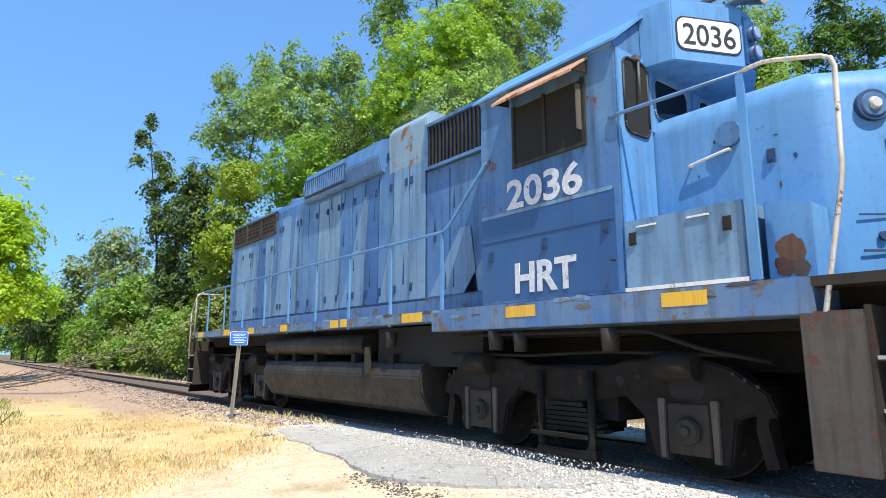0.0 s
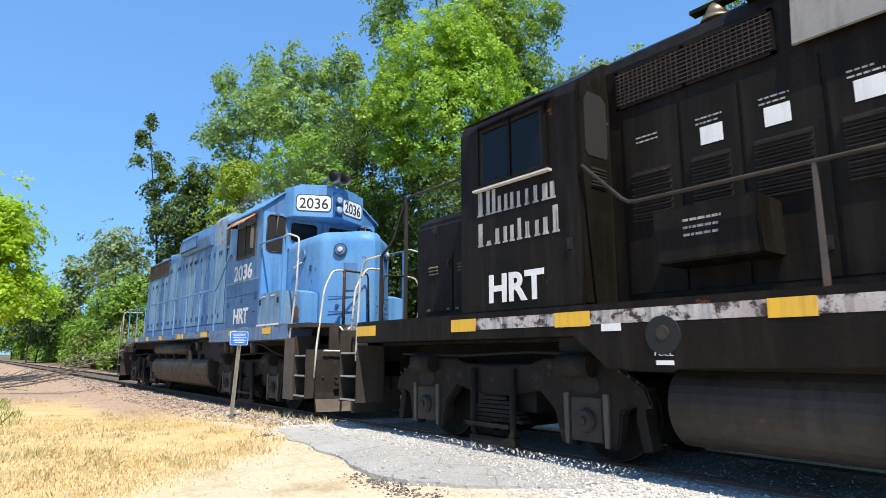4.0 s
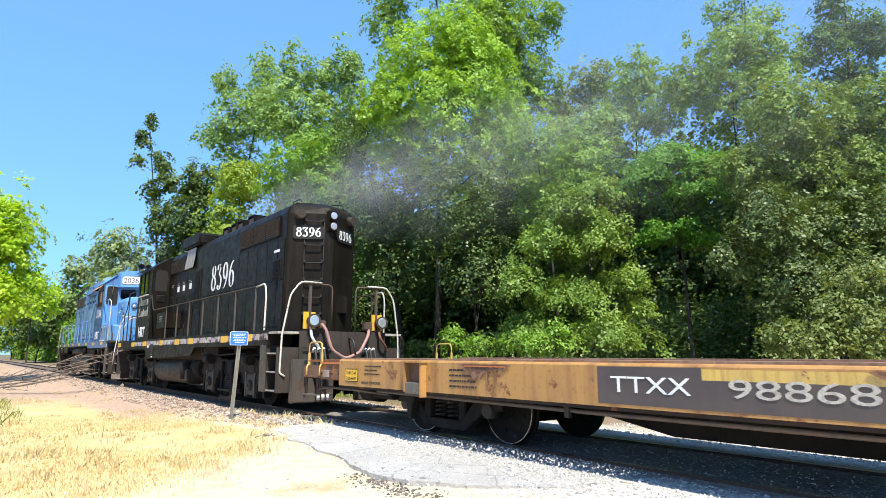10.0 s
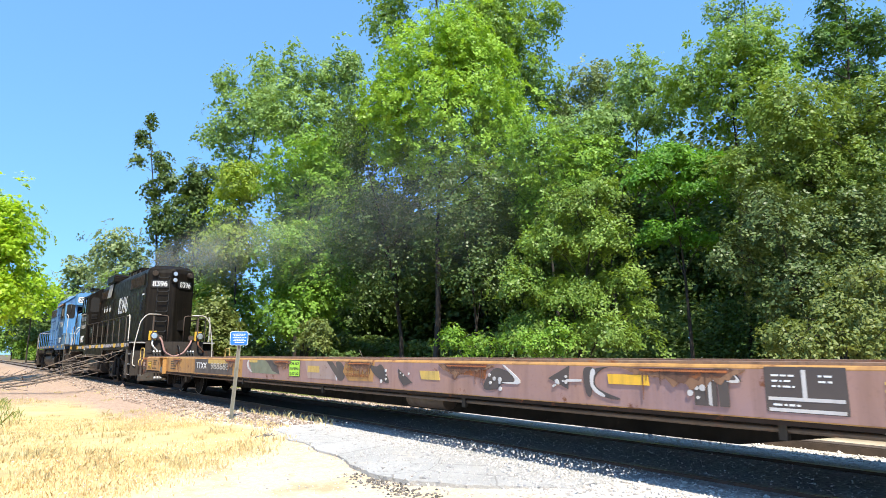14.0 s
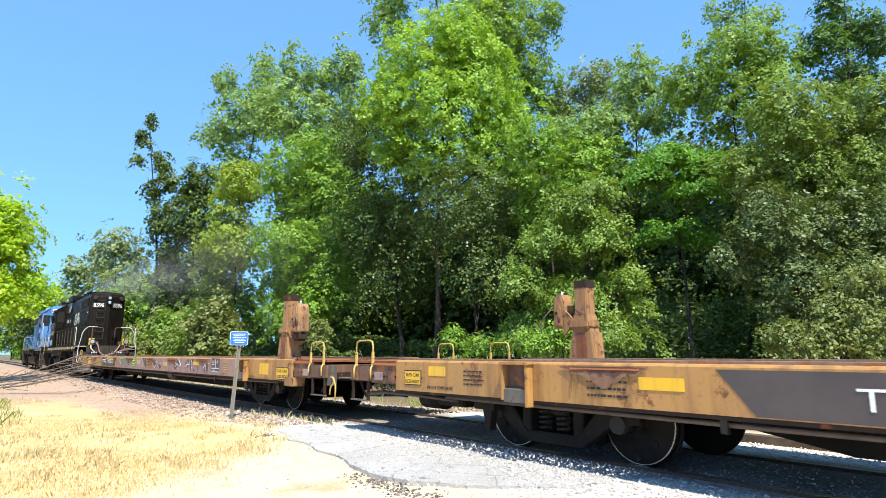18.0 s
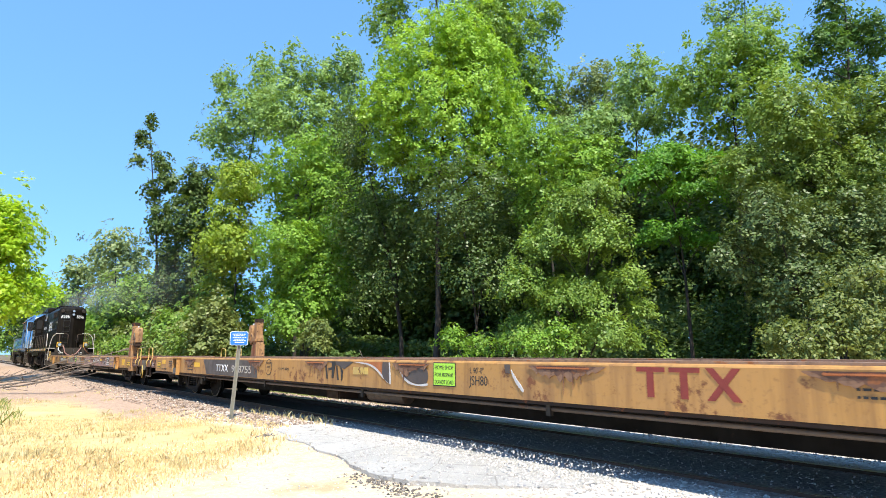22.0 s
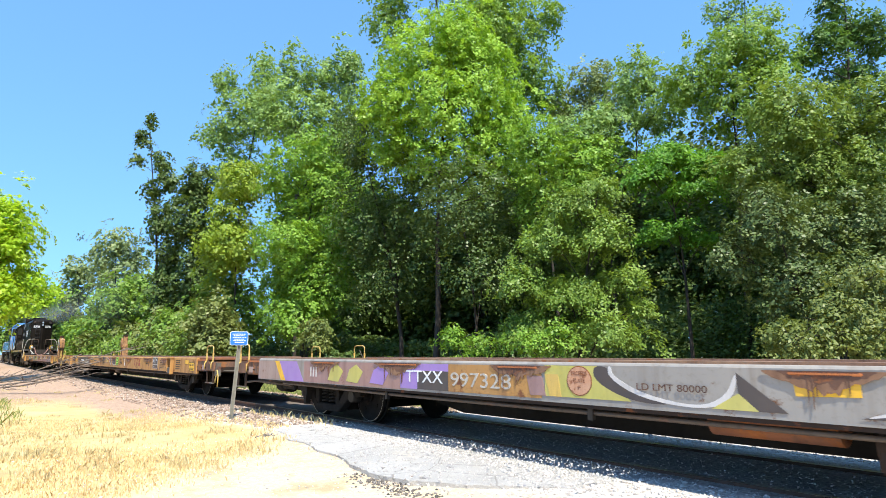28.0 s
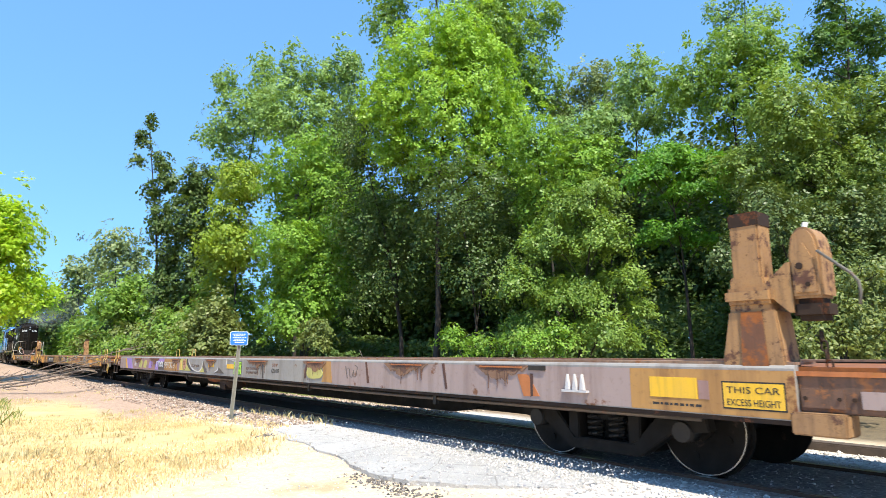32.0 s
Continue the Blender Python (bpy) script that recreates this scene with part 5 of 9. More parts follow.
        S().prism([(x, z), (x + rr.uniform(0.02, 0.06), z), (x + 0.03, z + rr.uniform(0.15, 0.5)), (x + 0.01, z + 0.2)], -W - 0.0262, -W - 0.0246, "y").done("grime_run", BLUE_SEAM, hood)
    # radiator screen
    S().box(-15.75, -13.0, -W - 0.010, -W - 0.002, 3.86, 4.36).done("radiator_opening", SHADE_DARK, hood)
    for i in range(3):
        x0 = -15.7 + i * 0.9
        fr = S()
        for z0, z1 in ((3.85, 3.89), (4.33, 4.37)):
            fr.box(x0, x0 + 0.88, -W - 0.045, -W - 0.006, z0, z1)
        for xx in (x0, x0 + 0.85):
            fr.box(xx, xx + 0.03, -W - 0.045, -W - 0.006, 3.85, 4.37)
        f = fr.done("radiator_frame", SCREEN_METAL, hood)
        slats(f, x0 + 0.03, x0 + 0.85, 3.88, 4.34, -W - 0.006, 9, SCREEN_METAL, ox)
        slats(f, x0 + 0.03, x0 + 0.85, 3.88, 4.34, -W - 0.012, 5, SCREEN_METAL, ox, vertical=False, depth=0.02)
    # blister over the engine room
    bl = [(-0.5, 4.50), (-W, 4.20), (-W - 0.10, 4.22), (-W - 0.16, 4.50), (-W - 0.06, 4.82), (-0.55, 4.90), (0.55, 4.90), (W + 0.06, 4.82), (W + 0.16, 4.5), (W + 0.1, 4.22), (W, 4.20), (0.5, 4.5)]
    blister = S().prism(bl, -11.45, -8.5).done("dynamic_brake_housing", BLUE, root, "blue housing over the hood with a ribbed intake", bevel=0.02)
    S().box(-11.3, -9.65, -W - 0.166, -W - 0.13, 4.30, 4.66).done("intake_opening", BLUE_SEAM, blister)
    for i in range(18):
        x = -11.25 + i * 0.09
        S().prism([(-W - 0.12, 4.31), (-W - 0.185, 4.33), (-W - 0.165, 4.64), (-W - 0.10, 4.66)], x, x + 0.045).done("intake_rib", BLUE, blister)
    for x in (-15.2, -14.0, -12.8):
        S().cyl((x, 0, 4.5), (x, 0, 4.66), 0.58, 0.55, 24).done("radiator_fan", BLUE, root)
    # exhaust and filter boxes
    S().prism([(-W - 0.02, 4.12), (-W - 0.04, 4.82), (-W + 0.08, 4.98), (W - 0.08, 4.98), (W + 0.04, 4.82), (W + 0.02, 4.12)], -8.35, -7.28).done("filter_hatch", paint("rusty_blue", (0.20, 0.33, 0.45), (0.27, 0.36, 0.42), rust=0.42, dirt=0.4, rough=0.6, rustcol=(0.30, 0.15, 0.06)), root, "pale rust-stained blue hatch box", bevel=0.02)
    inert = S().box(-7.25, -5.5, -W - 0.03, W + 0.03, 3.92, 4.66).done("air_intake", BLUE_SEAM, root, "dark louvred air intake beside the cab")
    slats(inert, -7.2, -5.7, 3.98, 4.60, -W - 0.03, 17, SCREEN_METAL, ox, depth=0.05)
    fr = S()
    for x in (-7.25, -5.72):
        fr.box(x, x + 0.06, -W - 0.085, -W - 0.02, 3.92, 4.66)
    fr.box(-7.25, -5.66, -W - 0.085, -W - 0.02, 3.92, 3.97).box(-7.25, -5.5, -W - 0.085, W + 0.08, 4.62, 4.67)
    fr.done("intake_frame", BLUE, inert)
    # cab
    CW = 1.41
    cprof = [(-CW, 1.68), (-CW, 4.20), (-CW - 0.05, 4.24), (-0.95, 4.62), (-0.62, 4.80), (0, 4.84), (0.62, 4.80), (0.95, 4.62), (CW + 0.05, 4.24), (CW, 4.20), (CW, 1.68)]
    cab = S().prism(cprof, -5.38, -3.36).done("cab", BLUE, root, "blue cab with near-black window plates", bevel=0.012)
    S().prism([(-CW - 0.07, 4.22), (-0.96, 4.64), (-0.62, 4.815), (0, 4.855), (0.62, 4.815), (0.96, 4.64), (CW + 0.07, 4.22), (CW + 0.07, 4.25), (0.97, 4.67), (0.62, 4.845), (0, 4.885), (-0.62, 4.845), (-0.97, 4.67), (-CW - 0.07, 4.25)], -5.45, -3.3).done("cab_roof", BLUE_LIGHT, cab)
    S().box(-5.37, -3.44, NEAR + 0.046, NEAR + 0.052, 1.72, 2.72).done("dark_panel", BLUE_DARK, cab, "dark blue lower cab panel")
    S().box(-5.37, -3.44, NEAR + 0.040, NEAR + 0.046, 2.415, 2.425).done("panel_seam", BLUE_SEAM, cab)
    S().box(-5.36, -3.46, NEAR + 0.042, NEAR + 0.047, 2.715, 2.755).done("faded_stripe", BLUE_FADE, cab)
    # plate on the solid cab; its colour gives the dark inside
    wnd = S().box(-4.76, -3.76, NEAR + 0.035, NEAR + 0.055, 3.29, 3.98).done("side_window", SHADE_DARK, cab, "cab side window, a near-black plate for the shaded inside")
    fr = S()
    for x in (-4.80, -4.32, -3.78):
        fr.box(x, x + 0.04, NEAR + 0.02, NEAR + 0.06, 3.26, 4.0)
    fr.box(-4.80, -3.74, NEAR + 0.02, NEAR + 0.06, 3.25, 3.29).done("window_frame", TANKC, wnd)
    S().box(-3.79, -3.775, NEAR - 0.05, NEAR + 0.03, 3.42, 3.92).done("wind_deflector", GREYPLATE, wnd)
    shade = S().prism([(NEAR + 0.02, 4.20), (NEAR - 0.25, 3.985), (NEAR - 0.25, 3.955), (NEAR - 0.24, 3.955), (NEAR - 0.235, 3.98), (NEAR + 0.05, 4.19)], -4.86, -3.68).done("sunshade", SHADE_RUST, cab, "rusty faded awning over the window")
    for x in (-4.85, -3.70):
        S().prism([(NEAR + 0.03, 4.02), (NEAR - 0.22, 3.985), (NEAR + 0.03, 4.18)], x, x + 0.012).done("shade_bracket", RUST_DARK, shade)
    lettering("number", "2036", 0.34, near_face(-4.92, 2.78, NEAR + 0.043, ox), BLUE_NUMBER, cab, width=1.10, bold=0.012)
    lettering("reporting_mark", "HRT", 0.33, near_face(-4.81, 1.80, NEAR + 0.040, ox), BLUE_NUMBER, cab, width=0.88, bold=0.015)
    for x, z in ((-3.55, 2.35), (-5.2, 2.25), (-4.35, 2.30)):
        latch(cab, x, z, NEAR + 0.046, ox, BLUE_SEAM)
    S().tube([(-3.44, NEAR + 0.01, 2.0), (-3.44, NEAR - 0.05, 2.0)], 0.012).done("cab_bolt", TANKC, cab)
    # cab front: doors beside the nose, number board housing above
    for side in (-1, 1):
        front = S().box(-3.36, -3.33, min(side * 0.83, side * 1.40), max(side * 0.83, side * 1.40), 1.70, 4.18).done("cab_front_door", BLUE_LIGHT, cab, "light blue cab front door", bevel=0.006)
        win = [(side * (1.115 + dy + 0.10 * math.cos(math.radians(a))), 3.71 + dz + 0.10 * math.sin(math.radians(a))) for dy, dz, a0 in ((0.11, 0.30, 0), (-0.11, 0.30, 90), (-0.11, -0.31, 180), (0.11, -0.31, 270)) for a in range(a0, a0 + 91, 18)]
        S().prism(win, -3.335, -3.322).done("door_window", SHADE_DARK, front, "dark door window with rounded corners")
        n = len(win)
        for i in range(n):
            a, b = win[i], win[(i + 1) % n]
            S().tube([(-3.32, *a), (-3.32, *b)], 0.014, 6).done("window_gasket", BLACK_TEXT, front)
        S().tube([(-3.29, side * 1.10, 4.14), (-3.27, side * 1.13, 3.66)], 0.014, 6).box(-3.33, -3.27, side * 1.12 - 0.04, side * 1.12 + 0.04, 4.10, 4.15).done("wiper", GREYPLATE, front)
    nbz0, nbz1 = 4.16, 4.62
    hs = [(-3.36, -0.95), (-3.02, -0.87), (-2.65, -0.12), (-2.65, 0.12), (-3.02, 0.87), (-3.36, 0.95)]
    house = S().prism(hs, 4.08, 4.76, "z").done("number_board_housing", BLUE_LIGHT, cab, "light blue housing of the number boards", bevel=0.012)
    S().prism([(-3.37, -0.80), (-3.04, -0.74), (-2.70, -0.12), (-2.70, 0.12), (-3.04, 0.74), (-3.37, 0.80)], 4.755, 4.83, "z").done("housing_roof", BLUE_LIGHT, house, bevel=0.02)
    for side in (-1, 1):
        d = Vector((0.37, side * -0.75, 0)).normalized()
        yaw = math.degrees(math.atan2(d.y, d.x))
        o = Vector((-3.02 - ox, side * 0.87, 4.20))
        rot = pose(0, 0, 0, 90, 0, yaw) if side < 0 else pose(0, 0, 0, 90, 0, yaw + 180)
        start = o + d * (0.04 if side < 0 else 0.83) + Vector((d.y * -side, d.x * side, 0)) * -0.004
        nb = Shape()
        pts = []
        for cx_, cz_, a0 in ((0.10, 0.10, 180), (0.71, 0.10, 270), (0.71, 0.28, 0), (0.10, 0.28, 90)):
            for q in range(5):
                a = math.radians(a0 + q * 22.5)
                pts.append((cx_ + 0.10 * math.cos(a), cz_ + 0.10 * math.sin(a)))
        board = nb.prism(pts, 0, 0.012, "z").done("number_board", BLACK_TEXT, house, "white number board with black numbers")
        board.matrix_local = Matrix.Translation(start) @ rot @ Matrix.Diagonal((0.95, 1.0, 1.0, 1.0))
        inner = [(0.405 + (p - 0.405) * 0.955, 0.19 + (q - 0.19) * 0.90) for p, q in pts]
        face = Shape().prism(inner, 0.010, 0.015, "z").done("board_face", SIGN_WHITE, board)
        lettering("board_number", "2036", 0.24, pose(0.08, 0.07, 0.017), BLACK_TEXT, board, width=0.65, bold=0.002)
        # front windows under the housing
        S().box(-3.37, -3.325, min(side * 0.02, side * 0.86), max(side * 0.02, side * 0.86), 3.4, 4.1).done("front_panel", BLUE_LIGHT, cab)
        pane = [(side * (0.46 + dy + 0.09 * math.cos(math.radians(a))), 3.80 + dz + 0.09 * math.sin(math.radians(a))) for dy, dz, a0 in ((0.24, 0.13, 0), (-0.24, 0.13, 90), (-0.24, -0.14, 180), (0.24, -0.14, 270)) for a in range(a0, a0 + 91, 22)]
        fw = S().prism(pane, -3.326, -3.318).done("front_window", DARK_PANE, cab, "dark cab front window with rounded corners")
        for p, q in zip(pane, pane[1:] + pane[:1]):
            S().tube([(-3.316, *p), (-3.316, *q)], 0.014, 6).done("window_gasket", BLUE_FADE, fw)
    head = S().box(-2.66, -2.625, -0.12, 0.12, 4.12, 4.66).done("headlight", BLUE_DARK, house, "twin headlight")
    for z in (4.26, 4.48):
        lamp(head, -2.56, 0.0, z, 1, ox, 0.085, BLUE_DARK)
    for y, l in ((-0.18, 0.34), (0.10, 0.28)):
        S().cyl((-3.05, y, 4.98), (-2.75, y, 4.98), 0.03, 0.045, 12, False).cyl((-2.75, y, 4.98), (-2.50, y, 4.98), 0.045, 0.15, 16, False).cyl((-2.95, y, 4.8), (-2.95, y, 4.98), 0.03, 0.03, 8).done("horn", HORN, cab, "pale trumpet air horn")
    # nose
    half = [(-3.36, 0.81), (-2.6, 0.81), (-1.95, 0.81)]
    half += [(-1.86 + 0.20 * math.sin(math.radians(q)), 0.61 + 0.20 * math.cos(math.radians(q))) for q in range(6, 50, 8)]
    half += [(-1.30, 0.305), (-1.19 + 0.10 * math.sin(math.radians(54)) - 0.02, 0.19)]
    half += [(-1.22 + 0.13 * math.sin(math.radians(q)), 0.13 * math.cos(math.radians(q))) for q in range(58, 91, 8)]
    nprof = half + [(p, -q) for p, q in half[::-1]]
    nose = S()
    k = len(nprof)
    levels = [(1.68, 0.0), (2.5, 0.0), (3.32, 0.0)] + [(3.32 + 0.26 * math.sin(math.radians(q)), 0.26 * (1 - math.cos(math.radians(q)))) for q in range(12, 91, 13)] + [(3.585, 0.5)]
    rings = []
    for z, inset in levels:
        rings.append([(-3.36 if i in (0, k - 1) else p - inset * min(1.0, max(0.0, (p + 3.0) / 1.3)), q * (1 - inset / 0.95), z) for i, (p, q) in enumerate(nprof)])
    nose.add([p for r_ in rings for p in r_], [(a * k + i, a * k + (i + 1) % k, (a + 1) * k + (i + 1) % k, (a + 1) * k + i) for a in range(len(levels) - 1) for i in range(k - 1)] + [tuple((len(levels) - 1) * k + i for i in range(k))], True)
    nose = nose.done("nose", BLUE_LIGHT, root, "light blue low nose with chipped paint")
    fd = Vector((0.57, 0.67, 0)).normalized()
    fn = Vector((0.67, -0.57, 0)).normalized()
    for side in (-1, 1):
        at = lambda u, z, o=0.0: tuple(Vector((-1.66, side * -0.73 * -1, z)) + Vector((fd.x * u, fd.y * u * -side, 0)) + Vector((fn.x * o, fn.y * o * -side, 0)))
        S().cyl(at(0.26, 3.16, -0.03), at(0.26, 3.16, 0.03), 0.135, 0.135, 22).done("class_light_rim", BLUE_SEAM, nose)
        S().cyl(at(0.26, 3.16, 0.0), at(0.26, 3.16, 0.045), 0.120, 0.10, 20).done("class_light", BLUE, nose, "round blue-rimmed marker light")
        S().cyl(at(0.26, 3.16, 0.04), at(0.26, 3.16, 0.075), 0.065, 0.04, 14).done("class_lens", SPRAY_PALE, nose)
        for z0, z1, u0, u1 in ((1.92, 1.94, 0.05, 0.86), (2.22, 2.235, 0.05, 0.86)):
            q = [at(u0, z0, 0.002), at(u1, z0, 0.002), at(u1, z1, 0.002), at(u0, z1, 0.002), at(u0, z0, 0.010), at(u1, z0, 0.010), at(u1, z1, 0.010), at(u0, z1, 0.010)]
            S().add(q, [(0, 1, 2, 3), (4, 5, 6, 7), (0, 1, 5, 4), (2, 3, 7, 6), (1, 2, 6, 5), (0, 3, 7, 4)]).done("nose_seam", BLUE_SEAM, nose)
        q = [at(u, z, o) for o in (0.001, 0.014) for u, z in ((0.34, 2.35), (0.72, 2.35), (0.72, 2.90), (0.34, 2.90))]
        S().add(q, [(0, 1, 2, 3), (4, 5, 6, 7), (0, 1, 5, 4), (2, 3, 7, 6), (1, 2, 6, 5), (0, 3, 7, 4)]).done("nose_hatch", BLUE, nose, "hatch plate on the nose", bevel=0.006)
        for u in (0.22, 0.80):
            S().cyl(at(u, 2.05, 0.0), at(u, 2.05, 0.02), 0.04, 0.035, 10).done("nose_socket", BLUE_SEAM, nose)
    r6 = random.Random(6)
    for i in range(26):
        x, z = r6.uniform(-3.3, -1.85), r6.choice((1.72, 1.75, 1.80, r6.uniform(1.8, 3.3)))
        S().prism(blob(x, z, r6.uniform(0.008, 0.03), r6.uniform(0.008, 0.04), i + 60, 9), -0.8125, -0.8105, "y").done("paint_chip", BROWNPLATE if i % 2 else BLUE_SEAM, nose)
    S().cyl((-2.55, -0.80, 3.15), (-2.55, -0.86, 3.15), 0.12, 0.12, 18).done("round_hatch", BLUE, nose)
    S().tube([(-2.95, -0.81, 2.93), (-2.95, -0.86, 2.93), (-2.55, -0.86, 3.0), (-2.55, -0.81, 3.0)], 0.015).done("grab_iron", WHITE, nose)
    latch(nose, -2.2, 2.85, -0.815, ox, BLUE_SEAM)
    for side in (-1, 1):
        bb = S().box(-3.34, -2.22, min(side * 0.83, side * 1.42), max(side * 0.83, side * 1.42), 1.70, 2.36).done("battery_box", BLUE_FADE, root, "grey-blue battery box beside the nose", bevel=0.008)
        S().box(-3.34, -2.2, min(side * 1.40, side * 1.45), max(side * 1.40, side * 1.45), 1.685, 1.72).done("box_edge", WHITE, bb)
        for x in (-3.25, -2.35):
            latch(bb, x, 2.18, side * 1.42 if side < 0 else 1.436, ox, TANKC)
        for x in (-3.1, -2.6):
            S().box(x - 0.1, x + 0.1, side * 1.425 - 0.01, side * 1.425 + 0.01, 2.28, 2.295).done("box_handle", WHITE, bb)
        S().prism([(-2.15, 1.69), (-1.80, 1.69), (-1.80, 2.30), (-2.15, 2.38)], side * 0.83, side * 1.2, "y").done("sand_box", BLUE_LIGHT, root, "light blue sand box by the steps", bevel=0.01)
        for k, (bx, bz, rx, rz) in enumerate(((-1.96, 1.90, 0.12, 0.20), (-2.02, 1.80, 0.09, 0.10), (-1.90, 1.78, 0.08, 0.08))):
            S().prism(blob(bx, bz, rx, rz, k + 40, 26), side * (1.2005 + 0.001 * k), side * (1.2025 + 0.001 * k), "y").done("rust_patch", (STAIN_MID, STAIN, BROWNPLATE)[k], root, "rusted patch on the sand box")
    # handrails
    for side in (-1, 1):
        y = side * 1.44
        S().tube([(-15.95, y, 2.70), (-6.05, y, 2.70), (-5.25, y, 3.43), (-5.2, side * 1.40, 3.43)], 0.022).done("handrail", BLUE_LIGHT, root, "light blue side handrail")
        for x in (-15.6, -14.4, -13.22, -12.0, -10.83, -9.7, -8.53, -7.33, -6.12):
            S().prism([(x - 0.025, 1.50), (x + 0.025, 1.50), (x + 0.02, 2.70), (x - 0.02, 2.70)], y - 0.012, y + 0.012, "y").done("stanchion", BLUE_LIGHT, root)
        S().tube([(-3.45, side * 1.41, 3.45), (-3.38, y, 3.45), (-2.15, y, 3.42)], 0.02).done("nose_rail", BLUE, root)
        S().tube([(-2.15, y, 3.42), (-1.95, y, 3.45), (-1.45, y, 3.30), (-1.48, y, 2.4), (-1.76, y, 1.05), (-1.80, side * 1.38, 1.0)], 0.019).done("grab_rail", RAIL_WHITE, root, "white curved grab rail at the steps")
        S().prism([(-2.18, 1.69), (-2.10, 1.69), (-2.11, 3.42), (-2.17, 3.42)], y - 0.015, y + 0.015, "y").done("rail_post", BLUE_LIGHT, root)
        S().tube([(-1.0, side * 0.70, 2.68), (-1.0, side * 0.95, 2.66), (-0.98, side * 1.12, 2.3), (-0.95, side * 1.26, 1.2), (-0.95, side * 1.28, 0.70)], 0.019).done("pilot_rail", RAIL_WHITE, root)
        S().tube([(-1.0, side * 0.72, 2.68), (-1.0, side * 0.18, 2.66), (-1.0, side * 0.14, 1.5)], 0.02).tube([(-1.0, side * 0.70, 2.7), (-1.0, side * 0.70, 1.4)], 0.03).done("end_rail", RUST_DARK, root, "dark rusty end railing")
        S().tube([(-16.6, side * 0.8, 2.7), (-16.6, y, 2.7), (-16.62, y, 1.6)], 0.022).tube([(-16.1, y, 2.7), (-16.6, y, 2.62), (-17.0, y, 2.2), (-16.95, y, 1.0)], 0.019).done("rear_rail", RAIL_WHITE, root)
    # ends
    steps(root, -1.42, -0.98, ox, PLATE, PLATE)
    steps(root, -16.98, -16.5, ox, PLATE, PLATE)
    for y0 in (-1.46, 0.95):
        S().box(-1.86, -1.45, y0, y0 + 0.51, 0.30, 1.42).done("step_side_plate", BROWNPLATE, root, "rust-stained grey steel plate", bevel=0.008)
    S().box(-1.76, -0.95, -1.46, -0.85, 1.60, 1.675).done("porch_plate", PLATE, root)
    S().box(-1.76, -0.95, 0.85, 1.46, 1.60, 1.675).done("porch_plate", PLATE, root)
    for x, d in ((-0.98, 1), (-17.0, -1)):
        S().box(min(x, x + d * 0.04), max(x, x + d * 0.04), -1.0, 1.0, 0.75, 1.66).done("end_plate", PLATE, root)
        plow = S()
        for side in (-1, 1):
            plow.add([(x + d * 0.05, side * 1.25, 1.02), (x + d * 0.30, side * 0.02, 1.02), (x + d * 0.12, side * 1.30, 0.45), (x + d * 0.38, side * 0.02, 0.45), (x + d * 0.22, side * 1.32, 0.14), (x + d * 0.55, side * 0.02, 0.14),
                      (x + d * 0.01, side * 1.25, 1.02), (x + d * 0.26, side * 0.02, 1.02), (x + d * 0.08, side * 1.30, 0.45), (x + d * 0.34, side * 0.02, 0.45), (x + d * 0.18, side * 1.32, 0.14), (x + d * 0.51, side * 0.02, 0.14)],
                     [(0, 1, 3, 2), (2, 3, 5, 4), (6, 8, 9, 7), (8, 10, 11, 9), (0, 6, 7, 1), (4, 5, 11, 10), (0, 2, 8, 6), (2, 4, 10, 8)])
        plow = plow.done("snowplow", GRIME, root, "dented dark steel plow")
        for side in (-1, 1):
            q = [(x + d * 0.565, side * 0.02, 0.13), (x + d * 0.235, side * 1.32, 0.13), (x + d * 0.155, side * 1.31, 0.34), (x + d * 0.46, side * 0.02, 0.34)]
            S().add(q + [(p + d * 0.014, y_, z_) for p, y_, z_ in q], [(0, 1, 2, 3), (7, 6, 5, 4), (0, 4, 5, 1), (1, 5, 6, 2), (2, 6, 7, 3), (3, 7, 4, 0)]).done("plow_blade", PILOT, plow, "worn brown lower blade")
            for k in range(5):
                yy = side * (0.2 + 0.24 * k)
                S().cyl((x + d * (0.30 - 0.18 * abs(yy)), yy, 0.72), (x + d * (0.36 - 0.18 * abs(yy)), yy, 0.72), 0.022, 0.02, 8).done("plow_bolt", PLATE, plow)
        S().tube([(x + d * 0.10, -1.15, 1.18), (x + d * 0.14, -0.25, 1.16), (x + d * 0.32, -0.15, 1.05)], 0.016).done("uncoupling_lever", SPRAY_PALE, root, "pale uncoupling lever")
        S().tube([(x + d * 0.25, -0.75, 1.02), (x + d * 0.42, -0.5, 0.98), (x + d * 0.42, -0.25, 0.96), (x + d * 0.3, -0.1, 1.0)], 0.018).done("plow_grab", SPRAY_PALE, root)
        S().tube([(x + d * 0.08, -0.75, 1.3), (x + d * 0.35, -0.55, 0.85), (x + d * 0.62, -0.2, 0.45), (x + d * 0.8, 0.15, 0.42)], 0.028).tube([(x + d * 0.08, -0.62, 1.28), (x + d * 0.38, -0.45, 0.8), (x + d * 0.66, -0.1, 0.5), (x + d * 0.85, 0.2, 0.5)], 0.024).done("brake_hose", RUBBER, root)
        S().tube([(x + d * 0.3, -1.0, 0.62), (x + d * 0.34, -0.4, 0.55)], 0.05).done("plow_rib", GRIME, plow)
        coupler(root, x + d * 0.05, d, ox)
        for i, y in enumerate((-0.55, -0.45, -0.36, 0.4, 0.5)):
            S().tube([(x + d * 0.05, y, 1.15), (x + d * 0.22, y + 0.02, 1.1), (x + d * 0.30, y + 0.05, 0.75), (x + d * 0.22, y + 0.08, 0.42)], 0.022).done("air_hose", RUBBER, root)
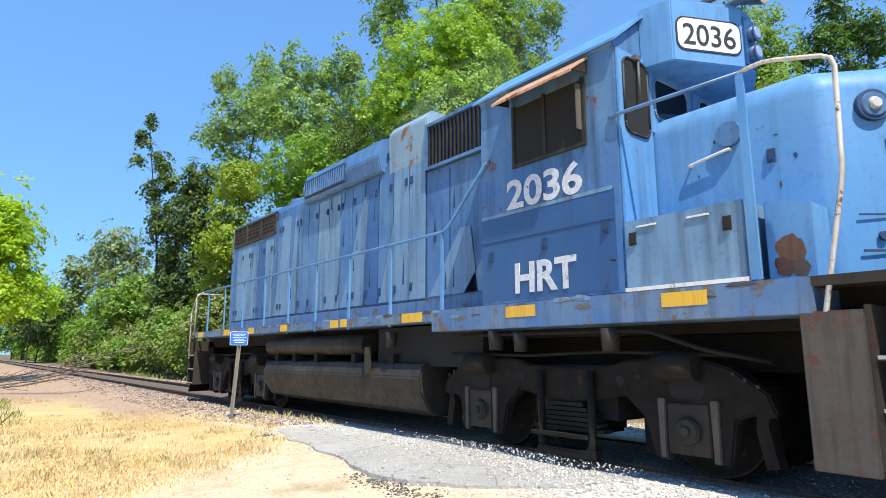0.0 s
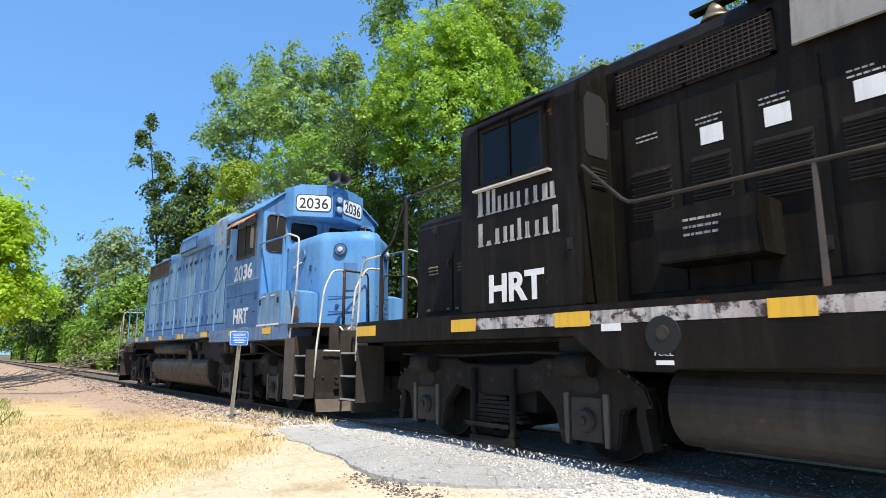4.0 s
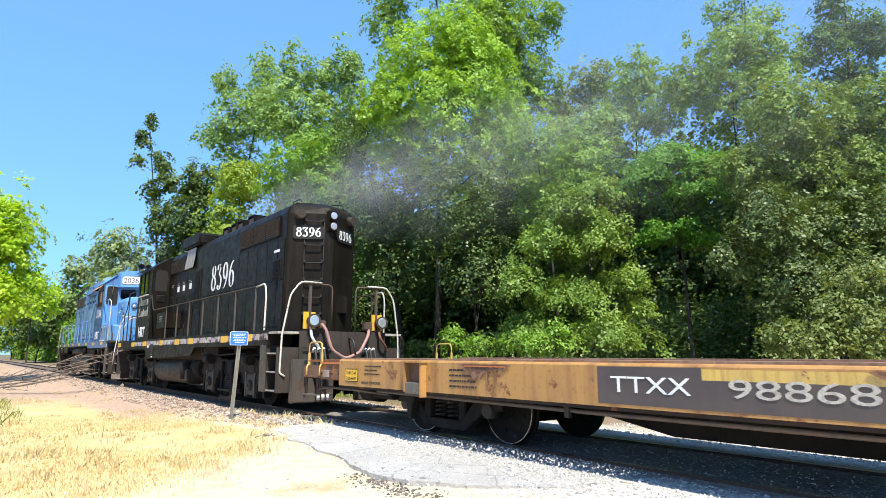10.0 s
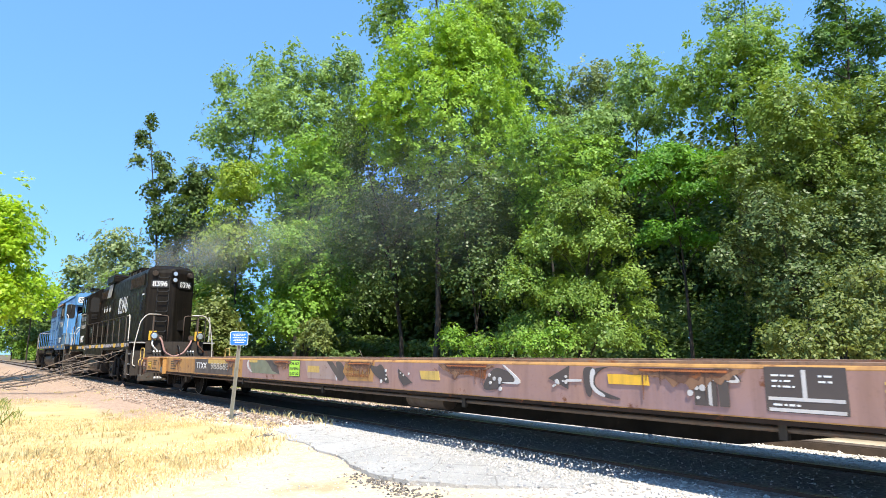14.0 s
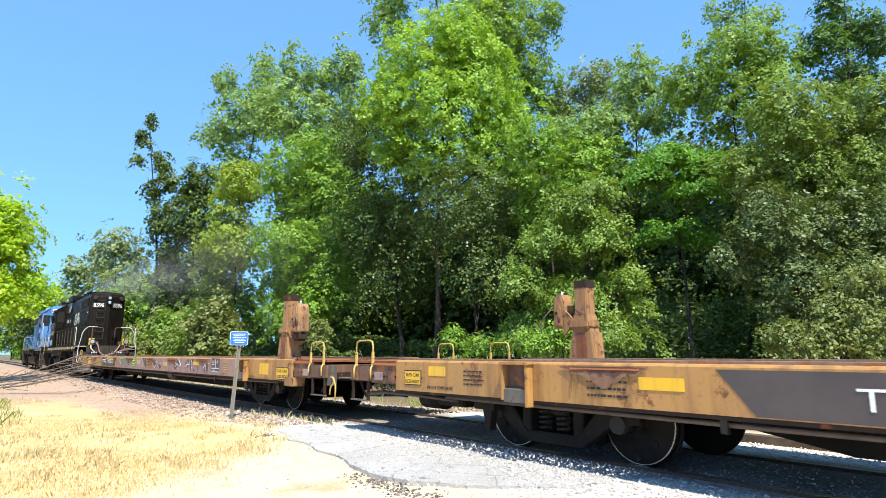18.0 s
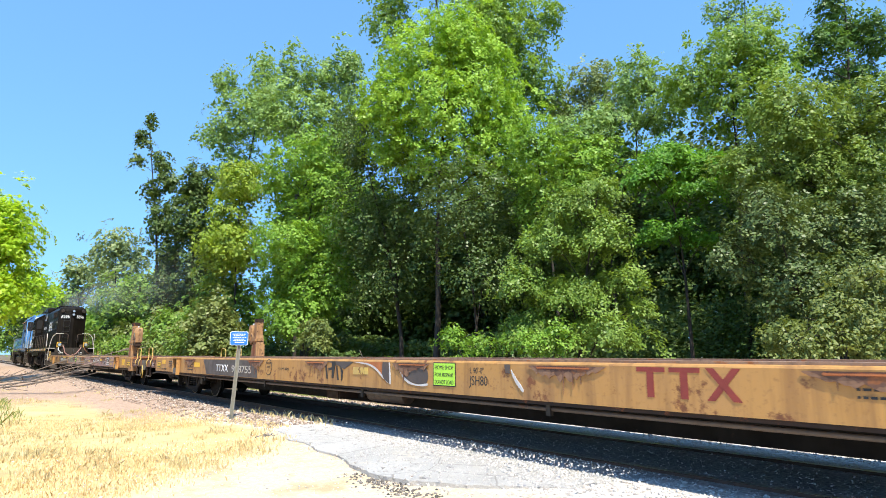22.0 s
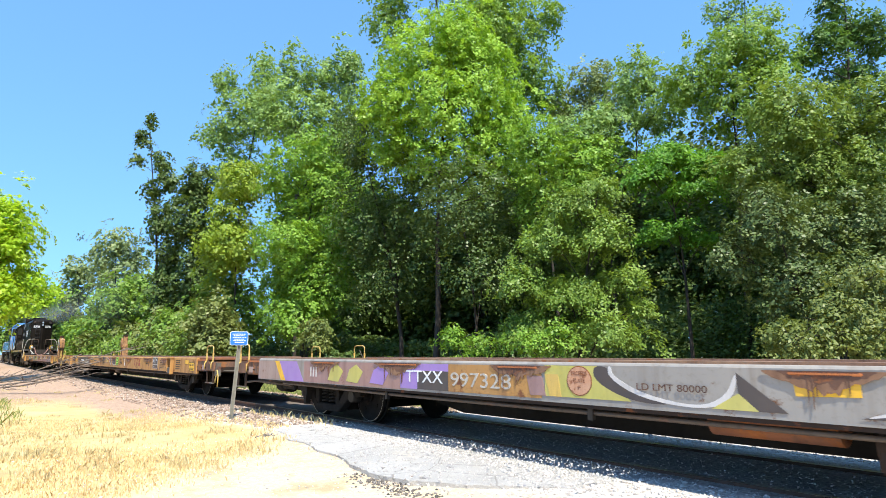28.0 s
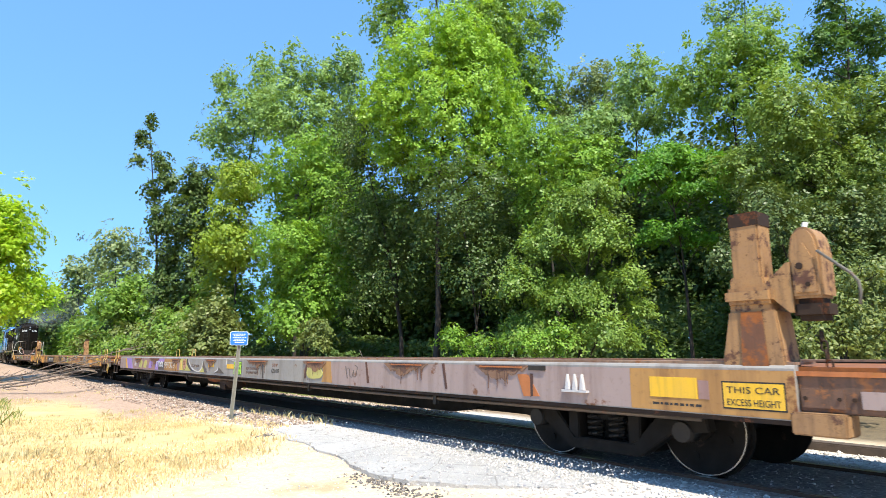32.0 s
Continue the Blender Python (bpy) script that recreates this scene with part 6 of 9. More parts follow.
    lamp(root, -0.74, -0.66, 1.50, 1, ox, 0.15, GREYPLATE)
    lamp(root, -0.74, 0.66, 1.50, 1, ox, 0.15, GREYPLATE)
    for y in (-0.66, 0.66):
        S().tube([(-0.96, y - 0.1, 1.18), (-0.80, y - 0.12, 1.35), (-0.78, y, 1.40)], 0.022).tube([(-0.98, y - 0.13, 1.62), (-0.85, y - 0.17, 1.60), (-0.74, y - 0.16, 1.5)], 0.018).done("lamp_stay", SPRAY_PALE, root)
    for y in (-0.62, 0.62):
        S().box(-1.02, -0.92, y - 0.06, y + 0.06, 1.35, 1.55).done("lamp_bracket", PLATE, root)
    # tanks
    tank = S().prism([(-1.30, 0.98), (-1.38, 0.80), (-1.36, 0.62), (-1.20, 0.36), (-1.0, 0.27), (1.0, 0.27), (1.20, 0.36), (1.36, 0.62), (1.38, 0.8), (1.30, 0.98), (1.0, 1.02), (-1.0, 1.02)], -12.05, -6.7).done("fuel_tank", TANKC, root, "grimy brown-grey fuel tank", bevel=0.02)
    for x in (-11.6, -10.8, -9.9, -8.6, -7.5):
        S().box(x - 0.06, x + 0.06, -1.30, 1.30, 0.98, 1.12).done("tank_strap", GRIME, tank)
    S().box(-8.05, -7.95, -1.42, -1.36, 0.82, 1.22).done("fuel_gauge", TANKC, tank)
    S().cyl((-12.1, -1.16, 1.27), (-8.3, -1.16, 1.27), 0.17, 0.17, 20).done("air_reservoir", TANKC, root, "dirty air reservoir under the sill")
    # underfloor shade put into this block's near-black colour
    S().box(-8.0, -5.6, -1.2, 1.2, 0.95, 1.5).done("underfloor_gear", SHADE_DARK, root)
    for x, z, r_ in ((-7.4, 1.33, 0.09), (-5.2, 1.28, 0.10), (-4.8, 1.26, 0.09), (-3.6, 1.26, 0.10)):
        S().cyl((x, -1.36, z + 0.1), (x, -1.36, z - 0.12), r_, r_ * 0.8, 12).done("filter_bowl", TANKC, root)
    S().tube([(-5.8, -1.38, 1.34), (-3.2, -1.38, 1.33), (-2.7, -1.30, 1.15), (-2.2, -1.2, 1.05)], 0.02).done("air_pipe", GRIME, root)
    return root, loco_truck(root, -4.31, ox) + loco_truck(root, -14.0, ox)


# ---- black locomotive ----
def black_locomotive():
    ox = 8.2
    S = lambda: Shape(ox)
    root = thing("locomotive", pose(ox, TRACK, 0), "grimy black diesel locomotive with white serif numbers and yellow sill markings", "locomotive", "locomotives of the train")
    sill = S().box(0.8, 15.25, -1.46, 1.46, 1.29, 1.60).done("side_sill", BLACK, root, "black side sill with a chipped white stripe", bevel=0.008)
    S().prism([(5.05, 1.30), (5.45, 0.98), (10.15, 1.08), (10.45, 1.30)], NEAR, NEAR + 0.05, "y").done("skirt", BLACK, sill)
    S().prism([(5.05, 1.30), (5.45, 0.98), (10.15, 1.08), (10.45, 1.30)], 1.41, 1.46, "y").done("skirt", BLACK, sill)
    S().box(0.3, 15.72, -0.95, 0.95, 1.25, 1.58).done("underframe", GRIME, root)
    S().box(1.0, 15.0, -0.45, 0.45, 0.9, 1.27).done("center_sill", GRIME, root)
    S().box(3.5, 15.24, NEAR - 0.003, NEAR, 1.40, 1.53).done("white_stripe", paint("chipped_white_stripe", (0.55, 0.52, 0.50), (0.36, 0.28, 0.26), (0.05, 0.045, 0.04), rust=0.66, dirt=0.9, rough=0.6, scale=2.2, rustcol=(0.06, 0.035, 0.032)), sill, "chipped white sill stripe")
    for a, b in ((0.82, 1.35), (3.12, 3.58), (4.82, 5.27), (6.95, 7.3), (8.59, 9.06), (9.92, 10.35), (12.49, 12.92), (14.0, 14.42)):
        S().box(a, b, NEAR - 0.007, NEAR - 0.003, 1.385, 1.535).done("yellow_marking", YELLOW, sill)
    W = 0.85
    prof = [(-W, 1.60), (-W, 4.24), (-W + 0.06, 4.38), (-W + 0.22, 4.49), (-0.3, 4.53), (0.3, 4.53), (W - 0.22, 4.49), (W - 0.06, 4.38), (W, 4.24), (W, 1.60)]
    hood = S().prism(prof, 5.1, 14.55).done("long_hood", BLACK, root, "grimy black long hood with many doors", bevel=0.01)
    # rounded hood end
    end = S()
    plan = [(14.50, -W), (14.53, -W + 0.01), (14.58, -W + 0.04), (14.62, -W + 0.09), (15.00, -0.12), (15.04, -0.04), (15.04, 0.04), (15.00, 0.12), (14.62, W - 0.09), (14.58, W - 0.04), (14.53, W - 0.01), (14.50, W)]
    k = len(plan)
    rings = [[(p, q, 1.60) for p, q in plan], [(p, q, 4.22) for p, q in plan], [(14.5 + (p - 14.5) * 0.85, q * 0.94, 4.38) for p, q in plan], [(14.5 + (p - 14.5) * 0.4, q * 0.7, 4.50) for p, q in plan]]
    end.add([p for r_ in rings for p in r_], [(a * k + i, a * k + i + 1, (a + 1) * k + i + 1, (a + 1) * k + i) for a in range(3) for i in range(k - 1)] + [tuple(3 * k + i for i in range(k))])
    end = end.done("hood_end", BLACK, root, "rounded black end of the long hood")
    # doors
    xs = [8.75, 9.35, 9.95, 10.55, 11.15, 11.75, 12.35, 12.95, 13.55, 14.15, 14.5]
    rr = random.Random(4)
    for zz, (z0, z1) in (("low", (1.72, 2.72)), ("high", (2.76, 3.66))):
        for a, b in zip(xs, xs[1:]):
            d = S().box(a + 0.012, b - 0.012, -W - 0.020, -W - 0.001, z0, z1).done("hood_door", BLACK, hood, bevel=0.004)
            latch(d, b - 0.10, z0 + 0.22 if zz == "low" else z1 - 0.15, -W - 0.020, ox, BLACK_SEAM)
            for q in (0.06, 0.14):
                S().box(a + q, a + q + 0.03, -W - 0.034, -W - 0.018, (z1 if zz == "low" else z0) - 0.02 - (0.12 if zz == "low" else -0.14), (z1 if zz == "low" else z0) + 0.10 - (0.12 if zz == "low" else -0.14)).done("hinge", BLACK_SEAM, d)
    for a, b in ((5.35, 6.0), (6.02, 6.6), (6.62, 7.3), (7.32, 8.0), (8.02, 8.7)):
        d = S().box(a + 0.01, b - 0.01, -W - 0.020, -W - 0.001, 1.72, 3.62).done("hood_door", BLACK, hood, bevel=0.004)
        latch(d, b - 0.08, 2.0, -W - 0.020, ox, BLACK_SEAM)
        lo = S().box(a + 0.10, b - 0.10, -W - 0.028, -W - 0.019, 2.45, 3.0).done("louvre", BLACK_SEAM, d)
        slats(lo, a + 0.10, b - 0.10, 2.45, 3.0, -W - 0.026, 8, BLACK, ox, vertical=False, depth=0.03)
        small_print(d, a + 0.16, 3.30, 0.26, 0.10, 2, ox, -W - 0.020, WORN_LETTER, int(a * 10))
        if a > 5.5:
            S().box(a + 0.2, a + 0.42, -W - 0.024, -W - 0.019, 3.10, 3.28).done("stencil_plate", LETTER, d)
    def screen(x0, x1, z0, z1, posts):
        op = S().box(x0, x1, -W - 0.012, -W - 0.002, z0, z1).done("screen_opening", SHADE_DARK, hood)
        n = int((x1 - x0) / 0.055)
        for i in range(n):
            xx = x0 + (x1 - x0) * (i + 0.5) / n
            S().prism([(xx - 0.010, -W - 0.004), (xx + 0.004, -W - 0.040), (xx + 0.012, -W - 0.040), (xx + 0.004, -W - 0.004)], z0, z1, "z").done("screen_bar", SCREEN_RUST, op)
        for i in range(9):
            zz = z0 + (z1 - z0) * (i + 0.5) / 9
            S().box(x0, x1, -W - 0.046, -W - 0.040, zz - 0.004, zz + 0.004).done("screen_wire", SCREEN_RUST, op)
        f = S()
        for x in posts:
            f.box(x - 0.02, x + 0.02, -W - 0.04, -W - 0.01, z0 - 0.03, z1 + 0.03)
        f.box(x0 - 0.02, x1 + 0.02, -W - 0.04, -W - 0.01, z0 - 0.03, z0).box(x0 - 0.02, x1 + 0.02, -W - 0.04, -W - 0.01, z1, z1 + 0.03)
        f.done("screen_frame", BLACK, op)
    screen(11.8, 14.2, 3.77, 4.18, (11.8, 12.6, 13.4, 14.2))
    screen(5.32, 6.95, 3.78, 4.16, (5.32, 6.1, 6.95))
    lo = S().box(13.93, 14.34, -W - 0.034, -W - 0.020, 2.74, 3.22).done("louvre", BLACK_SEAM, hood)
    slats(lo, 13.93, 14.34, 2.74, 3.22, -W - 0.034, 9, BLACK, ox, vertical=False, depth=0.03)
    lo = S().box(8.10, 8.62, -W - 0.034, -W - 0.020, 2.52, 3.60).done("louvre", BLACK_SEAM, hood)
    slats(lo, 8.10, 8.62, 2.52, 3.60, -W - 0.034, 18, BLACK, ox, vertical=False, depth=0.03)
    S().box(13.96, 14.26, -W - 0.028, -W - 0.020, 3.38, 3.44).done("white_dash", LETTER, hood)
    S().prism([(-W - 0.02, 4.36), (-W - 0.10, 3.74), (-W - 0.08, 3.73), (-W, 4.36)], 7.13, 7.97).done("hanging_panel", paint("grey_panel", (0.20, 0.20, 0.20), (0.27, 0.25, 0.22), rust=0.3, dirt=0.5, rough=0.6), hood, "grey weathered metal flap")
    numerals("8396", 1.88, 0.72, near_face(9.60, 2.85, -W - 0.028, ox), hood, LETTER, 0.050)
    S().box(6.0, 14.5, -W - 0.03, -W - 0.001, 1.60, 1.70).done("hood_base", BLACK, hood)
    # roof gear
    for x in (9.20, 9.88, 10.38, 11.18):
        v = S().box(x, x + 0.03, -0.5, 0.5, 4.46, 4.78).box(x + 0.40, x + 0.43, -0.5, 0.5, 4.46, 4.78).box(x, x + 0.43, -0.5, 0.5, 4.75, 4.78).box(x + 0.03, x + 0.40, 0.46, 0.5, 4.46, 4.75).done("roof_vent", BLACK, root, "square open black roof vent", bevel=0.006)
        S().box(x + 0.03, x + 0.40, -0.48, -0.46, 4.50, 4.70).done("vent_screen", SCREEN_RUST, v)
    S().prism([(6.7, 4.40), (6.7, 4.66), (6.85, 4.78), (8.3, 4.78), (8.45, 4.66), (8.45, 4.40)], -0.95, 0.95, "y").done("filter_housing", BLACK, root, "black filter housing over the hood", bevel=0.05)
    S().cyl((6.35, -0.62, 4.46), (6.35, -0.62, 4.62), 0.14, 0.06, 16).cyl((6.35, -0.62, 4.42), (6.35, -0.62, 4.47), 0.17, 0.14, 16).done("bell", paint("brass_bell", (0.34, 0.27, 0.17), (0.25, 0.2, 0.14), dirt=0.4, rough=0.4, metal=0.7), root, "tarnished bell on the roof")
    S().box(6.1, 6.6, -0.68, -0.56, 4.60, 4.64).done("bell_bracket", BLACK, root)
    S().tube([(14.0, -0.5, 4.50), (14.05, -0.5, 4.62), (14.45, -0.5, 4.62), (14.55, -0.5, 4.46)], 0.014).done("roof_grab", BLACK_SEAM, root)
    S().tube([(14.3, 0.3, 4.50), (14.35, 0.3, 4.60), (14.6, 0.5, 4.60), (14.62, 0.5, 4.44)], 0.014).done("roof_grab", BLACK_SEAM, root)
    # end face fittings
    ed = Vector((0.38, 0.64, 0)).normalized()
    en = Vector((0.64, -0.38, 0)).normalized()
    on = lambda u, z, o=0.0: tuple(Vector((14.62, -0.76, z)) + ed * u + en * o)
    for z in (1.95, 2.33, 2.70, 3.09, 3.48, 4.02):
        S().tube([on(0.30, z + 0.05, 0.01), on(0.30, z, 0.09), on(0.68, z, 0.09), on(0.68, z + 0.05, 0.01)], 0.014).done("ladder_rung", BLACK_SEAM, end)
        for u in (0.30, 0.68):
            S().cyl(on(u, z + 0.05, 0.0), on(u, z + 0.05, 0.05), 0.03, 0.03, 8).done("rung_boss", BLACK_SEAM, end)
    for u in (0.28, 0.70):
        S().tube([on(u, 1.62, 0.015), on(u - 0.0, 4.05, 0.015)], 0.012, 6).done("ladder_stile", BLACK_SEAM, end)
    tw = S().box(14.95, 15.07, -0.12, 0.12, 3.80, 4.30).done("headlight", BLACK, end, "twin headlight on the hood end", bevel=0.03)
    for z in (3.93, 4.17):
        lamp(tw, 15.12, 0.0, z, 1, ox, 0.10, BLACK)
    for side in (-1, 1):
        b = Shape()
        pts = []
        for cx_, cz_, a0 in ((0.07, 0.07, 180), (0.59, 0.07, 270), (0.59, 0.23, 0), (0.07, 0.23, 90)):
            for q in range(5):
                a = math.radians(a0 + q * 22.5)
                pts.append((cx_ + 0.07 * math.cos(a), cz_ + 0.07 * math.sin(a)))
        board = b.prism(pts, 0, 0.03, "z").done("number_board", BLACK_SEAM, end, "black number board with white numbers")
        base = Vector((14.635 - ox, -0.745, 3.63)) if side < 0 else Vector((14.99 - ox, 0.145, 3.63))
        board.matrix_local = Matrix.Translation(base) @ pose(0, 0, 0, 90, 0, 59.3 if side < 0 else 120.7) @ Matrix.Diagonal((1.03, 1.05, 1.0, 1.0))
        numerals("8396", 0.54, 0.20, pose(0.06, 0.05, 0.031), board, LETTER, 0.018, 0.002)
    S().cyl((14.60, -0.60, 4.20), (14.86, -0.66, 4.18), 0.12, 0.10, 16).done("class_light", PLATE, end, "rusty round marker lamp")
    S().cyl((14.60, 0.60, 4.20), (14.86, 0.66, 4.18), 0.12, 0.10, 16).done("class_light", PLATE, end)
    S().box(14.74, 14.93, 0.22, 0.52, 2.0, 2.42).done("end_box", BLACK, end, bevel=0.03)
    # cab and short hood
    CW = 1.41
    cprof = [(-CW, 1.60), (-CW, 3.90), (-CW + 0.06, 4.05), (-0.9, 4.36), (-0.4, 4.46), (0.4, 4.46), (0.9, 4.36), (CW - 0.06, 4.05), (CW, 3.90), (CW, 1.60)]
    cab = S().prism(cprof, 3.25, 5.16).done("cab", BLACK, root, "black cab with worn pale lettering under the window", bevel=0.015)
    wnd = S().box(3.62, 4.72, NEAR + 0.036, NEAR + 0.054, 3.16, 3.88).done("side_window", SHADE_DARK, cab, "dark cab side window")
    S().box(3.70, 4.64, NEAR + 0.034, NEAR + 0.037, 3.2, 3.84).done("pane", DARK_PANE, wnd)
    fr = S()
    for x in (3.60, 4.15, 4.70):
        fr.box(x, x + 0.04, NEAR + 0.015, NEAR + 0.06, 3.14, 3.90)
    fr.box(3.58, 4.78, NEAR - 0.02, NEAR + 0.06, 3.11, 3.15).done("window_frame", BLACK, wnd)
    S().prism([(NEAR + 0.06, 4.02), (NEAR - 0.14, 3.92), (NEAR - 0.135, 3.91), (NEAR + 0.06, 4.0)], 3.5, 4.85).done("sunshade", BLACK, cab)
    # the old owner's name as plain worn bars
    for z, row in ((2.78, ((0.0, 0.075, 0.30), (0.15, 0.055, 0.30), (0.25, 0.055, 0.30), (0.35, 0.05, 0.20), (0.46, 0.05, 0.20), (0.56, 0.05, 0.20), (0.67, 0.045, 0.19), (0.80, 0.045, 0.19), (0.93, 0.05, 0.20), (1.06, 0.07, 0.19), (1.17, 0.06, 0.19))),
                   (2.40, ((0.0, 0.07, 0.29), (0.15, 0.06, 0.06), (0.30, 0.06, 0.19), (0.44, 0.05, 0.19), (0.55, 0.05, 0.19), (0.67, 0.05, 0.25), (0.79, 0.055, 0.19), (0.94, 0.05, 0.18), (1.06, 0.06, 0.19), (1.20, 0.07, 0.30)))):
        for x, w, hgt in row:
            S().box(3.60 + x, 3.60 + x + w, NEAR + 0.042, NEAR + 0.047, z, z + hgt).done("worn_mark", WORN_LETTER, cab, "worn pale bar of an old mark")
            S().box(3.585 + x, 3.615 + x + w, NEAR + 0.043, NEAR + 0.0475, z, z + 0.022).done("worn_mark", WORN_LETTER, cab, "worn pale bar of an old mark")
    lettering("reporting_mark", "HRT", 0.32, near_face(3.78, 1.72, NEAR + 0.042, ox), LETTER, cab, width=0.87, bold=0.015)
    S().box(3.56, 4.80, NEAR - 0.02, NEAR + 0.05, 3.09, 3.115).done("window_sill", SPRAY_PALE, cab, "pale metal window sill")
    latch(cab, 5.02, 2.25, NEAR + 0.046, ox, BLACK_SEAM)
    for side in (-1, 1):
        back = S().box(5.16, 5.19, min(side * 0.87, side * 1.38), max(side * 0.87, side * 1.38), 1.62, 4.0).done("cab_rear_door", BLACK, cab, "black cab rear door", bevel=0.008)
        win = [(side * 0.96, 3.20), (side * 1.28, 3.20), (side * 1.32, 3.25), (side * 1.32, 3.80), (side * 1.25, 3.92), (side * 1.02, 3.92), (side * 0.94, 3.85), (side * 0.94, 3.25)]
        S().prism(win, 5.185, 5.196).done("door_window", SHADE_DARK, back)
        lo = S().box(5.188, 5.2, min(side * 1.0, side * 1.25), max(side * 1.0, side * 1.25), 2.85, 3.08).done("louvre", BLACK_SEAM, back)
        for i in range(6):
            S().box(5.195, 5.215, min(side * 1.0, side * 1.25), max(side * 1.0, side * 1.25), 2.87 + i * 0.035, 2.885 + i * 0.035).done("slat", TANKC, lo)
    tb = S().box(5.95, 6.9, -1.36, -0.88, 1.92, 2.42).done("tool_box", BLACK, root, "black box on the walkway with small white writing", bevel=0.015)
    small_print(tb, 6.25, 2.12, 0.35, 0.2, 3, ox, -1.362, WORN_LETTER, 5)
    shood = S().prism([(-0.83, 1.60), (-0.83, 3.05), (-0.74, 3.18), (-0.5, 3.24), (0.5, 3.24), (0.74, 3.18), (0.83, 3.05), (0.83, 1.60)], 1.48, 3.26).done("short_hood", BLACK, root, "low black short hood", bevel=0.05)
    for a, b in ((1.75, 2.4), (2.42, 2.95), (2.97, 3.22)):
        d = S().box(a, b, -0.85, -0.83, 1.72, 2.55).done("hood_door", BLACK, shood, bevel=0.005)
        latch(d, b - 0.08, 2.42, -0.85, ox, BLACK_SEAM)
        for q in (a + 0.06, b - 0.12):
            S().box(q, q + 0.07, -0.862, -0.848, 1.74, 1.77).done("hinge", GREYPLATE, d)
        for i in range(3):
            S().prism([(-0.85, 2.40 - i * 0.05), (-0.875, 2.38 - i * 0.05), (-0.85, 2.37 - i * 0.05)], a + 0.1, a + 0.32).done("louvre", GREYPLATE, d)
    latch(shood, 2.0, 2.95, -0.83, ox, BLACK_SEAM)
    # fuel filler
    S().cyl((6.05, NEAR + 0.02, 1.28), (6.05, NEAR - 0.012, 1.28), 0.17, 0.17, 24).done("filler_rim", BLACK_SEAM, sill)
    S().cyl((6.05, NEAR, 1.30), (6.05, NEAR - 0.02, 1.30), 0.07, 0.06, 14).done("filler_cap", PLATE, sill)
    lettering("filler_word", "FUEL", 0.05, near_face(5.96, 1.10, NEAR - 0.004, ox), LETTER, sill, width=0.18)
    S().box(5.40, 5.62, NEAR - 0.004, NEAR, 1.33, 1.40).done("white_sticker", LETTER, sill)
    S().box(5.97, 6.14, NEAR - 0.004, NEAR, 1.02, 1.06).done("white_sticker", LETTER, sill)
    # handrails
    for side in (-1, 1):
        y = side * 1.44
        S().tube([(5.2, side * 1.4, 3.05), (5.75, y, 2.53), (14.5, y, 2.53)], 0.02).done("handrail", TANKC, root, "dark side handrail")
        S().tube([(14.5, y, 2.53), (14.95, y, 2.56), (15.02, y, 2.3), (14.98, y, 1.1), (15.05, side * 1.40, 0.98)], 0.019).done("grab_rail", RAIL_WHITE, root, "white curved grab rail at the steps")
        S().tube([(15.72, side * 0.55, 2.56), (15.74, side * 1.02, 2.56), (15.72, side * 1.22, 2.3), (15.70, side * 1.36, 1.5), (15.70, side * 1.38, 0.75), (15.72, side * 1.28, 0.70)], 0.019).done("pilot_rail", RAIL_WHITE, root, "white end grab rail")
        S().tube([(15.68, side * 0.95, 2.55), (15.68, side * 0.28, 2.53), (15.68, side * 0.28, 1.5)], 0.018).prism([(side * 0.76, 1.4), (side * 0.81, 1.4), (side * 0.81, 2.52), (side * 0.76, 2.52)], 15.66, 15.71).done("end_rail", PILOT, root)
        for x in (7.37, 8.54, 9.72, 10.90, 12.07, 13.25, 14.45):
            S().prism([(x - 0.024, 1.30), (x + 0.024, 1.30), (x + 0.016, 2.53), (x - 0.016, 2.53)], y - 0.014, y + 0.014, "y").done("stanchion", BROWNPLATE, root, "grey-brown handrail stanchion")
        S().tube([(1.45, y, 2.58), (0.95, y, 2.56), (0.84, y, 2.3), (0.76, y, 1.15), (0.66, side * 1.38, 1.02)], 0.019).done("front_grab_rail", RAIL_WHITE, root)
        S().tube([(0.30, side * 0.7, 2.55), (0.30, side * 1.0, 2.55), (0.28, side * 1.2, 2.2), (0.26, side * 1.3, 0.8)], 0.019).done("front_pilot_rail", RAIL_WHITE, root)
        S().tube([(1.45, y, 2.58), (1.75, y, 2.75), (2.08, y, 3.34), (3.3, side * 1.41, 3.36)], 0.018).done("front_handrail", TANKC, root)
        for xx, zz in ((1.44, 2.58), (2.08, 3.34)):
            S().prism([(xx - 0.03, 1.3), (xx + 0.03, 1.3), (xx + 0.025, zz), (xx - 0.025, zz)], y - 0.014, y + 0.014, "y").done("rail_post", TANKC, root)
    steps(root, 15.2, 15.66, ox, PLATE, PLATE, z_low=0.43, top=1.5)
    steps(root, 0.28, 0.78, ox, PLATE, PLATE, z_low=0.43, top=1.5)
    for y0 in (-1.46, 0.95):
        S().box(14.88, 15.17, y0, y0 + 0.51, 0.38, 1.30).done("step_side_plate", BROWNPLATE, root, bevel=0.008)
        S().box(15.2, 15.70, y0 + 0.01, y0 + 0.50, 1.515, 1.56).done("porch_edge", TREAD, root)
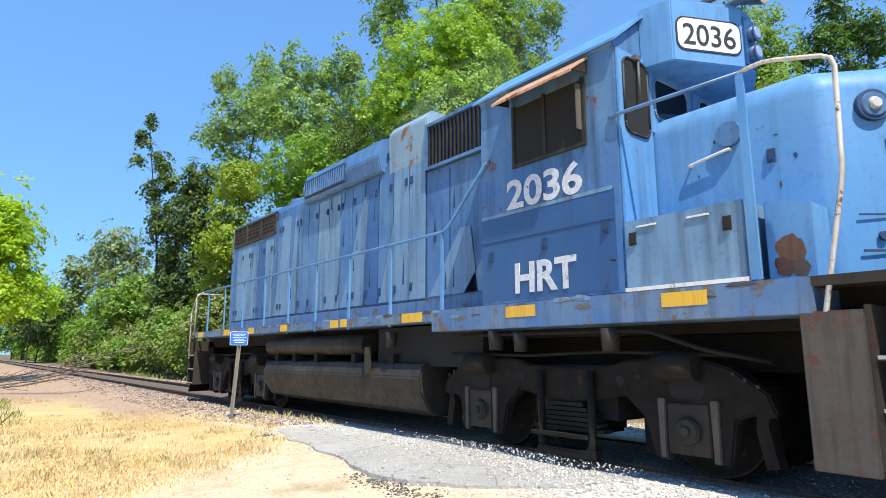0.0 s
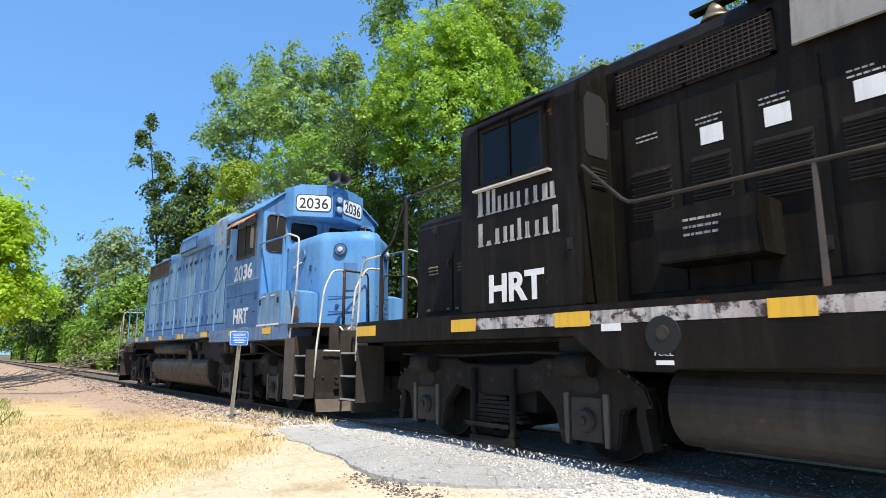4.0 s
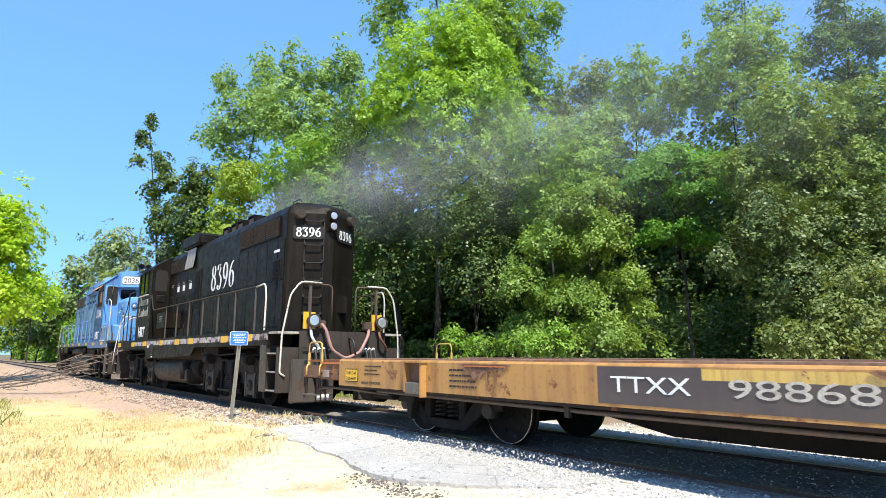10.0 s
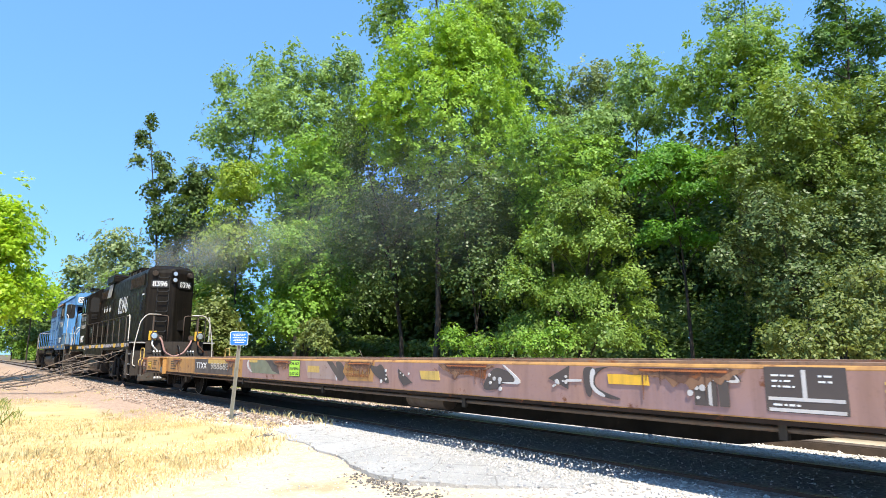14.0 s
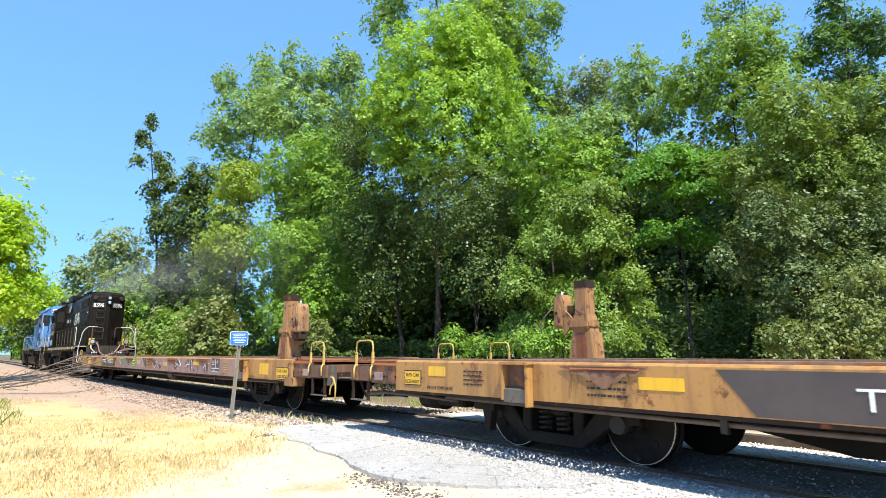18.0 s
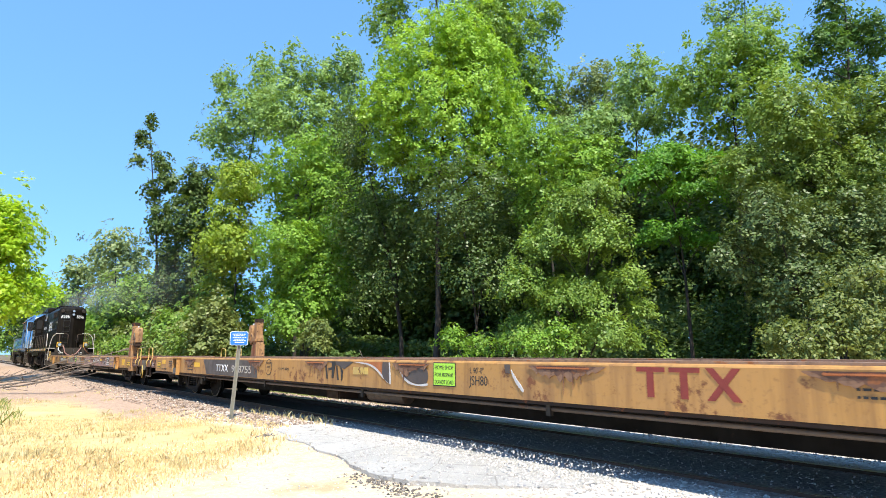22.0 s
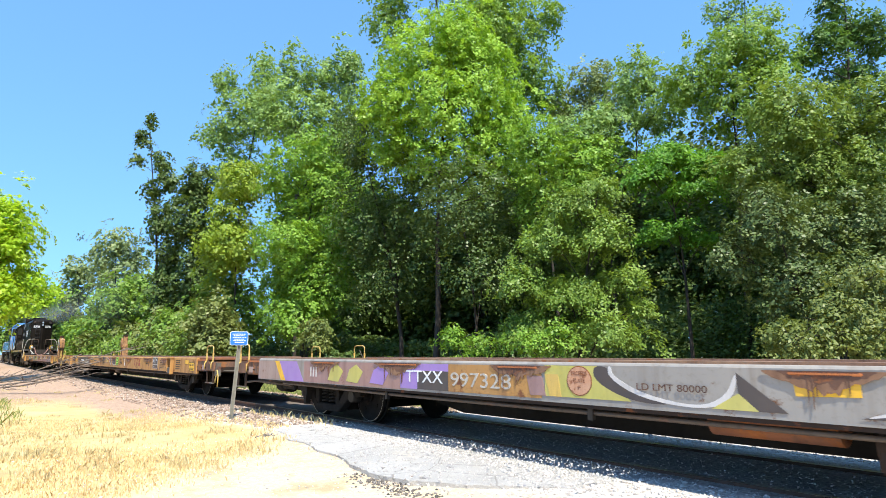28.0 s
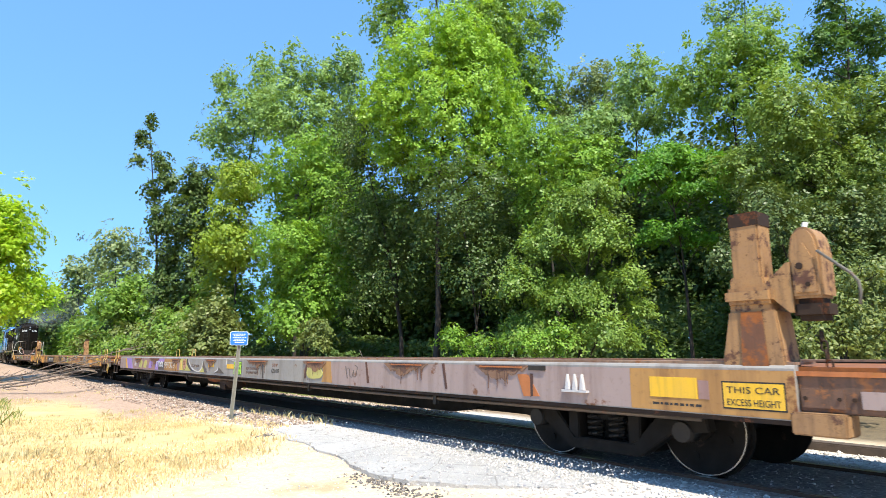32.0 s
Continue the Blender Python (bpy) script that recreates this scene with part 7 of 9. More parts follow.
    for x, d in ((15.70, 1), (0.26, -1)):
        S().box(min(x, x + d * 0.04), max(x, x + d * 0.04), -1.0, 1.0, 0.75, 1.58).done("end_plate", PLATE, root)
        for side in (-1, 1):
            S().box(min(x, x + d * 0.10), max(x, x + d * 0.10), min(side * 0.25, side * 1.18), max(side * 0.25, side * 1.18), 0.18, 1.02).done("pilot_plate", BROWNPLATE, root, "dark rusty pilot plate", bevel=0.02)
            for k in range(6):
                S().cyl((x + d * 0.09, side * (0.34 + 0.28 * (k % 3)), 0.35 + 0.5 * (k // 3)), (x + d * 0.125, side * (0.34 + 0.28 * (k % 3)), 0.35 + 0.5 * (k // 3)), 0.022, 0.02, 8).done("pilot_bolt", GREYPLATE, root)
            for k in range(3):
                S().box(min(x, x + d * 0.125), max(x, x + d * 0.125), side * (0.45 + 0.22 * k) - 0.02, side * (0.45 + 0.22 * k) + 0.02, 0.52, 1.0).done("pilot_slot", BLACK_SEAM, root)
        coupler(root, x, d, ox)
        for i, y in enumerate((-0.72, -0.62, -0.52, 0.45, 0.55, 0.65)):
            S().tube([(x + d * 0.06, y, 1.18), (x + d * 0.20, y - 0.02, 1.22), (x + d * 0.30, y, 0.8), (x + d * 0.26, y + 0.05, 0.35 + 0.04 * (i % 3))], 0.024).done("air_hose", RUBBER, root)
            S().cyl((x + d * 0.05, y, 1.16), (x + d * 0.17, y - 0.02, 1.23), 0.03, 0.03, 8).cyl((x + d * 0.26, y + 0.05, 0.34), (x + d * 0.25, y + 0.06, 0.24), 0.032, 0.04, 8).done("hose_fitting", SPRAY_PALE, root)
    S().tube([(15.78, -0.56, 1.72), (15.86, -0.5, 1.62), (15.95, -0.40, 1.2), (15.98, -0.1, 1.02), (15.96, 0.25, 1.15), (15.86, 0.50, 1.5), (15.78, 0.56, 1.62)], 0.034).done("jumper_cable", HOSE_PINK, root, "faded red jumper cable hung across the end")
    for y in (-0.55, 0.55):
        S().box(15.66, 15.80, y - 0.09, y + 0.09, 1.62, 1.80).done("cable_socket", PILOT, root, bevel=0.02)
    for y in (-0.78, 0.82):
        p = S().box(15.66, 15.70, y - 0.13, y + 0.12, 1.62, 1.96).done("lamp_plate", YELLOW, root, "yellow ditch light plate")
        lamp(p, 15.86, y + 0.02, 1.78, 1, ox, 0.13, PLATE)
        S().tube([(15.75, y, 1.66), (15.9, y - 0.05, 1.45), (15.85, y + 0.15, 1.25), (15.65, y + 0.25, 1.20)], 0.028).done("cable_hose", WHITE if y < 0 else RUST, root)
    S().tube([(15.8, -0.95, 1.25), (15.8, -0.3, 1.25), (15.70, -0.3, 1.4)], 0.016).done("uncoupling_lever", TANKC, root)
    S().tube([(15.75, 0.1, 1.45), (15.95, 0.1, 1.40), (16.0, 0.12, 1.1)], 0.02).done("end_hose", RUBBER, root)
    # tanks and gear
    S().prism([(-0.95 - 0.37 * math.sin(math.radians(q)), 0.66 + 0.37 * math.cos(math.radians(q))) for q in range(0, 181, 12)] + [(0.95 + 0.37 * math.sin(math.radians(q)), 0.66 + 0.37 * math.cos(math.radians(q))) for q in range(180, -1, -12)], 5.95, 9.0).done("fuel_tank", TANKC, root, "grimy brown fuel tank", bevel=0.03)
    S().cyl((9.1, -0.95, 0.75), (10.2, -0.95, 0.75), 0.30, 0.30, 20).cyl((9.25, -1.28, 0.9), (9.25, -1.28, 0.45), 0.16, 0.14, 12).done("compressor_tank", GRIME, root)
    S().box(9.1, 9.6, -1.35, -0.8, 0.4, 0.72).done("valve_box", TANKC, root, bevel=0.03)
    S().box(4.6, 11.4, -1.15, 1.15, 0.95, 1.35).done("underfloor_gear", SHADE_DARK, root)
    for x in (10.9, 11.15, 13.3, 14.7):
        S().tube([(x, -1.40, 1.30), (x, -1.40, 1.18), (x + 0.06, -1.40, 1.12), (x + 0.10, -1.38, 1.2)], 0.014).done("pipe_hook", TANKC, root)
    return root, loco_truck(root, 3.6, ox) + loco_truck(root, 12.37, ox)


# ---- flat cars ----
def flat_truck(root, xc, ox):
    wb = 0.88
    for side in (-1, 1):
        y0, y1 = side * 0.93, side * 1.07
        fr = Shape(ox)
        low = [(xc - 1.14, 0.44), (xc - 0.76, 0.38), (xc - 0.42, 0.14), (xc + 0.42, 0.14), (xc + 0.76, 0.38), (xc + 1.14, 0.44), (xc + 1.10, 0.60), (xc + 0.70, 0.62), (xc + 0.36, 0.26), (xc - 0.36, 0.26), (xc - 0.70, 0.62), (xc - 1.10, 0.60)]
        fr.prism(low, y0, y1, "y").prism([(xc - 0.78, 0.61), (xc + 0.78, 0.61), (xc + 0.40, 0.72), (xc - 0.40, 0.72)], y0, y1, "y")
        for k in (-1, 1):
            fr.prism([(xc + k * 0.30, 0.24), (xc + k * 0.44, 0.30), (xc + k * 0.44, 0.66), (xc + k * 0.30, 0.66)], y0, y1, "y")
        fr = fr.done("side_frame", GRIME, root, bevel=0.012)
        for dx in (-0.13, 0.13):
            pts = [(xc + dx + 0.075 * math.cos(i * 0.7854), side * 1.0 + 0.075 * math.sin(i * 0.7854), 0.27 + 0.34 * i / 48) for i in range(49)]
            sp = Shape(ox)
            for i in range(48):
                sp.cyl(pts[i], pts[i + 1], 0.016, 0.016, 5, False)
            sp.done("coil_spring", TANKC, fr, "coil spring of the truck")
        for k in (-1, 1):
            Shape(ox).cyl((xc + k * wb, side * 0.92, 0.42), (xc + k * wb, side * 1.10, 0.42), 0.10, 0.09, 14).done("bearing_cap", TANKC, fr)
    Shape(ox).box(xc - 0.2, xc + 0.2, -1.0, 1.0, 0.45, 0.62).done("bolster", SHADE_DARK, root)
    Shape(ox).box(xc - 0.44, xc + 0.44, -0.88, 0.88, 0.17, 0.60).done("truck_web", GRIME, root)
    return [wheelset(root, xc + k * wb, 0.42, ox) for k in (-1, 1)]


def patch(root, pts, ox, mat, lift=0.0, name="graffiti_patch"):
    """A sprayed shape on the side sill, given by (x, z); many-cornered shapes get rounded outlines."""
    if 6 <= len(pts) <= 14:
        for _ in range(2):
            pts = [(p[0] + (q[0] - p[0]) * k, p[1] + (q[1] - p[1]) * k) for p, q in zip(pts, pts[1:] + pts[:1]) for k in (0.25, 0.75)]
    return Shape(ox).prism(pts, NEAR - 0.003 - lift, NEAR - 0.0005 - lift * 0.6, "y").done(name, mat, root)


def ledge(root, x, w, ox):
    """A rusted pocket under the deck's edge, with stains in three tones that have run from it."""
    rr = random.Random(int(x * 10))
    Shape(ox).box(x, x + w, NEAR - 0.022, NEAR, 0.962, 0.985).done("deck_ledge", RUST_ORANGE, root, "orange rusted ledge under the deck edge", bevel=0.006)
    deep = rr.uniform(0.35, 0.65)
    for k, (mat, grow, drop) in enumerate(((STAIN_SOFT, 0.16, 0.17), (STAIN_MID, 0.07, 0.115), (STAIN, -0.02, 0.065))):
        a, b = x - grow * rr.uniform(0.5, 1.2), x + w + grow * rr.uniform(0.5, 1.2)
        n = 34
        pts = [(a, 0.994)]
        run = 0.0
        for i in range(n + 1):
            q = i / n
            run = run * 0.55 + rr.uniform(-0.5, 0.5) * 0.45
            hump = 0.35 + 0.65 * math.exp(-((q - deep) / 0.28) ** 2)
            edge = min(1.0, q / 0.12, (1 - q) / 0.12)
            pts.append((a + (b - a) * q, 0.985 - edge * drop * hump * (0.75 + 1.1 * run)))
        pts.append((b, 0.994))
        patch(root, pts, ox, mat, 0.0118 + 0.0006 * k, "rust_stain")
    for i in range(5):
        q = x + w * rr.random()
        patch(root, [(q, 0.95), (q + 0.014, 0.95), (q + 0.008, 0.95 - rr.uniform(0.06, 0.24))], ox, STAIN_MID, 0.0138, "rust_run")


def blob(cx, cz, rx, rz, seed, n=22):
    """A rounded uneven outline."""
    rr = random.Random(seed)
    turn = [rr.uniform(0, 6.28) for _ in range(4)]
    out = []
    for i in range(n):
        a = 6.2832 * i / n
        k = 0.84 + 0.13 * math.sin(2 * a + turn[0]) + 0.09 * math.sin(3 * a + turn[1]) + 0.06 * math.sin(5 * a + turn[2]) + 0.04 * math.sin(9 * a + turn[3])
        out.append((cx + rx * math.cos(a) * k, cz + rz * math.sin(a) * k))
    return out


def rect(a, b, z0, z1, skew=0.0):
    return [(a, z0), (b, z0), (b + skew, z1), (a + skew, z1)]


def side_post(root, x, ox, mat, flip=1):
    s = Shape(ox)
    s.box(x - 0.20, x - 0.165, NEAR - 0.10, NEAR, 0.62, 1.02).box(x + 0.165, x + 0.20, NEAR - 0.10, NEAR, 0.56, 1.02).box(x - 0.22, x + 0.22, NEAR - 0.11, NEAR, 1.0, 1.03)
    post = s.done("jacking_bracket", mat, root, "side bracket over the truck", bevel=0.006)
    Shape(ox).box(x - 0.165, x + 0.165, NEAR - 0.016, NEAR - 0.001, 0.66, 1.0).done("bracket_back", STAIN_MID, post, "brown stained recess of the bracket")
    Shape(ox).prism([(NEAR, 0.60), (NEAR - 0.085, 0.60), (NEAR - 0.085, 0.74), (NEAR - 0.015, 0.76)], x - 0.165, x + 0.165).done("bracket_foot", GREYPLATE, post)


def hitch(root, x, ox, d, mat, y):
    """A braced steel post standing at one edge of the deck, with a rounded winch head hung beside it and its chain."""
    s = -1 if y < 0 else 1
    foot = 0.66 if y < 0 else 1.0
    body = [(x - 0.24, foot), (x + 0.24, foot), (x + 0.24, 1.05), (x + 0.20, 1.45), (x - 0.16, 1.45), (x - 0.24, 1.05)]
    h = Shape(ox).prism(body, y - 0.14, y + 0.14, "y").done("post_foot", mat, root, "rust-stained tan foot of a braced deck post", bevel=0.012)
    Shape(ox).prism([(x - 0.08, 1.02), (x + 0.12, 1.02), (x + 0.10, 1.44), (x - 0.06, 1.44)], y - s * -0.145 - (0.29 if s > 0 else 0), y - s * -0.150 - (0.29 if s > 0 else 0), "y").done("foot_panel", RUST, h)
    Shape(ox).prism([(x - 0.16, 1.42), (x + 0.18, 1.42), (x + 0.12, 1.72), (x - 0.14, 1.72)], y - 0.12, y + 0.12, "y").done("post_neck", mat, h, bevel=0.01)
    Shape(ox).prism([(x - 0.12, 1.70), (x + 0.11, 1.70), (x + 0.11, 2.24), (x - 0.12, 2.24)], y - 0.11, y + 0.11, "y").done("post_top", mat, h, "tan post top with a dark rusted cap", bevel=0.015)
    Shape(ox).box(x - 0.125, x + 0.115, y - 0.115, y + 0.115, 2.12, 2.245).done("post_cap", RUST_DARK, h, bevel=0.012)
    Shape(ox).box(min(x - d * 0.18, x + d * 0.20), max(x - d * 0.18, x + d * 0.20), y - 0.17, y + 0.13, 1.50, 1.63).done("post_bracket", POST_TAN, h, bevel=0.03)
    g = [(x + d * 0.10, 1.62), (x + d * 0.30, 1.80), (x + d * 0.33, 1.80), (x + d * 0.33, 1.42), (x + d * 0.30, 1.42)]
    Shape(ox).prism(g, y - 0.13, y - 0.10, "y").done("gusset", mat, h)
    Shape(ox).prism(g, y + 0.10, y + 0.13, "y").done("gusset", mat, h)
    hx = x + d * 0.43
    pr = [(hx - 0.11, 1.52), (hx + 0.11, 1.52), (hx + 0.11, 1.86)] + [(hx + 0.10 * math.cos(math.radians(a)), 1.90 + 0.16 * math.sin(math.radians(a))) for a in range(15, 180, 15)] + [(hx - 0.11, 1.86)]
    head = Shape(ox).prism(pr, y - 0.13, y + 0.13, "y").done("winch_head", mat, h, "rounded tan head with a lever", bevel=0.02)
    Shape(ox).prism([(hx - 0.075, 1.56), (hx + 0.075, 1.56), (hx + 0.065, 1.82), (hx, 1.94), (hx - 0.065, 1.82)], y - 0.145, y - 0.13, "y").done("head_plate", mat, head, bevel=0.004)
    Shape(ox).cyl((hx - 0.03, y - 0.155, 1.76), (hx - 0.03, y - 0.14, 1.76), 0.026, 0.026, 10).cyl((hx + 0.02, y - 0.155, 1.62), (hx + 0.02, y - 0.14, 1.62), 0.018, 0.018, 8).done("head_bolt", RUST_DARK, head)
    Shape(ox).tube([(hx + d * 0.10, y - 0.15, 1.86), (hx + d * 0.36, y - 0.16, 1.62), (hx + d * 0.34, y - 0.16, 1.45)], 0.011).done("lever", GREYPLATE, head)
    Shape(ox).tube([(hx - 0.04, y, 2.0), (hx - 0.01, y, 2.11)], 0.02).done("stub_handle", SPRAY_PALE, head)
    if y < 0:
        Shape(ox).box(hx - 0.12, hx + 0.12, y - 0.12, y + 0.12, 1.36, 1.52).done("winch_jaw", RUST_DARK, h, bevel=0.04)
    ch = Shape(ox)
    for i in range(9):
        z = 1.28 - i * 0.07
        w = 0.02
        c = (hx + d * 0.02 + d * 0.012 * i, y)
        if i % 2:
            ch.tube([(c[0] - w, c[1], z), (c[0] - w, c[1], z - 0.075), (c[0] + w, c[1], z - 0.075), (c[0] + w, c[1], z), (c[0] - w, c[1], z)], 0.008, 5)
        else:
            ch.tube([(c[0], c[1] - w, z), (c[0], c[1] - w, z - 0.075), (c[0], c[1] + w, z - 0.075), (c[0], c[1] + w, z), (c[0], c[1] - w, z)], 0.008, 5)
    ch.done("chain", RUST_DARK, h)
    if y < 0:
        Shape(ox).box(x + d * 0.26 if d > 0 else x - 0.62, x + 0.62 if d > 0 else x - 0.26, y - 0.20, y + 0.05, 0.54, 0.70).done("chain_bracket", mat, h, bevel=0.012)
        Shape(ox).cyl((hx - d * 0.06, y - 0.10, 0.70), (hx - d * 0.06, y - 0.02, 0.70), 0.085, 0.085, 16).done("chain_wheel", TANKC, h)


def grab_hoop(root, x0, x1, ox, y=-1.42, top=1.32, mat=None):
    hoop = Shape(ox).tube([(x0, y, 1.0), (x0, y, top), (x1, y, top), (x1, y, 1.0)], 0.0125).done("grab_hoop", mat or YELLOW_RAIL, root, "yellow tubular end handhold")
    for x in (x0, x1):
        Shape(ox).box(x - 0.020, x + 0.020, y - 0.016, y + 0.016, 0.93, 1.15).done("hoop_socket", YELLOW_RAIL, hoop, bevel=0.006)
        Shape(ox).tube([(x, y - 0.01, 0.95), (x + 0.02, y - 0.05, 0.90), (x + 0.03, y - 0.05, 0.76)], 0.014).done("hoop_leg", YELLOW_RAIL, hoop)


def flat_car(a, b, base, group, label, stanchions, trucks, posts):
    """A long flat car whose deep side sill runs from a to b."""
    ox = (a + b) / 2
    S = lambda: Shape(ox)
    root = thing("flat_car", pose(ox, TRACK, 0), label, "flat car", group)
    sill = {}
    for side in (-1, 1):
        y0, y1 = side * 1.46, side * 1.38
        prof = [(y0, 0.63), (y0, 1.008), (y0 - side * 0.012, 1.026), (y0 - side * 0.032, 1.034), (y1, 1.034), (y1, 0.63)]
        sill[side] = S().prism(prof, a, b).done("side_sill", base, root, "deep painted side sill with rust at the edge")
        S().box(a, b, min(side * 1.30, side * 1.452), max(side * 1.30, side * 1.452), 0.595, 0.628).done("sill_flange", RUST_DARK, sill[side])
    near = sill[-1]
    S().box(a - 1.2, b + 1.2, -1.38, 1.38, 0.985, 1.02).done("deck", RUST, root, "rusty steel deck plates")
    S().box(a, b, -1.425, -1.05, 1.035, 1.056).box(a, b, 1.05, 1.425, 1.035, 1.056).done("deck_rub_rail", EDGE, root, "worn rusty deck edge")
    cs = [(a - 1.5, 0.62), (a + 3.4, 0.60), (a + 5.2, 0.28), (b - 5.2, 0.28), (b - 3.4, 0.60), (b + 1.5, 0.62), (b + 1.5, 0.95), (a - 1.5, 0.95)]
    S().prism(cs, -0.45, 0.45, "y").done("center_sill", GRIME, root, "dark fishbelly centre sill")
    for i in range(9):
        x = a + 1.6 + i * (b - a - 3.2) / 8
        S().box(x - 0.05, x + 0.05, -1.36, 1.36, 0.66, 0.98).done("cross_bearer", RUST_DARK, root)
    S().tube([(a + 1.0, -1.36, 0.58), (a + 5.0, -1.36, 0.55), (b - 5.0, -1.36, 0.55), (b - 0.8, -1.36, 0.58)], 0.024).done("brake_pipe", PILOT, root, "thin rust-brown pipe along the underside")
    for i in range(5):
        x = a + 4.6 + i * (b - a - 9.0) / 4
        S().box(x - 0.03, x + 0.03, -1.40, -1.35, 0.48, 0.64).done("pipe_bracket", TANKC, root)
    # end platforms
    for x, d in ((a, -1), (b, 1)):
        X = lambda p, q: (min(x + d * p, x + d * q), max(x + d * p, x + d * q))
        end = S().box(*X(0.0, 0.72), -1.42, 1.42, 0.70, 0.98).box(*X(0.72, 1.25), -1.36, 1.36, 0.80, 0.94).done("end_platform", END_RUST, root, "weathered rust-brown end platform", bevel=0.01)
        S().box(*X(0.0, 0.70), -1.435, -1.425, 0.955, 0.99).done("end_edge", RUST_ORANGE, end)
        S().box(*X(0.02, 0.30), -1.436, -1.42, 0.73, 0.87).done("end_panel", END_RUST, end, bevel=0.004)
        S().box(*X(0.40, 0.62), -1.434, -1.42, 0.74, 0.86).done("end_panel", PINK, end, "pale patch plate", bevel=0.004)
        for q in (0.05, 0.27, 0.36, 0.66):
            S().cyl((x + d * q, -1.445, 0.80), (x + d * q, -1.42, 0.80), 0.014, 0.014, 8).done("rivet", RUST_DARK, end)
        S().box(*X(0.75, 1.30), -1.44, -1.36, 0.72, 0.935).done("hand_hold_plate", END_RUST, end, bevel=0.008)
        S().box(*X(1.2, 1.3), -1.36, 1.36, 0.70, 0.80).done("end_beam", RUST_DARK, root)
        S().box(*X(0.6, 1.25), -0.6, 0.6, 0.98, 1.03).done("end_deck_plate", END_RUST, root, bevel=0.01)
        S().box(*X(1.25, 1.8), -0.30, 0.30, 0.62, 0.98).done("draft_gear", END_RUST, root, bevel=0.01)
        S().box(*X(1.35, 1.55), -0.42, -0.30, 0.70, 1.0).done("draft_side_plate", GREYPLATE, root, bevel=0.01)
        coupler(root, x + d * 1.55, d, ox)
        for y in (-1.42, 1.42):
            grab_hoop(root, x + d * 0.68, x + d * 1.16, ox, y)
            st = S().box(*X(0.76, 0.82), y - 0.012, y + 0.012, 0.44, 0.90).done("sill_step", RUST_DARK, root, "dark strap sill step")
            S().box(*X(1.20, 1.26), y - 0.012, y + 0.012, 0.44, 0.90).done("strap", RUST_DARK, st)
            S().box(*X(0.76, 1.26), y - 0.03, y + 0.03, 0.425, 0.445).done("tread", GREYPLATE, st)
            S().prism([(x + d * 1.20, 0.80), (x + d * 1.23, 0.80), (x + d * 0.98, 0.47), (x + d * 0.95, 0.47)], y - 0.01 - (0.02 if y < 0 else -0.02) * -4, y + 0.01 - (0.02 if y < 0 else -0.02) * -4, "y").done("strap_brace", RUST_DARK, st)
        S().tube([(x + d * 1.30, -1.2, 0.72), (x + d * 1.34, -0.2, 0.70), (x + d * 1.7, -0.12, 0.92)], 0.016).done("uncoupling_rod", GREYPLATE, root, "long thin uncoupling rod")
        for y in (-0.35, 0.3):
            S().tube([(x + d * 1.4, y, 0.66), (x + d * 1.65, y, 0.45), (x + d * 2.0, y * 0.8, 0.42)], 0.025).done("air_hose", RUBBER, root)
        if d > 0:
            S().box(*X(1.24, 1.42), -1.40, -1.30, 0.60, 0.92).done("lever_plate", GREYPLATE, root, "pale bolted lever plate", bevel=0.008)
            S().tube([(x + 1.40, -1.41, 0.74), (x + 1.52, -1.42, 0.74), (x + 1.55, -1.42, 0.66), (x + 1.44, -1.43, 0.58), (x + 1.43, -1.43, 0.46)], 0.014).tube([(x + 1.52, -1.42, 0.72), (x + 1.60, -1.42, 0.62), (x + 1.61, -1.43, 0.36)], 0.013).done("brake_lever", YELLOW_RAIL, root, "pale yellow bent hand lever")
        else:
            S().cyl((x + 0.05, -0.95, 0.52), (x + 0.50, -0.95, 0.52), 0.15, 0.15, 18).done("brake_cylinder", GRIME, root, "dark brake cylinder under the end")
            S().tube([(x - 1.15, -1.25, 0.52), (x - 0.7, -1.25, 0.56), (x + 0.1, -1.20, 0.55), (x + 1.1, -1.25, 0.53)], 0.022).done("brake_rod", PILOT, root)
            S().box(x + 0.6, x + 1.15, -1.2, -0.9, 0.45, 0.62).done("valve_box", GRIME, root, bevel=0.02)
            S().box(x + 1.40, x + 1.75, -1.25, -1.0, 0.46, 0.62).prism([(x + 1.50, 0.47), (x + 1.66, 0.47), (x + 1.62, 0.22), (x + 1.56, 0.22)], -1.2, -1.1, "y").done("hanging_bracket", GRIME, root)
    for x in posts:
        side_post(root, x, ox, base)
    for x, d, y in stanchions:
        hitch(root, x, ox, d, POST_TAN, y)
    wheels = flat_truck(root, trucks[0], ox) + flat_truck(root, trucks[1], ox)
    return root, near, wheels, ox


def placard(root, x, z, w, h, ox, mat, lines, text_mat, edge=0.012):
    pl = Shape(ox).box(x - edge, x + w + edge, NEAR - 0.007, NEAR - 0.003, z - edge, z + h + edge).done("placard", BLACK_TEXT, root, "sheet-metal placard with black writing")
    Shape(ox).box(x, x + w, NEAR - 0.010, NEAR - 0.0065, z, z + h).done("placard_face", mat, pl)
    n = len(lines)
    for i, t in enumerate(lines):
        lh = h / n * 0.55
        lettering("placard_line", t, lh, near_face(x + w * 0.06, z + h - (i + 0.82) * h / n, NEAR - 0.011, ox), text_mat, pl, 0.001, width=w * 0.88)


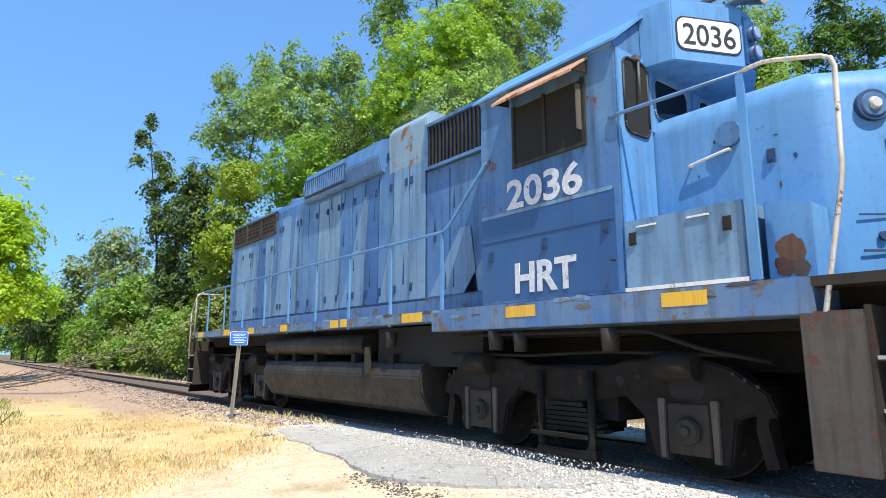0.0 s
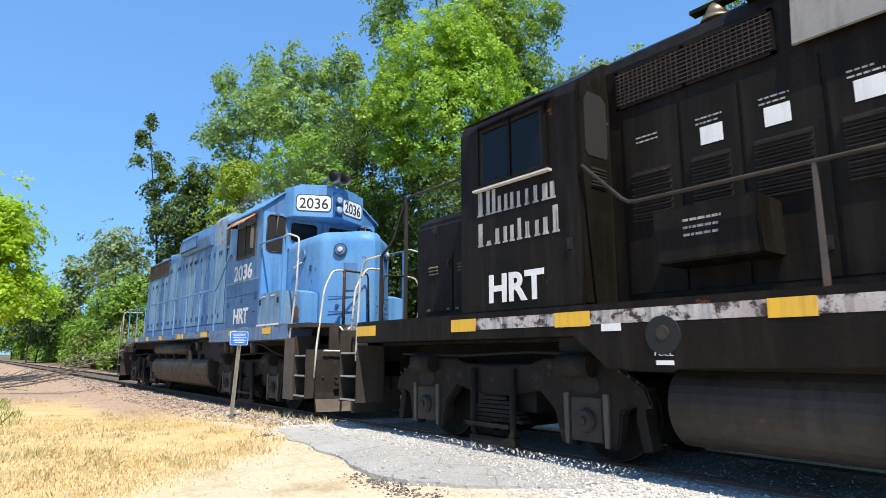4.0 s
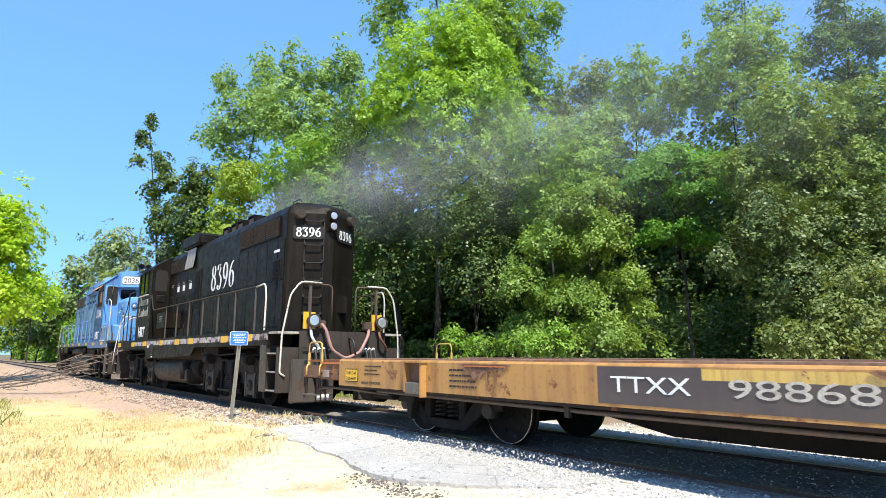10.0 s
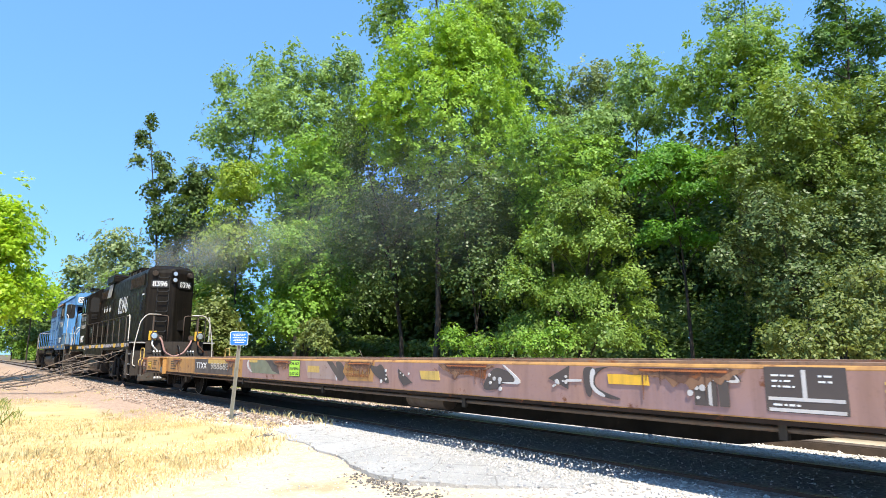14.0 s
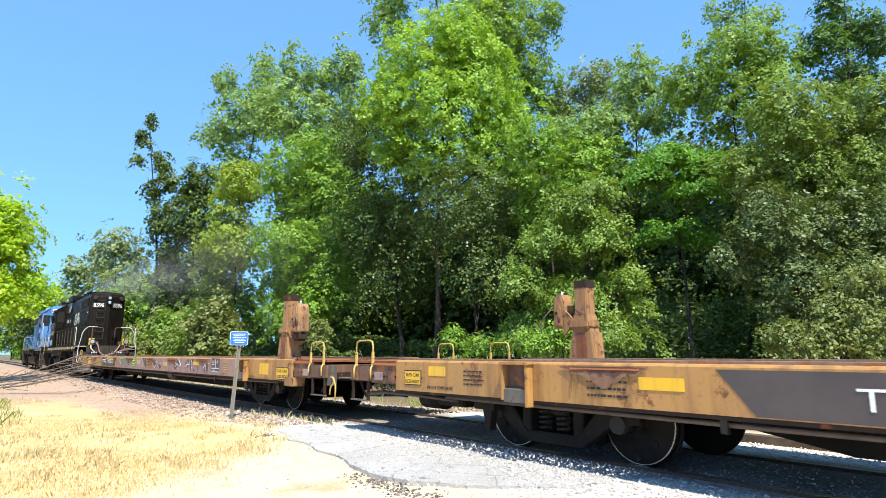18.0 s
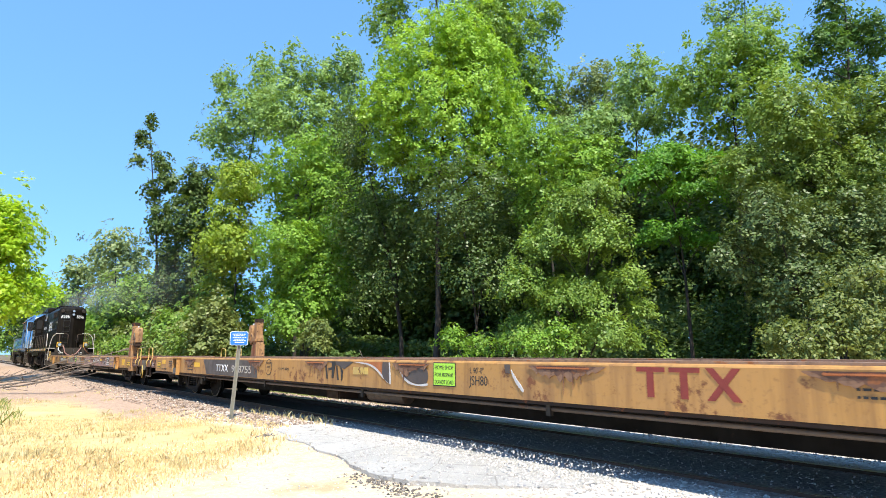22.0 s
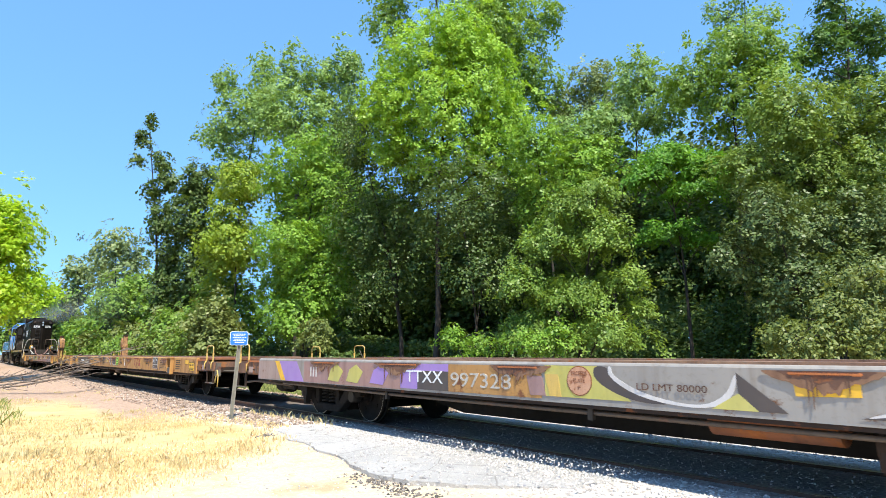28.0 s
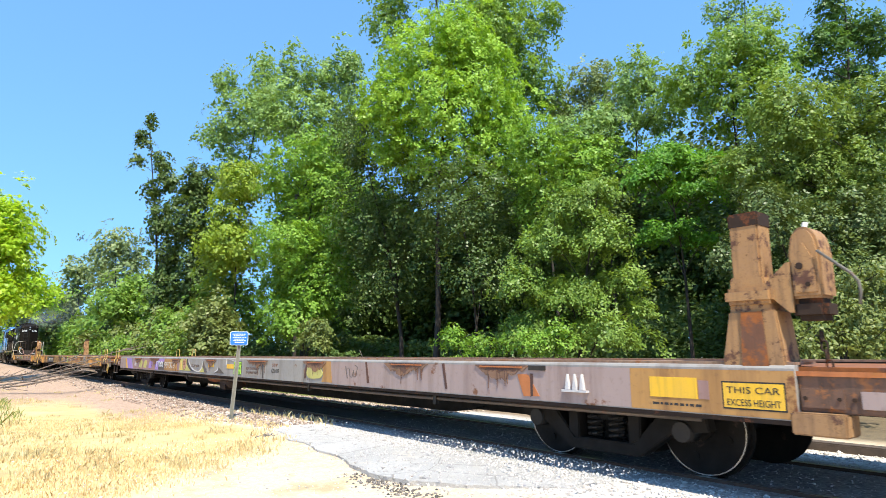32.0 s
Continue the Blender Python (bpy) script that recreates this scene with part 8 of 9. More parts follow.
def flat_cars():
    out = []
    G = "flat cars of the train"
    # first car
    a, b = 18.2, 41.9
    root, near, wh, ox = flat_car(a, b, TAN, G, "long tan flat car with dull purple graffiti along its side", [(41.42, 1, -1.30)], (20.4, 39.6), (20.33, 39.58))
    P = lambda pts, mat, lift=0.0: patch(near, pts, ox, mat, lift)
    P(rect(23.25, 24.3, 0.66, 1.0), SPRAY_DARK)
    P(rect(24.3, 26.0, 0.66, 0.9), SPRAY_DARK)
    P(rect(24.3, 26.4, 0.9, 0.99), YELLOW_RAIL)
    lettering("reporting_mark", "TTXX", 0.15, near_face(23.40, 0.77, NEAR - 0.005, ox), LETTER, near, width=0.80)
    lettering("car_number", "988683", 0.15, near_face(24.52, 0.77, NEAR - 0.005, ox), NUMBER_WORN, near, width=1.22)
    P(rect(26.6, 39.3, 0.64, 1.0), MAUVE)
    P([(26.97, 1.0), (27.82, 1.0), (28.53, 0.74), (27.16, 0.74)], SPRAY_GREEN, 0.0020)
    P([(27.82, 1.0), (28.37, 1.0), (28.53, 0.74), (28.19, 0.8), (27.98, 0.94)], SPRAY_DARK, 0.0023)
    P([(26.9, 1.0), (26.99, 1.0), (26.91, 0.89), (27.16, 0.76), (27.09, 0.75), (26.82, 0.87)], SPRAY_PALE, 0.0026)
    P([(29.6, 1.0), (30.56, 1.0), (30.76, 0.71), (29.73, 0.71)], PINK, 0.0029)
    P([(30.51, 1.0), (30.54, 1.0), (30.71, 0.92), (30.77, 0.7), (30.74, 0.7), (30.67, 0.9)], SPRAY_PALE, 0.0032)
    P([(30.7, 1.0), (30.9, 1.0), (31.06, 0.85), (30.98, 0.7), (30.78, 0.7), (30.76, 0.9)], SPRAY_DARK, 0.0035)
    P([(29.71, 0.92), (30.15, 0.92), (30.16, 0.81), (29.71, 0.81)], YELLOW_RAIL, 0.0038)
    P([(26.97, 1.0), (27.42, 1.0), (27.42, 0.95), (27.01, 0.95)], YELLOW_RAIL, 0.0041)
    P([(31.04, 1.0), (31.89, 1.0), (31.85, 0.72), (31.14, 0.71), (30.96, 0.84)], TAN, 0.0044)
    P([(30.41, 1.0), (30.6, 1.0), (30.98, 0.74), (30.78, 0.74)], SPRAY_DARK, 0.0047)
    P([(31.68, 1.0), (31.94, 0.92), (32.08, 1.0), (32.32, 0.71), (32.19, 0.71), (31.89, 0.81)], SPRAY_DARK, 0.0050)
    P([(32.5, 0.92), (32.85, 0.74), (32.64, 0.69), (32.53, 0.78)], SPRAY_DARK, 0.0053)
    P([(33.01, 0.9), (33.42, 0.9), (33.44, 0.79), (33.05, 0.79)], YELLOW_RAIL, 0.0056)
    P([(33.55, 1.0), (34.33, 1.0), (34.29, 0.83), (34.0, 0.87), (33.66, 0.88)], RUST, 0.0059)
    P([(34.51, 1.0), (34.93, 0.79), (34.56, 0.8), (34.5, 0.72), (34.23, 0.7), (34.32, 0.86)], SPRAY_DARK, 0.0062)
    P([(34.57, 1.0), (34.61, 1.0), (34.94, 0.79), (34.59, 0.79), (34.57, 0.81), (34.84, 0.81)], SPRAY_PALE, 0.0065)
    P([(35.26, 0.87), (35.54, 1.0), (35.52, 0.77)], SPRAY_DARK, 0.0068)
    P([(35.5, 0.87), (35.69, 0.87), (35.69, 0.85), (35.5, 0.84)], SPRAY_PALE, 0.0071)
    P([(35.72, 1.0), (35.89, 0.98), (35.81, 0.86), (35.81, 0.71), (35.75, 0.71), (35.71, 0.88)], SPRAY_DARK, 0.0074)
    P([(35.8, 0.97), (36.0, 1.0), (36.2, 1.0), (36.19, 0.99), (35.99, 1.0), (35.86, 0.93), (35.84, 0.81), (35.98, 0.75), (36.18, 0.7), (35.98, 0.7), (35.8, 0.78)], SPRAY_DARK, 0.0077)
    P([(35.79, 0.93), (35.83, 0.99), (35.87, 0.95), (35.83, 0.88), (35.84, 0.8), (35.98, 0.73), (35.94, 0.71), (35.8, 0.78)], SPRAY_PALE, 0.0080)
    P([(36.0, 0.93), (36.43, 0.93), (36.44, 0.84), (36.01, 0.84)], YELLOW, 0.0083)
    P([(36.86, 0.94), (37.05, 0.94), (37.05, 0.7), (36.86, 0.7)], SPRAY_DARK, 0.0086)
    P([(36.98, 0.92), (37.01, 0.92), (37.01, 0.7), (36.98, 0.71)], SPRAY_PALE, 0.0089)
    P([(37.06, 0.94), (37.15, 0.93), (37.15, 0.7), (37.07, 0.7)], SPRAY_DARK, 0.0092)
    P([(37.04, 1.0), (37.18, 1.0), (37.26, 0.9), (37.15, 0.91)], SPRAY_DARK, 0.0095)
    P([(37.14, 1.0), (37.16, 1.0), (37.27, 0.89), (37.14, 0.89), (37.14, 0.91), (37.24, 0.91)], SPRAY_PALE, 0.0098)
    rr = random.Random(12)
    for j in range(26):
        cx_, cz_, cr_ = rr.choice((32.2, 32.65, 34.45, 35.45, 36.9, 37.0)) + rr.uniform(-0.12, 0.12), rr.uniform(0.72, 0.92), rr.uniform(0.010, 0.030)
        P([(cx_ + cr_ * math.cos(q * 0.7854), cz_ + cr_ * math.sin(q * 0.7854)) for q in range(8)], SPRAY_PALE, 0.0105 + 0.0001 * j)
    for i, w in enumerate(("RESTRICTED LOADING ONLY", "SEE EQUIPMENT REGISTER")):
        lettering("stencil", w, 0.05, near_face(31.06, 0.86 - 0.085 * i, NEAR - 0.013, ox), RUST, near, 0.001, width=0.68)
    placard(near, 28.97, 0.73, 0.42, 0.27, ox, LIME, ("HOME SHOP", "FOR REPAIR", "DO NOT LOAD"), BLACK_TEXT)
    P(rect(37.43, 37.98, 0.69, 1.02), SPRAY_DARK, 0.003)
    for x0, x1, z0, z1 in ((37.69, 37.72, 0.80, 1.0), (37.45, 37.96, 0.775, 0.80), (37.45, 37.96, 0.695, 0.72)):
        S_ = Shape(ox).box(x0, x1, NEAR - 0.008, NEAR - 0.004, z0, z1)
        S_.done("stencil_rule", SPRAY_PALE, near)
    small_print(near, 37.48, 0.86, 0.16, 0.12, 3, ox, NEAR - 0.005, LETTER, 21)
    small_print(near, 37.80, 0.90, 0.09, 0.08, 2, ox, NEAR - 0.005, LETTER, 22)
    small_print(near, 37.48, 0.725, 0.22, 0.045, 1, ox, NEAR - 0.005, LETTER, 23)
    Shape(ox).cyl((32.2, -0.98, 0.50), (33.05, -0.98, 0.50), 0.13, 0.13, 18).done("air_reservoir", PILOT, root, "brown air reservoir under the deck")
    small_print(near, 38.2, 0.70, 0.42, 0.25, 5, ox, NEAR - 0.006, YELLOW_RAIL, 3)
    placard(near, 18.42, 0.71, 0.36, 0.17, ox, YELLOW, ("THIS CAR", "EXCESS HEIGHT"), BLACK_TEXT)
    small_print(near, 18.98, 0.80, 0.45, 0.17, 3, ox, NEAR - 0.002, None, 4)
    lettering("stencil", "INCH HF COMP SHOES", 0.042, near_face(18.90, 0.675, NEAR - 0.002, ox), BLACK_TEXT, near, 0.001, width=0.52)
    small_print(near, 21.0, 0.70, 0.5, 0.26, 4, ox, NEAR - 0.002, None, 5)
    P(rect(39.95, 41.0, 0.66, 1.0), TAN, 0.002)
    P(rect(40.4, 40.85, 0.72, 0.94), YELLOW, 0.004)
    placard(near, 41.25, 0.66, 0.5, 0.2, ox, YELLOW, ("THIS CAR", "EXCESS HEIGHT"), BLACK_TEXT)
    for x, w in ((21.3, 0.7), (25.62, 0.60), (28.31, 0.6), (31.15, 0.62), (33.59, 0.73), (36.35, 0.8)):
        ledge(near, x, w, ox)
    out.append((root, wh))
    # second car
    a, b = 45.3, 69.3
    root, near, wh, ox = flat_car(a, b, TAN, G, "long tan flat car with rust stains and white stencils", [(46.45, -1, 1.28)], (47.78, 67.0), (47.69, 67.04))
    P(rect(50.75, 53.4, 0.64, 0.99, 0.0), SPRAY_DARK)
    P([(50.2, 0.64), (50.75, 0.64), (50.75, 0.99), (49.9, 0.99)], SPRAY_DARK, 0.001)
    lettering("reporting_mark", "TTXX", 0.16, near_face(50.88, 0.73, NEAR - 0.005, ox), LETTER, near, width=0.80)
    lettering("car_number", "988755", 0.155, near_face(51.92, 0.725, NEAR - 0.005, ox), NUMBER_WORN, near, width=1.15)
    P(rect(49.18, 49.62, 0.80, 0.91), YELLOW, 0.003)
    ring = [(53.97 + 0.155 * math.cos(t * 0.3142), 0.865 + 0.155 * math.sin(t * 0.3142)) for t in range(20)]
    ring_in = [(53.97 + 0.140 * math.cos(t * 0.3142), 0.865 + 0.140 * math.sin(t * 0.3142)) for t in range(20)]
    P(ring, BLACK_TEXT, 0.001)
    P(ring_in, TAN, 0.003)
    for i, (t, w) in enumerate((("EXCEEDS", 0.21), ("PLATE", 0.16), ("F", 0.04))):
        lettering("ring_word", t, 0.045, near_face(53.97 - w / 2, 0.925 - i * 0.075, NEAR - 0.008, ox), BLACK_TEXT, near, 0.001, width=w)
        P([(56.37, 1.0), (56.84, 1.0), (57.25, 1.0), (56.96, 0.88), (56.74, 0.94)], SPRAY_DARK, 0.0020)
    P([(57.25, 1.0), (58.07, 1.0), (58.05, 0.83), (57.79, 0.96), (57.32, 0.99)], RUST_ORANGE, 0.0023)
    P([(57.23, 1.0), (57.32, 0.99), (57.79, 0.95), (58.13, 0.75), (58.26, 0.7), (58.15, 0.78), (57.8, 0.98), (57.36, 1.0)], SPRAY_PALE, 0.0026)
    P([(58.07, 1.0), (58.24, 1.0), (58.27, 0.7), (58.12, 0.76), (58.06, 0.83)], SPRAY_DARK, 0.0029)
    P([(58.24, 1.0), (58.26, 1.0), (58.29, 0.79), (58.29, 0.7), (58.26, 0.7)], SPRAY_PALE, 0.0032)
    P([(58.5, 0.93), (58.66, 0.98), (59.13, 1.0), (59.18, 0.73), (58.92, 0.72), (58.69, 0.76)], SPRAY_DARK, 0.0035)
    P([(58.47, 0.93), (58.69, 0.76), (58.94, 0.71), (59.17, 0.75), (59.15, 0.7), (58.87, 0.7), (58.64, 0.74)], SPRAY_PALE, 0.0038)
    P([(57.24, 0.92), (57.68, 0.92), (57.68, 0.82), (57.24, 0.81)], YELLOW_RAIL, 0.0041)
    P([(56.32, 0.96), (56.37, 0.96), (56.43, 0.72), (56.38, 0.72)], BLACK_TEXT, 0.0044)
    P([(56.44, 0.89), (56.58, 0.91), (56.59, 0.87), (56.45, 0.85)], BLACK_TEXT, 0.0047)
    P([(56.56, 1.0), (56.67, 1.0), (56.68, 0.98), (56.62, 0.73), (56.56, 0.73)], BLACK_TEXT, 0.0050)
    P([(56.7, 0.93), (56.73, 0.94), (56.8, 0.71), (56.75, 0.71)], BLACK_TEXT, 0.0053)
    P([(56.81, 0.95), (56.93, 0.85), (56.91, 0.71), (56.87, 0.7), (56.88, 0.82)], BLACK_TEXT, 0.0056)
    P([(60.58, 1.0), (60.67, 1.0), (60.67, 0.9), (60.6, 0.91)], SPRAY_DARK, 0.0059)
    P([(60.67, 0.98), (60.76, 0.85), (60.87, 0.75), (60.87, 0.7), (60.84, 0.72), (60.72, 0.84)], SPRAY_PALE, 0.0062)
    placard(near, 59.29, 0.73, 0.42, 0.27, ox, LIME, ("HOME SHOP", "FOR REPAIR", "DO NOT LOAD"), BLACK_TEXT)
    lettering("stencil", "L 90'-0\"", 0.07, near_face(59.99, 0.89, NEAR - 0.001, ox), BLACK_TEXT, near, 0.001, width=0.24)
    lettering("stencil", "LD LMT 80000", 0.05, near_face(54.45, 0.82, NEAR - 0.001, ox), BLACK_TEXT, near, 0.001, width=0.45)
    lettering("stencil", "JSH80", 0.11, near_face(59.97, 0.755, NEAR - 0.001, ox), BLACK_TEXT, near, 0.001, width=0.32)
    for x0 in (62.28, 62.60):
        P(rect(x0, x0 + 0.28, 0.96, 1.0), LOGO_RED, 0.001)
        P(rect(x0 + 0.10, x0 + 0.17, 0.74, 0.96), LOGO_RED, 0.001)
    P([(62.93, 0.74), (63.0, 0.74), (63.22, 1.0), (63.15, 1.0)], LOGO_RED, 0.001)
    P([(63.15, 0.74), (63.22, 0.74), (63.0, 1.0), (62.93, 1.0)], LOGO_RED, 0.003)
    P(rect(64.88, 65.47, 0.69, 1.03), NUMBER_WORN, 0.001)
    P(rect(64.90, 65.45, 0.71, 1.01), SPRAY_DARK, 0.003)
    for x0, x1, z0, z1 in ((65.16, 65.19, 0.82, 1.01), (64.90, 65.45, 0.79, 0.82)):
        Shape(ox).box(x0, x1, NEAR - 0.008, NEAR - 0.004, z0, z1).done("stencil_rule", NUMBER_WORN, near)
    small_print(near, 64.95, 0.87, 0.16, 0.12, 3, ox, NEAR - 0.005, LETTER, 21)
    small_print(near, 65.27, 0.91, 0.09, 0.08, 2, ox, NEAR - 0.005, LETTER, 22)
    small_print(near, 64.95, 0.735, 0.22, 0.045, 1, ox, NEAR - 0.005, LETTER, 23)
    small_print(near, 65.75, 0.70, 0.55, 0.26, 5, ox, NEAR - 0.001, None, 9)
    small_print(near, 67.45, 0.70, 0.5, 0.28, 5, ox, NEAR - 0.001, None, 10)
    small_print(near, 64.0, 0.80, 0.35, 0.16, 3, ox, NEAR - 0.001, None, 11)
    P(rect(68.35, 68.62, 0.86, 0.96), YELLOW, 0.002)
    placard(near, 68.72, 0.70, 0.42, 0.2, ox, YELLOW, ("THIS CAR", "EXCESS HEIGHT"), BLACK_TEXT)
    placard(near, 45.52, 0.72, 0.36, 0.17, ox, YELLOW, ("THIS CAR", "EXCESS HEIGHT"), BLACK_TEXT)
    P(rect(46.05, 46.4, 0.84, 0.96), YELLOW, 0.002)
    lettering("stencil", "INCH HF COMP SHOES", 0.042, near_face(46.02, 0.675, NEAR - 0.002, ox), BLACK_TEXT, near, 0.001, width=0.52)
    small_print(near, 46.75, 0.74, 0.4, 0.2, 4, ox, NEAR - 0.001, None, 12)
    small_print(near, 48.6, 0.70, 0.5, 0.26, 4, ox, NEAR - 0.001, None, 13)
    for x, w in ((48.4, 0.8), (52.94, 0.6), (55.68, 0.6), (58.5, 0.6), (61.07, 0.69), (63.8, 0.7), (66.0, 0.6)):
        ledge(near, x, w, ox)
    Shape(ox).box(55.7, 56.15, -1.1, -0.7, 0.36, 0.63).done("valve_box", RUST_DARK, root, bevel=0.02)
    Shape(ox).cyl((57.0, -0.95, 0.50), (58.0, -0.95, 0.50), 0.12, 0.12, 18).done("air_reservoir", PILOT, root, "brown air reservoir under the deck")
    out.append((root, wh))
    # third car
    a, b = 73.45, 96.9
    root, near, wh, ox = flat_car(a, b, GREY, G, "long flat car covered in grey, pink and purple graffiti", [(96.6, 1, -1.30)], (75.65, 94.87), ())
    P(rect(a, 74.45, 0.64, 0.99), PINK, 0.0)
    P([(74.25, 0.99), (74.45, 0.99), (74.75, 0.64), (74.55, 0.64)], YELLOW, 0.003)
    P([(74.42, 0.99), (75.2, 0.99), (75.5, 0.64), (74.72, 0.64)], PURPLE, 0.002)
    P(rect(75.5, 78.5, 0.64, 0.99), MAUVE, 0.0)
    for i in range(3):
        P([(75.75 + i * 0.10, 0.74), (75.80 + i * 0.10, 0.74), (75.79 + i * 0.10, 0.90), (75.76 + i * 0.10, 0.90)], SPRAY_PALE, 0.003)
    for x in (76.4, 77.0, 77.7):
        P([(x, 0.7), (x + 0.35, 0.68), (x + 0.5, 0.85), (x + 0.3, 0.96), (x + 0.1, 0.88)], PURPLE if x > 77.5 else SPRAY_OLIVE, 0.003)
    P(rect(78.5, 79.55, 0.66, 0.99), PURPLE, 0.002)
    P(rect(78.9, 79.55, 0.66, 0.90), SPRAY_DARK, 0.004)
    lettering("reporting_mark", "TTXX", 0.16, near_face(78.64, 0.75, NEAR - 0.008, ox), LETTER, near, width=0.80)
    P(rect(79.55, 81.1, 0.66, 0.99), TAN, 0.002)
    lettering("car_number", "997328", 0.17, near_face(79.6, 0.73, NEAR - 0.007, ox), NUMBER_WORN, near, width=1.05)
    P([(81.15, 1.0), (81.82, 1.0), (82.18, 0.69), (81.15, 0.69)], SPRAY_OLIVE, 0.0020)
    P([(81.76, 1.0), (81.94, 1.0), (81.95, 0.9), (82.29, 0.73), (82.62, 0.68), (82.18, 0.69), (81.79, 0.85)], SPRAY_DARK, 0.0023)
    P([(81.94, 1.0), (81.98, 1.0), (81.99, 0.91), (82.32, 0.76), (82.82, 0.68), (83.06, 0.78), (83.14, 0.96), (83.17, 0.96), (83.11, 0.75), (82.87, 0.66), (82.29, 0.72), (81.95, 0.89)], SPRAY_PALE, 0.0026)
    P([(83.15, 0.97), (83.52, 0.68), (83.31, 0.68), (83.16, 0.81)], SPRAY_DARK, 0.0029)
    P([(83.16, 0.81), (83.31, 0.68), (82.94, 0.68)], SPRAY_OLIVE, 0.0032)
    P([(83.57, 0.91), (84.0, 0.91), (84.0, 0.82), (83.58, 0.81)], YELLOW, 0.0035)
    P([(84.33, 0.82), (84.72, 0.68), (83.98, 0.68), (84.28, 0.74)], SPRAY_DARK, 0.0038)
    P([(84.28, 0.81), (84.33, 0.82), (84.3, 0.74), (84.14, 0.7), (83.98, 0.68), (84.25, 0.76)], SPRAY_PALE, 0.0041)
    P([(84.89, 0.9), (85.33, 0.9), (85.33, 0.8), (84.89, 0.8)], YELLOW, 0.0044)
    P([(84.83, 1.0), (84.85, 1.0), (84.86, 0.88), (84.83, 0.88)], SPRAY_PALE, 0.0047)
    P([(84.91, 1.0), (85.12, 1.0), (85.45, 0.96), (85.43, 0.95), (85.1, 1.0)], SPRAY_PALE, 0.0050)
    P([(80.89, 0.89), (81.11, 0.89), (81.16, 0.69), (80.94, 0.69)], MAUVE, 0.0053)
    P([(81.15, 0.91), (81.33, 0.91), (81.37, 0.69), (81.21, 0.69)], YELLOW_RAIL, 0.0056)
    P([(81.60 + 0.155 * math.cos(t * 0.3142), 0.855 + 0.145 * math.sin(t * 0.3142)) for t in range(20)], RUST, 0.0056)
    P([(81.60 + 0.145 * math.cos(t * 0.3142), 0.855 + 0.135 * math.sin(t * 0.3142)) for t in range(20)], SHADE_RUST, 0.0059)
    for i, (t, w) in enumerate((("EXCEEDS", 0.19), ("PLATE", 0.14), ("F", 0.035))):
        lettering("ring_word", t, 0.04, near_face(81.60 - w / 2, 0.91 - i * 0.07, NEAR - 0.0105, ox), RUST, near, 0.001, width=w)
    P([(90.89, 1.0), (90.93, 1.0), (91.01, 0.7), (90.95, 0.69)], STAIN, 0.0062)
    P([(92.74, 1.0), (92.79, 1.0), (92.85, 0.69), (92.81, 0.69)], STAIN, 0.0065)
    P([(94.07, 0.9), (94.23, 0.9), (94.39, 0.68), (94.16, 0.67)], RUST_ORANGE, 0.0068)
    P([(94.26, 0.91), (94.3, 0.91), (94.3, 0.68), (94.26, 0.67)], STAIN, 0.0071)
    P([(88.95, 1.0), (89.30, 1.0), (89.42, 0.97), (89.50, 0.91), (89.47, 0.86), (89.54, 0.82), (89.52, 0.75), (89.42, 0.71), (88.91, 0.70)], SPRAY_OLIVE, 0.0074)
    P([(89.47, 1.0), (89.80, 1.0), (89.86, 0.66), (89.50, 0.66), (89.56, 0.80)], TAN, 0.0040)
    P([(88.92, 1.0), (89.0, 1.0), (88.9, 0.7), (88.83, 0.7)], STAIN, 0.0077)
    lettering("stencil", "LD LMT 80000", 0.06, near_face(82.25, 0.80, NEAR - 0.013, ox), STAIN, near, 0.001, width=0.66)
    placard(near, 85.36, 0.69, 0.43, 0.26, ox, LIME, ("HOME SHOP", "FOR REPAIR", "DO NOT LOAD"), BLACK_TEXT)
    for i, w in enumerate(("RESTRICTED LOADING ONLY", "SEE EQUIPMENT REGISTER")):
        lettering("stencil", w, 0.05, near_face(86.1, 0.80 - 0.085 * i, NEAR - 0.0145, ox), STAIN, near, 0.001, width=0.68)
    P([(86.9, 0.99), (86.98, 0.99), (87.02, 0.64), (86.95, 0.64)], SPRAY_DARK, 0.003)
    lettering("stencil", "L 80'-0\"", 0.06, near_face(87.42, 0.88, NEAR - 0.002, ox), RUST, near, 0.001, width=0.26)
    lettering("stencil", "GSH80", 0.085, near_face(87.4, 0.76, NEAR - 0.002, ox), BLACK_TEXT, near, 0.001, width=0.34)
    P(rect(89.6, b, 0.64, 0.99), PINK, 0.001)
    tag = [(90.30, 0.93), (90.34, 0.80), (90.36, 0.74)], [(90.24, 0.88), (90.44, 0.90)], [(90.42, 0.88), (90.44, 0.77), (90.50, 0.76), (90.54, 0.87)], [(90.54, 0.87), (90.56, 0.77), (90.62, 0.78), (90.66, 0.92), (90.58, 0.95)]
    for line in tag:
        for (x0, z0), (x1, z1) in zip(line, line[1:]):
            P([(x0 - 0.007, z0), (x0 + 0.007, z0 + 0.004), (x1 + 0.007, z1 + 0.004), (x1 - 0.007, z1)], SPRAY_DARK, 0.004)
    for i in range(3):
        Shape(ox).prism([(94.75 + i * 0.09, 0.765), (94.81 + i * 0.09, 0.765), (94.785 + i * 0.09, 0.92), (94.775 + i * 0.09, 0.92)], NEAR - 0.035, NEAR, "y").done("rope_fin", SPRAY_PALE, near, bevel=0.004)
    Shape(ox).box(94.72, 95.03, NEAR - 0.045, NEAR, 0.745, 0.765).done("fin_shelf", SPRAY_PALE, near)
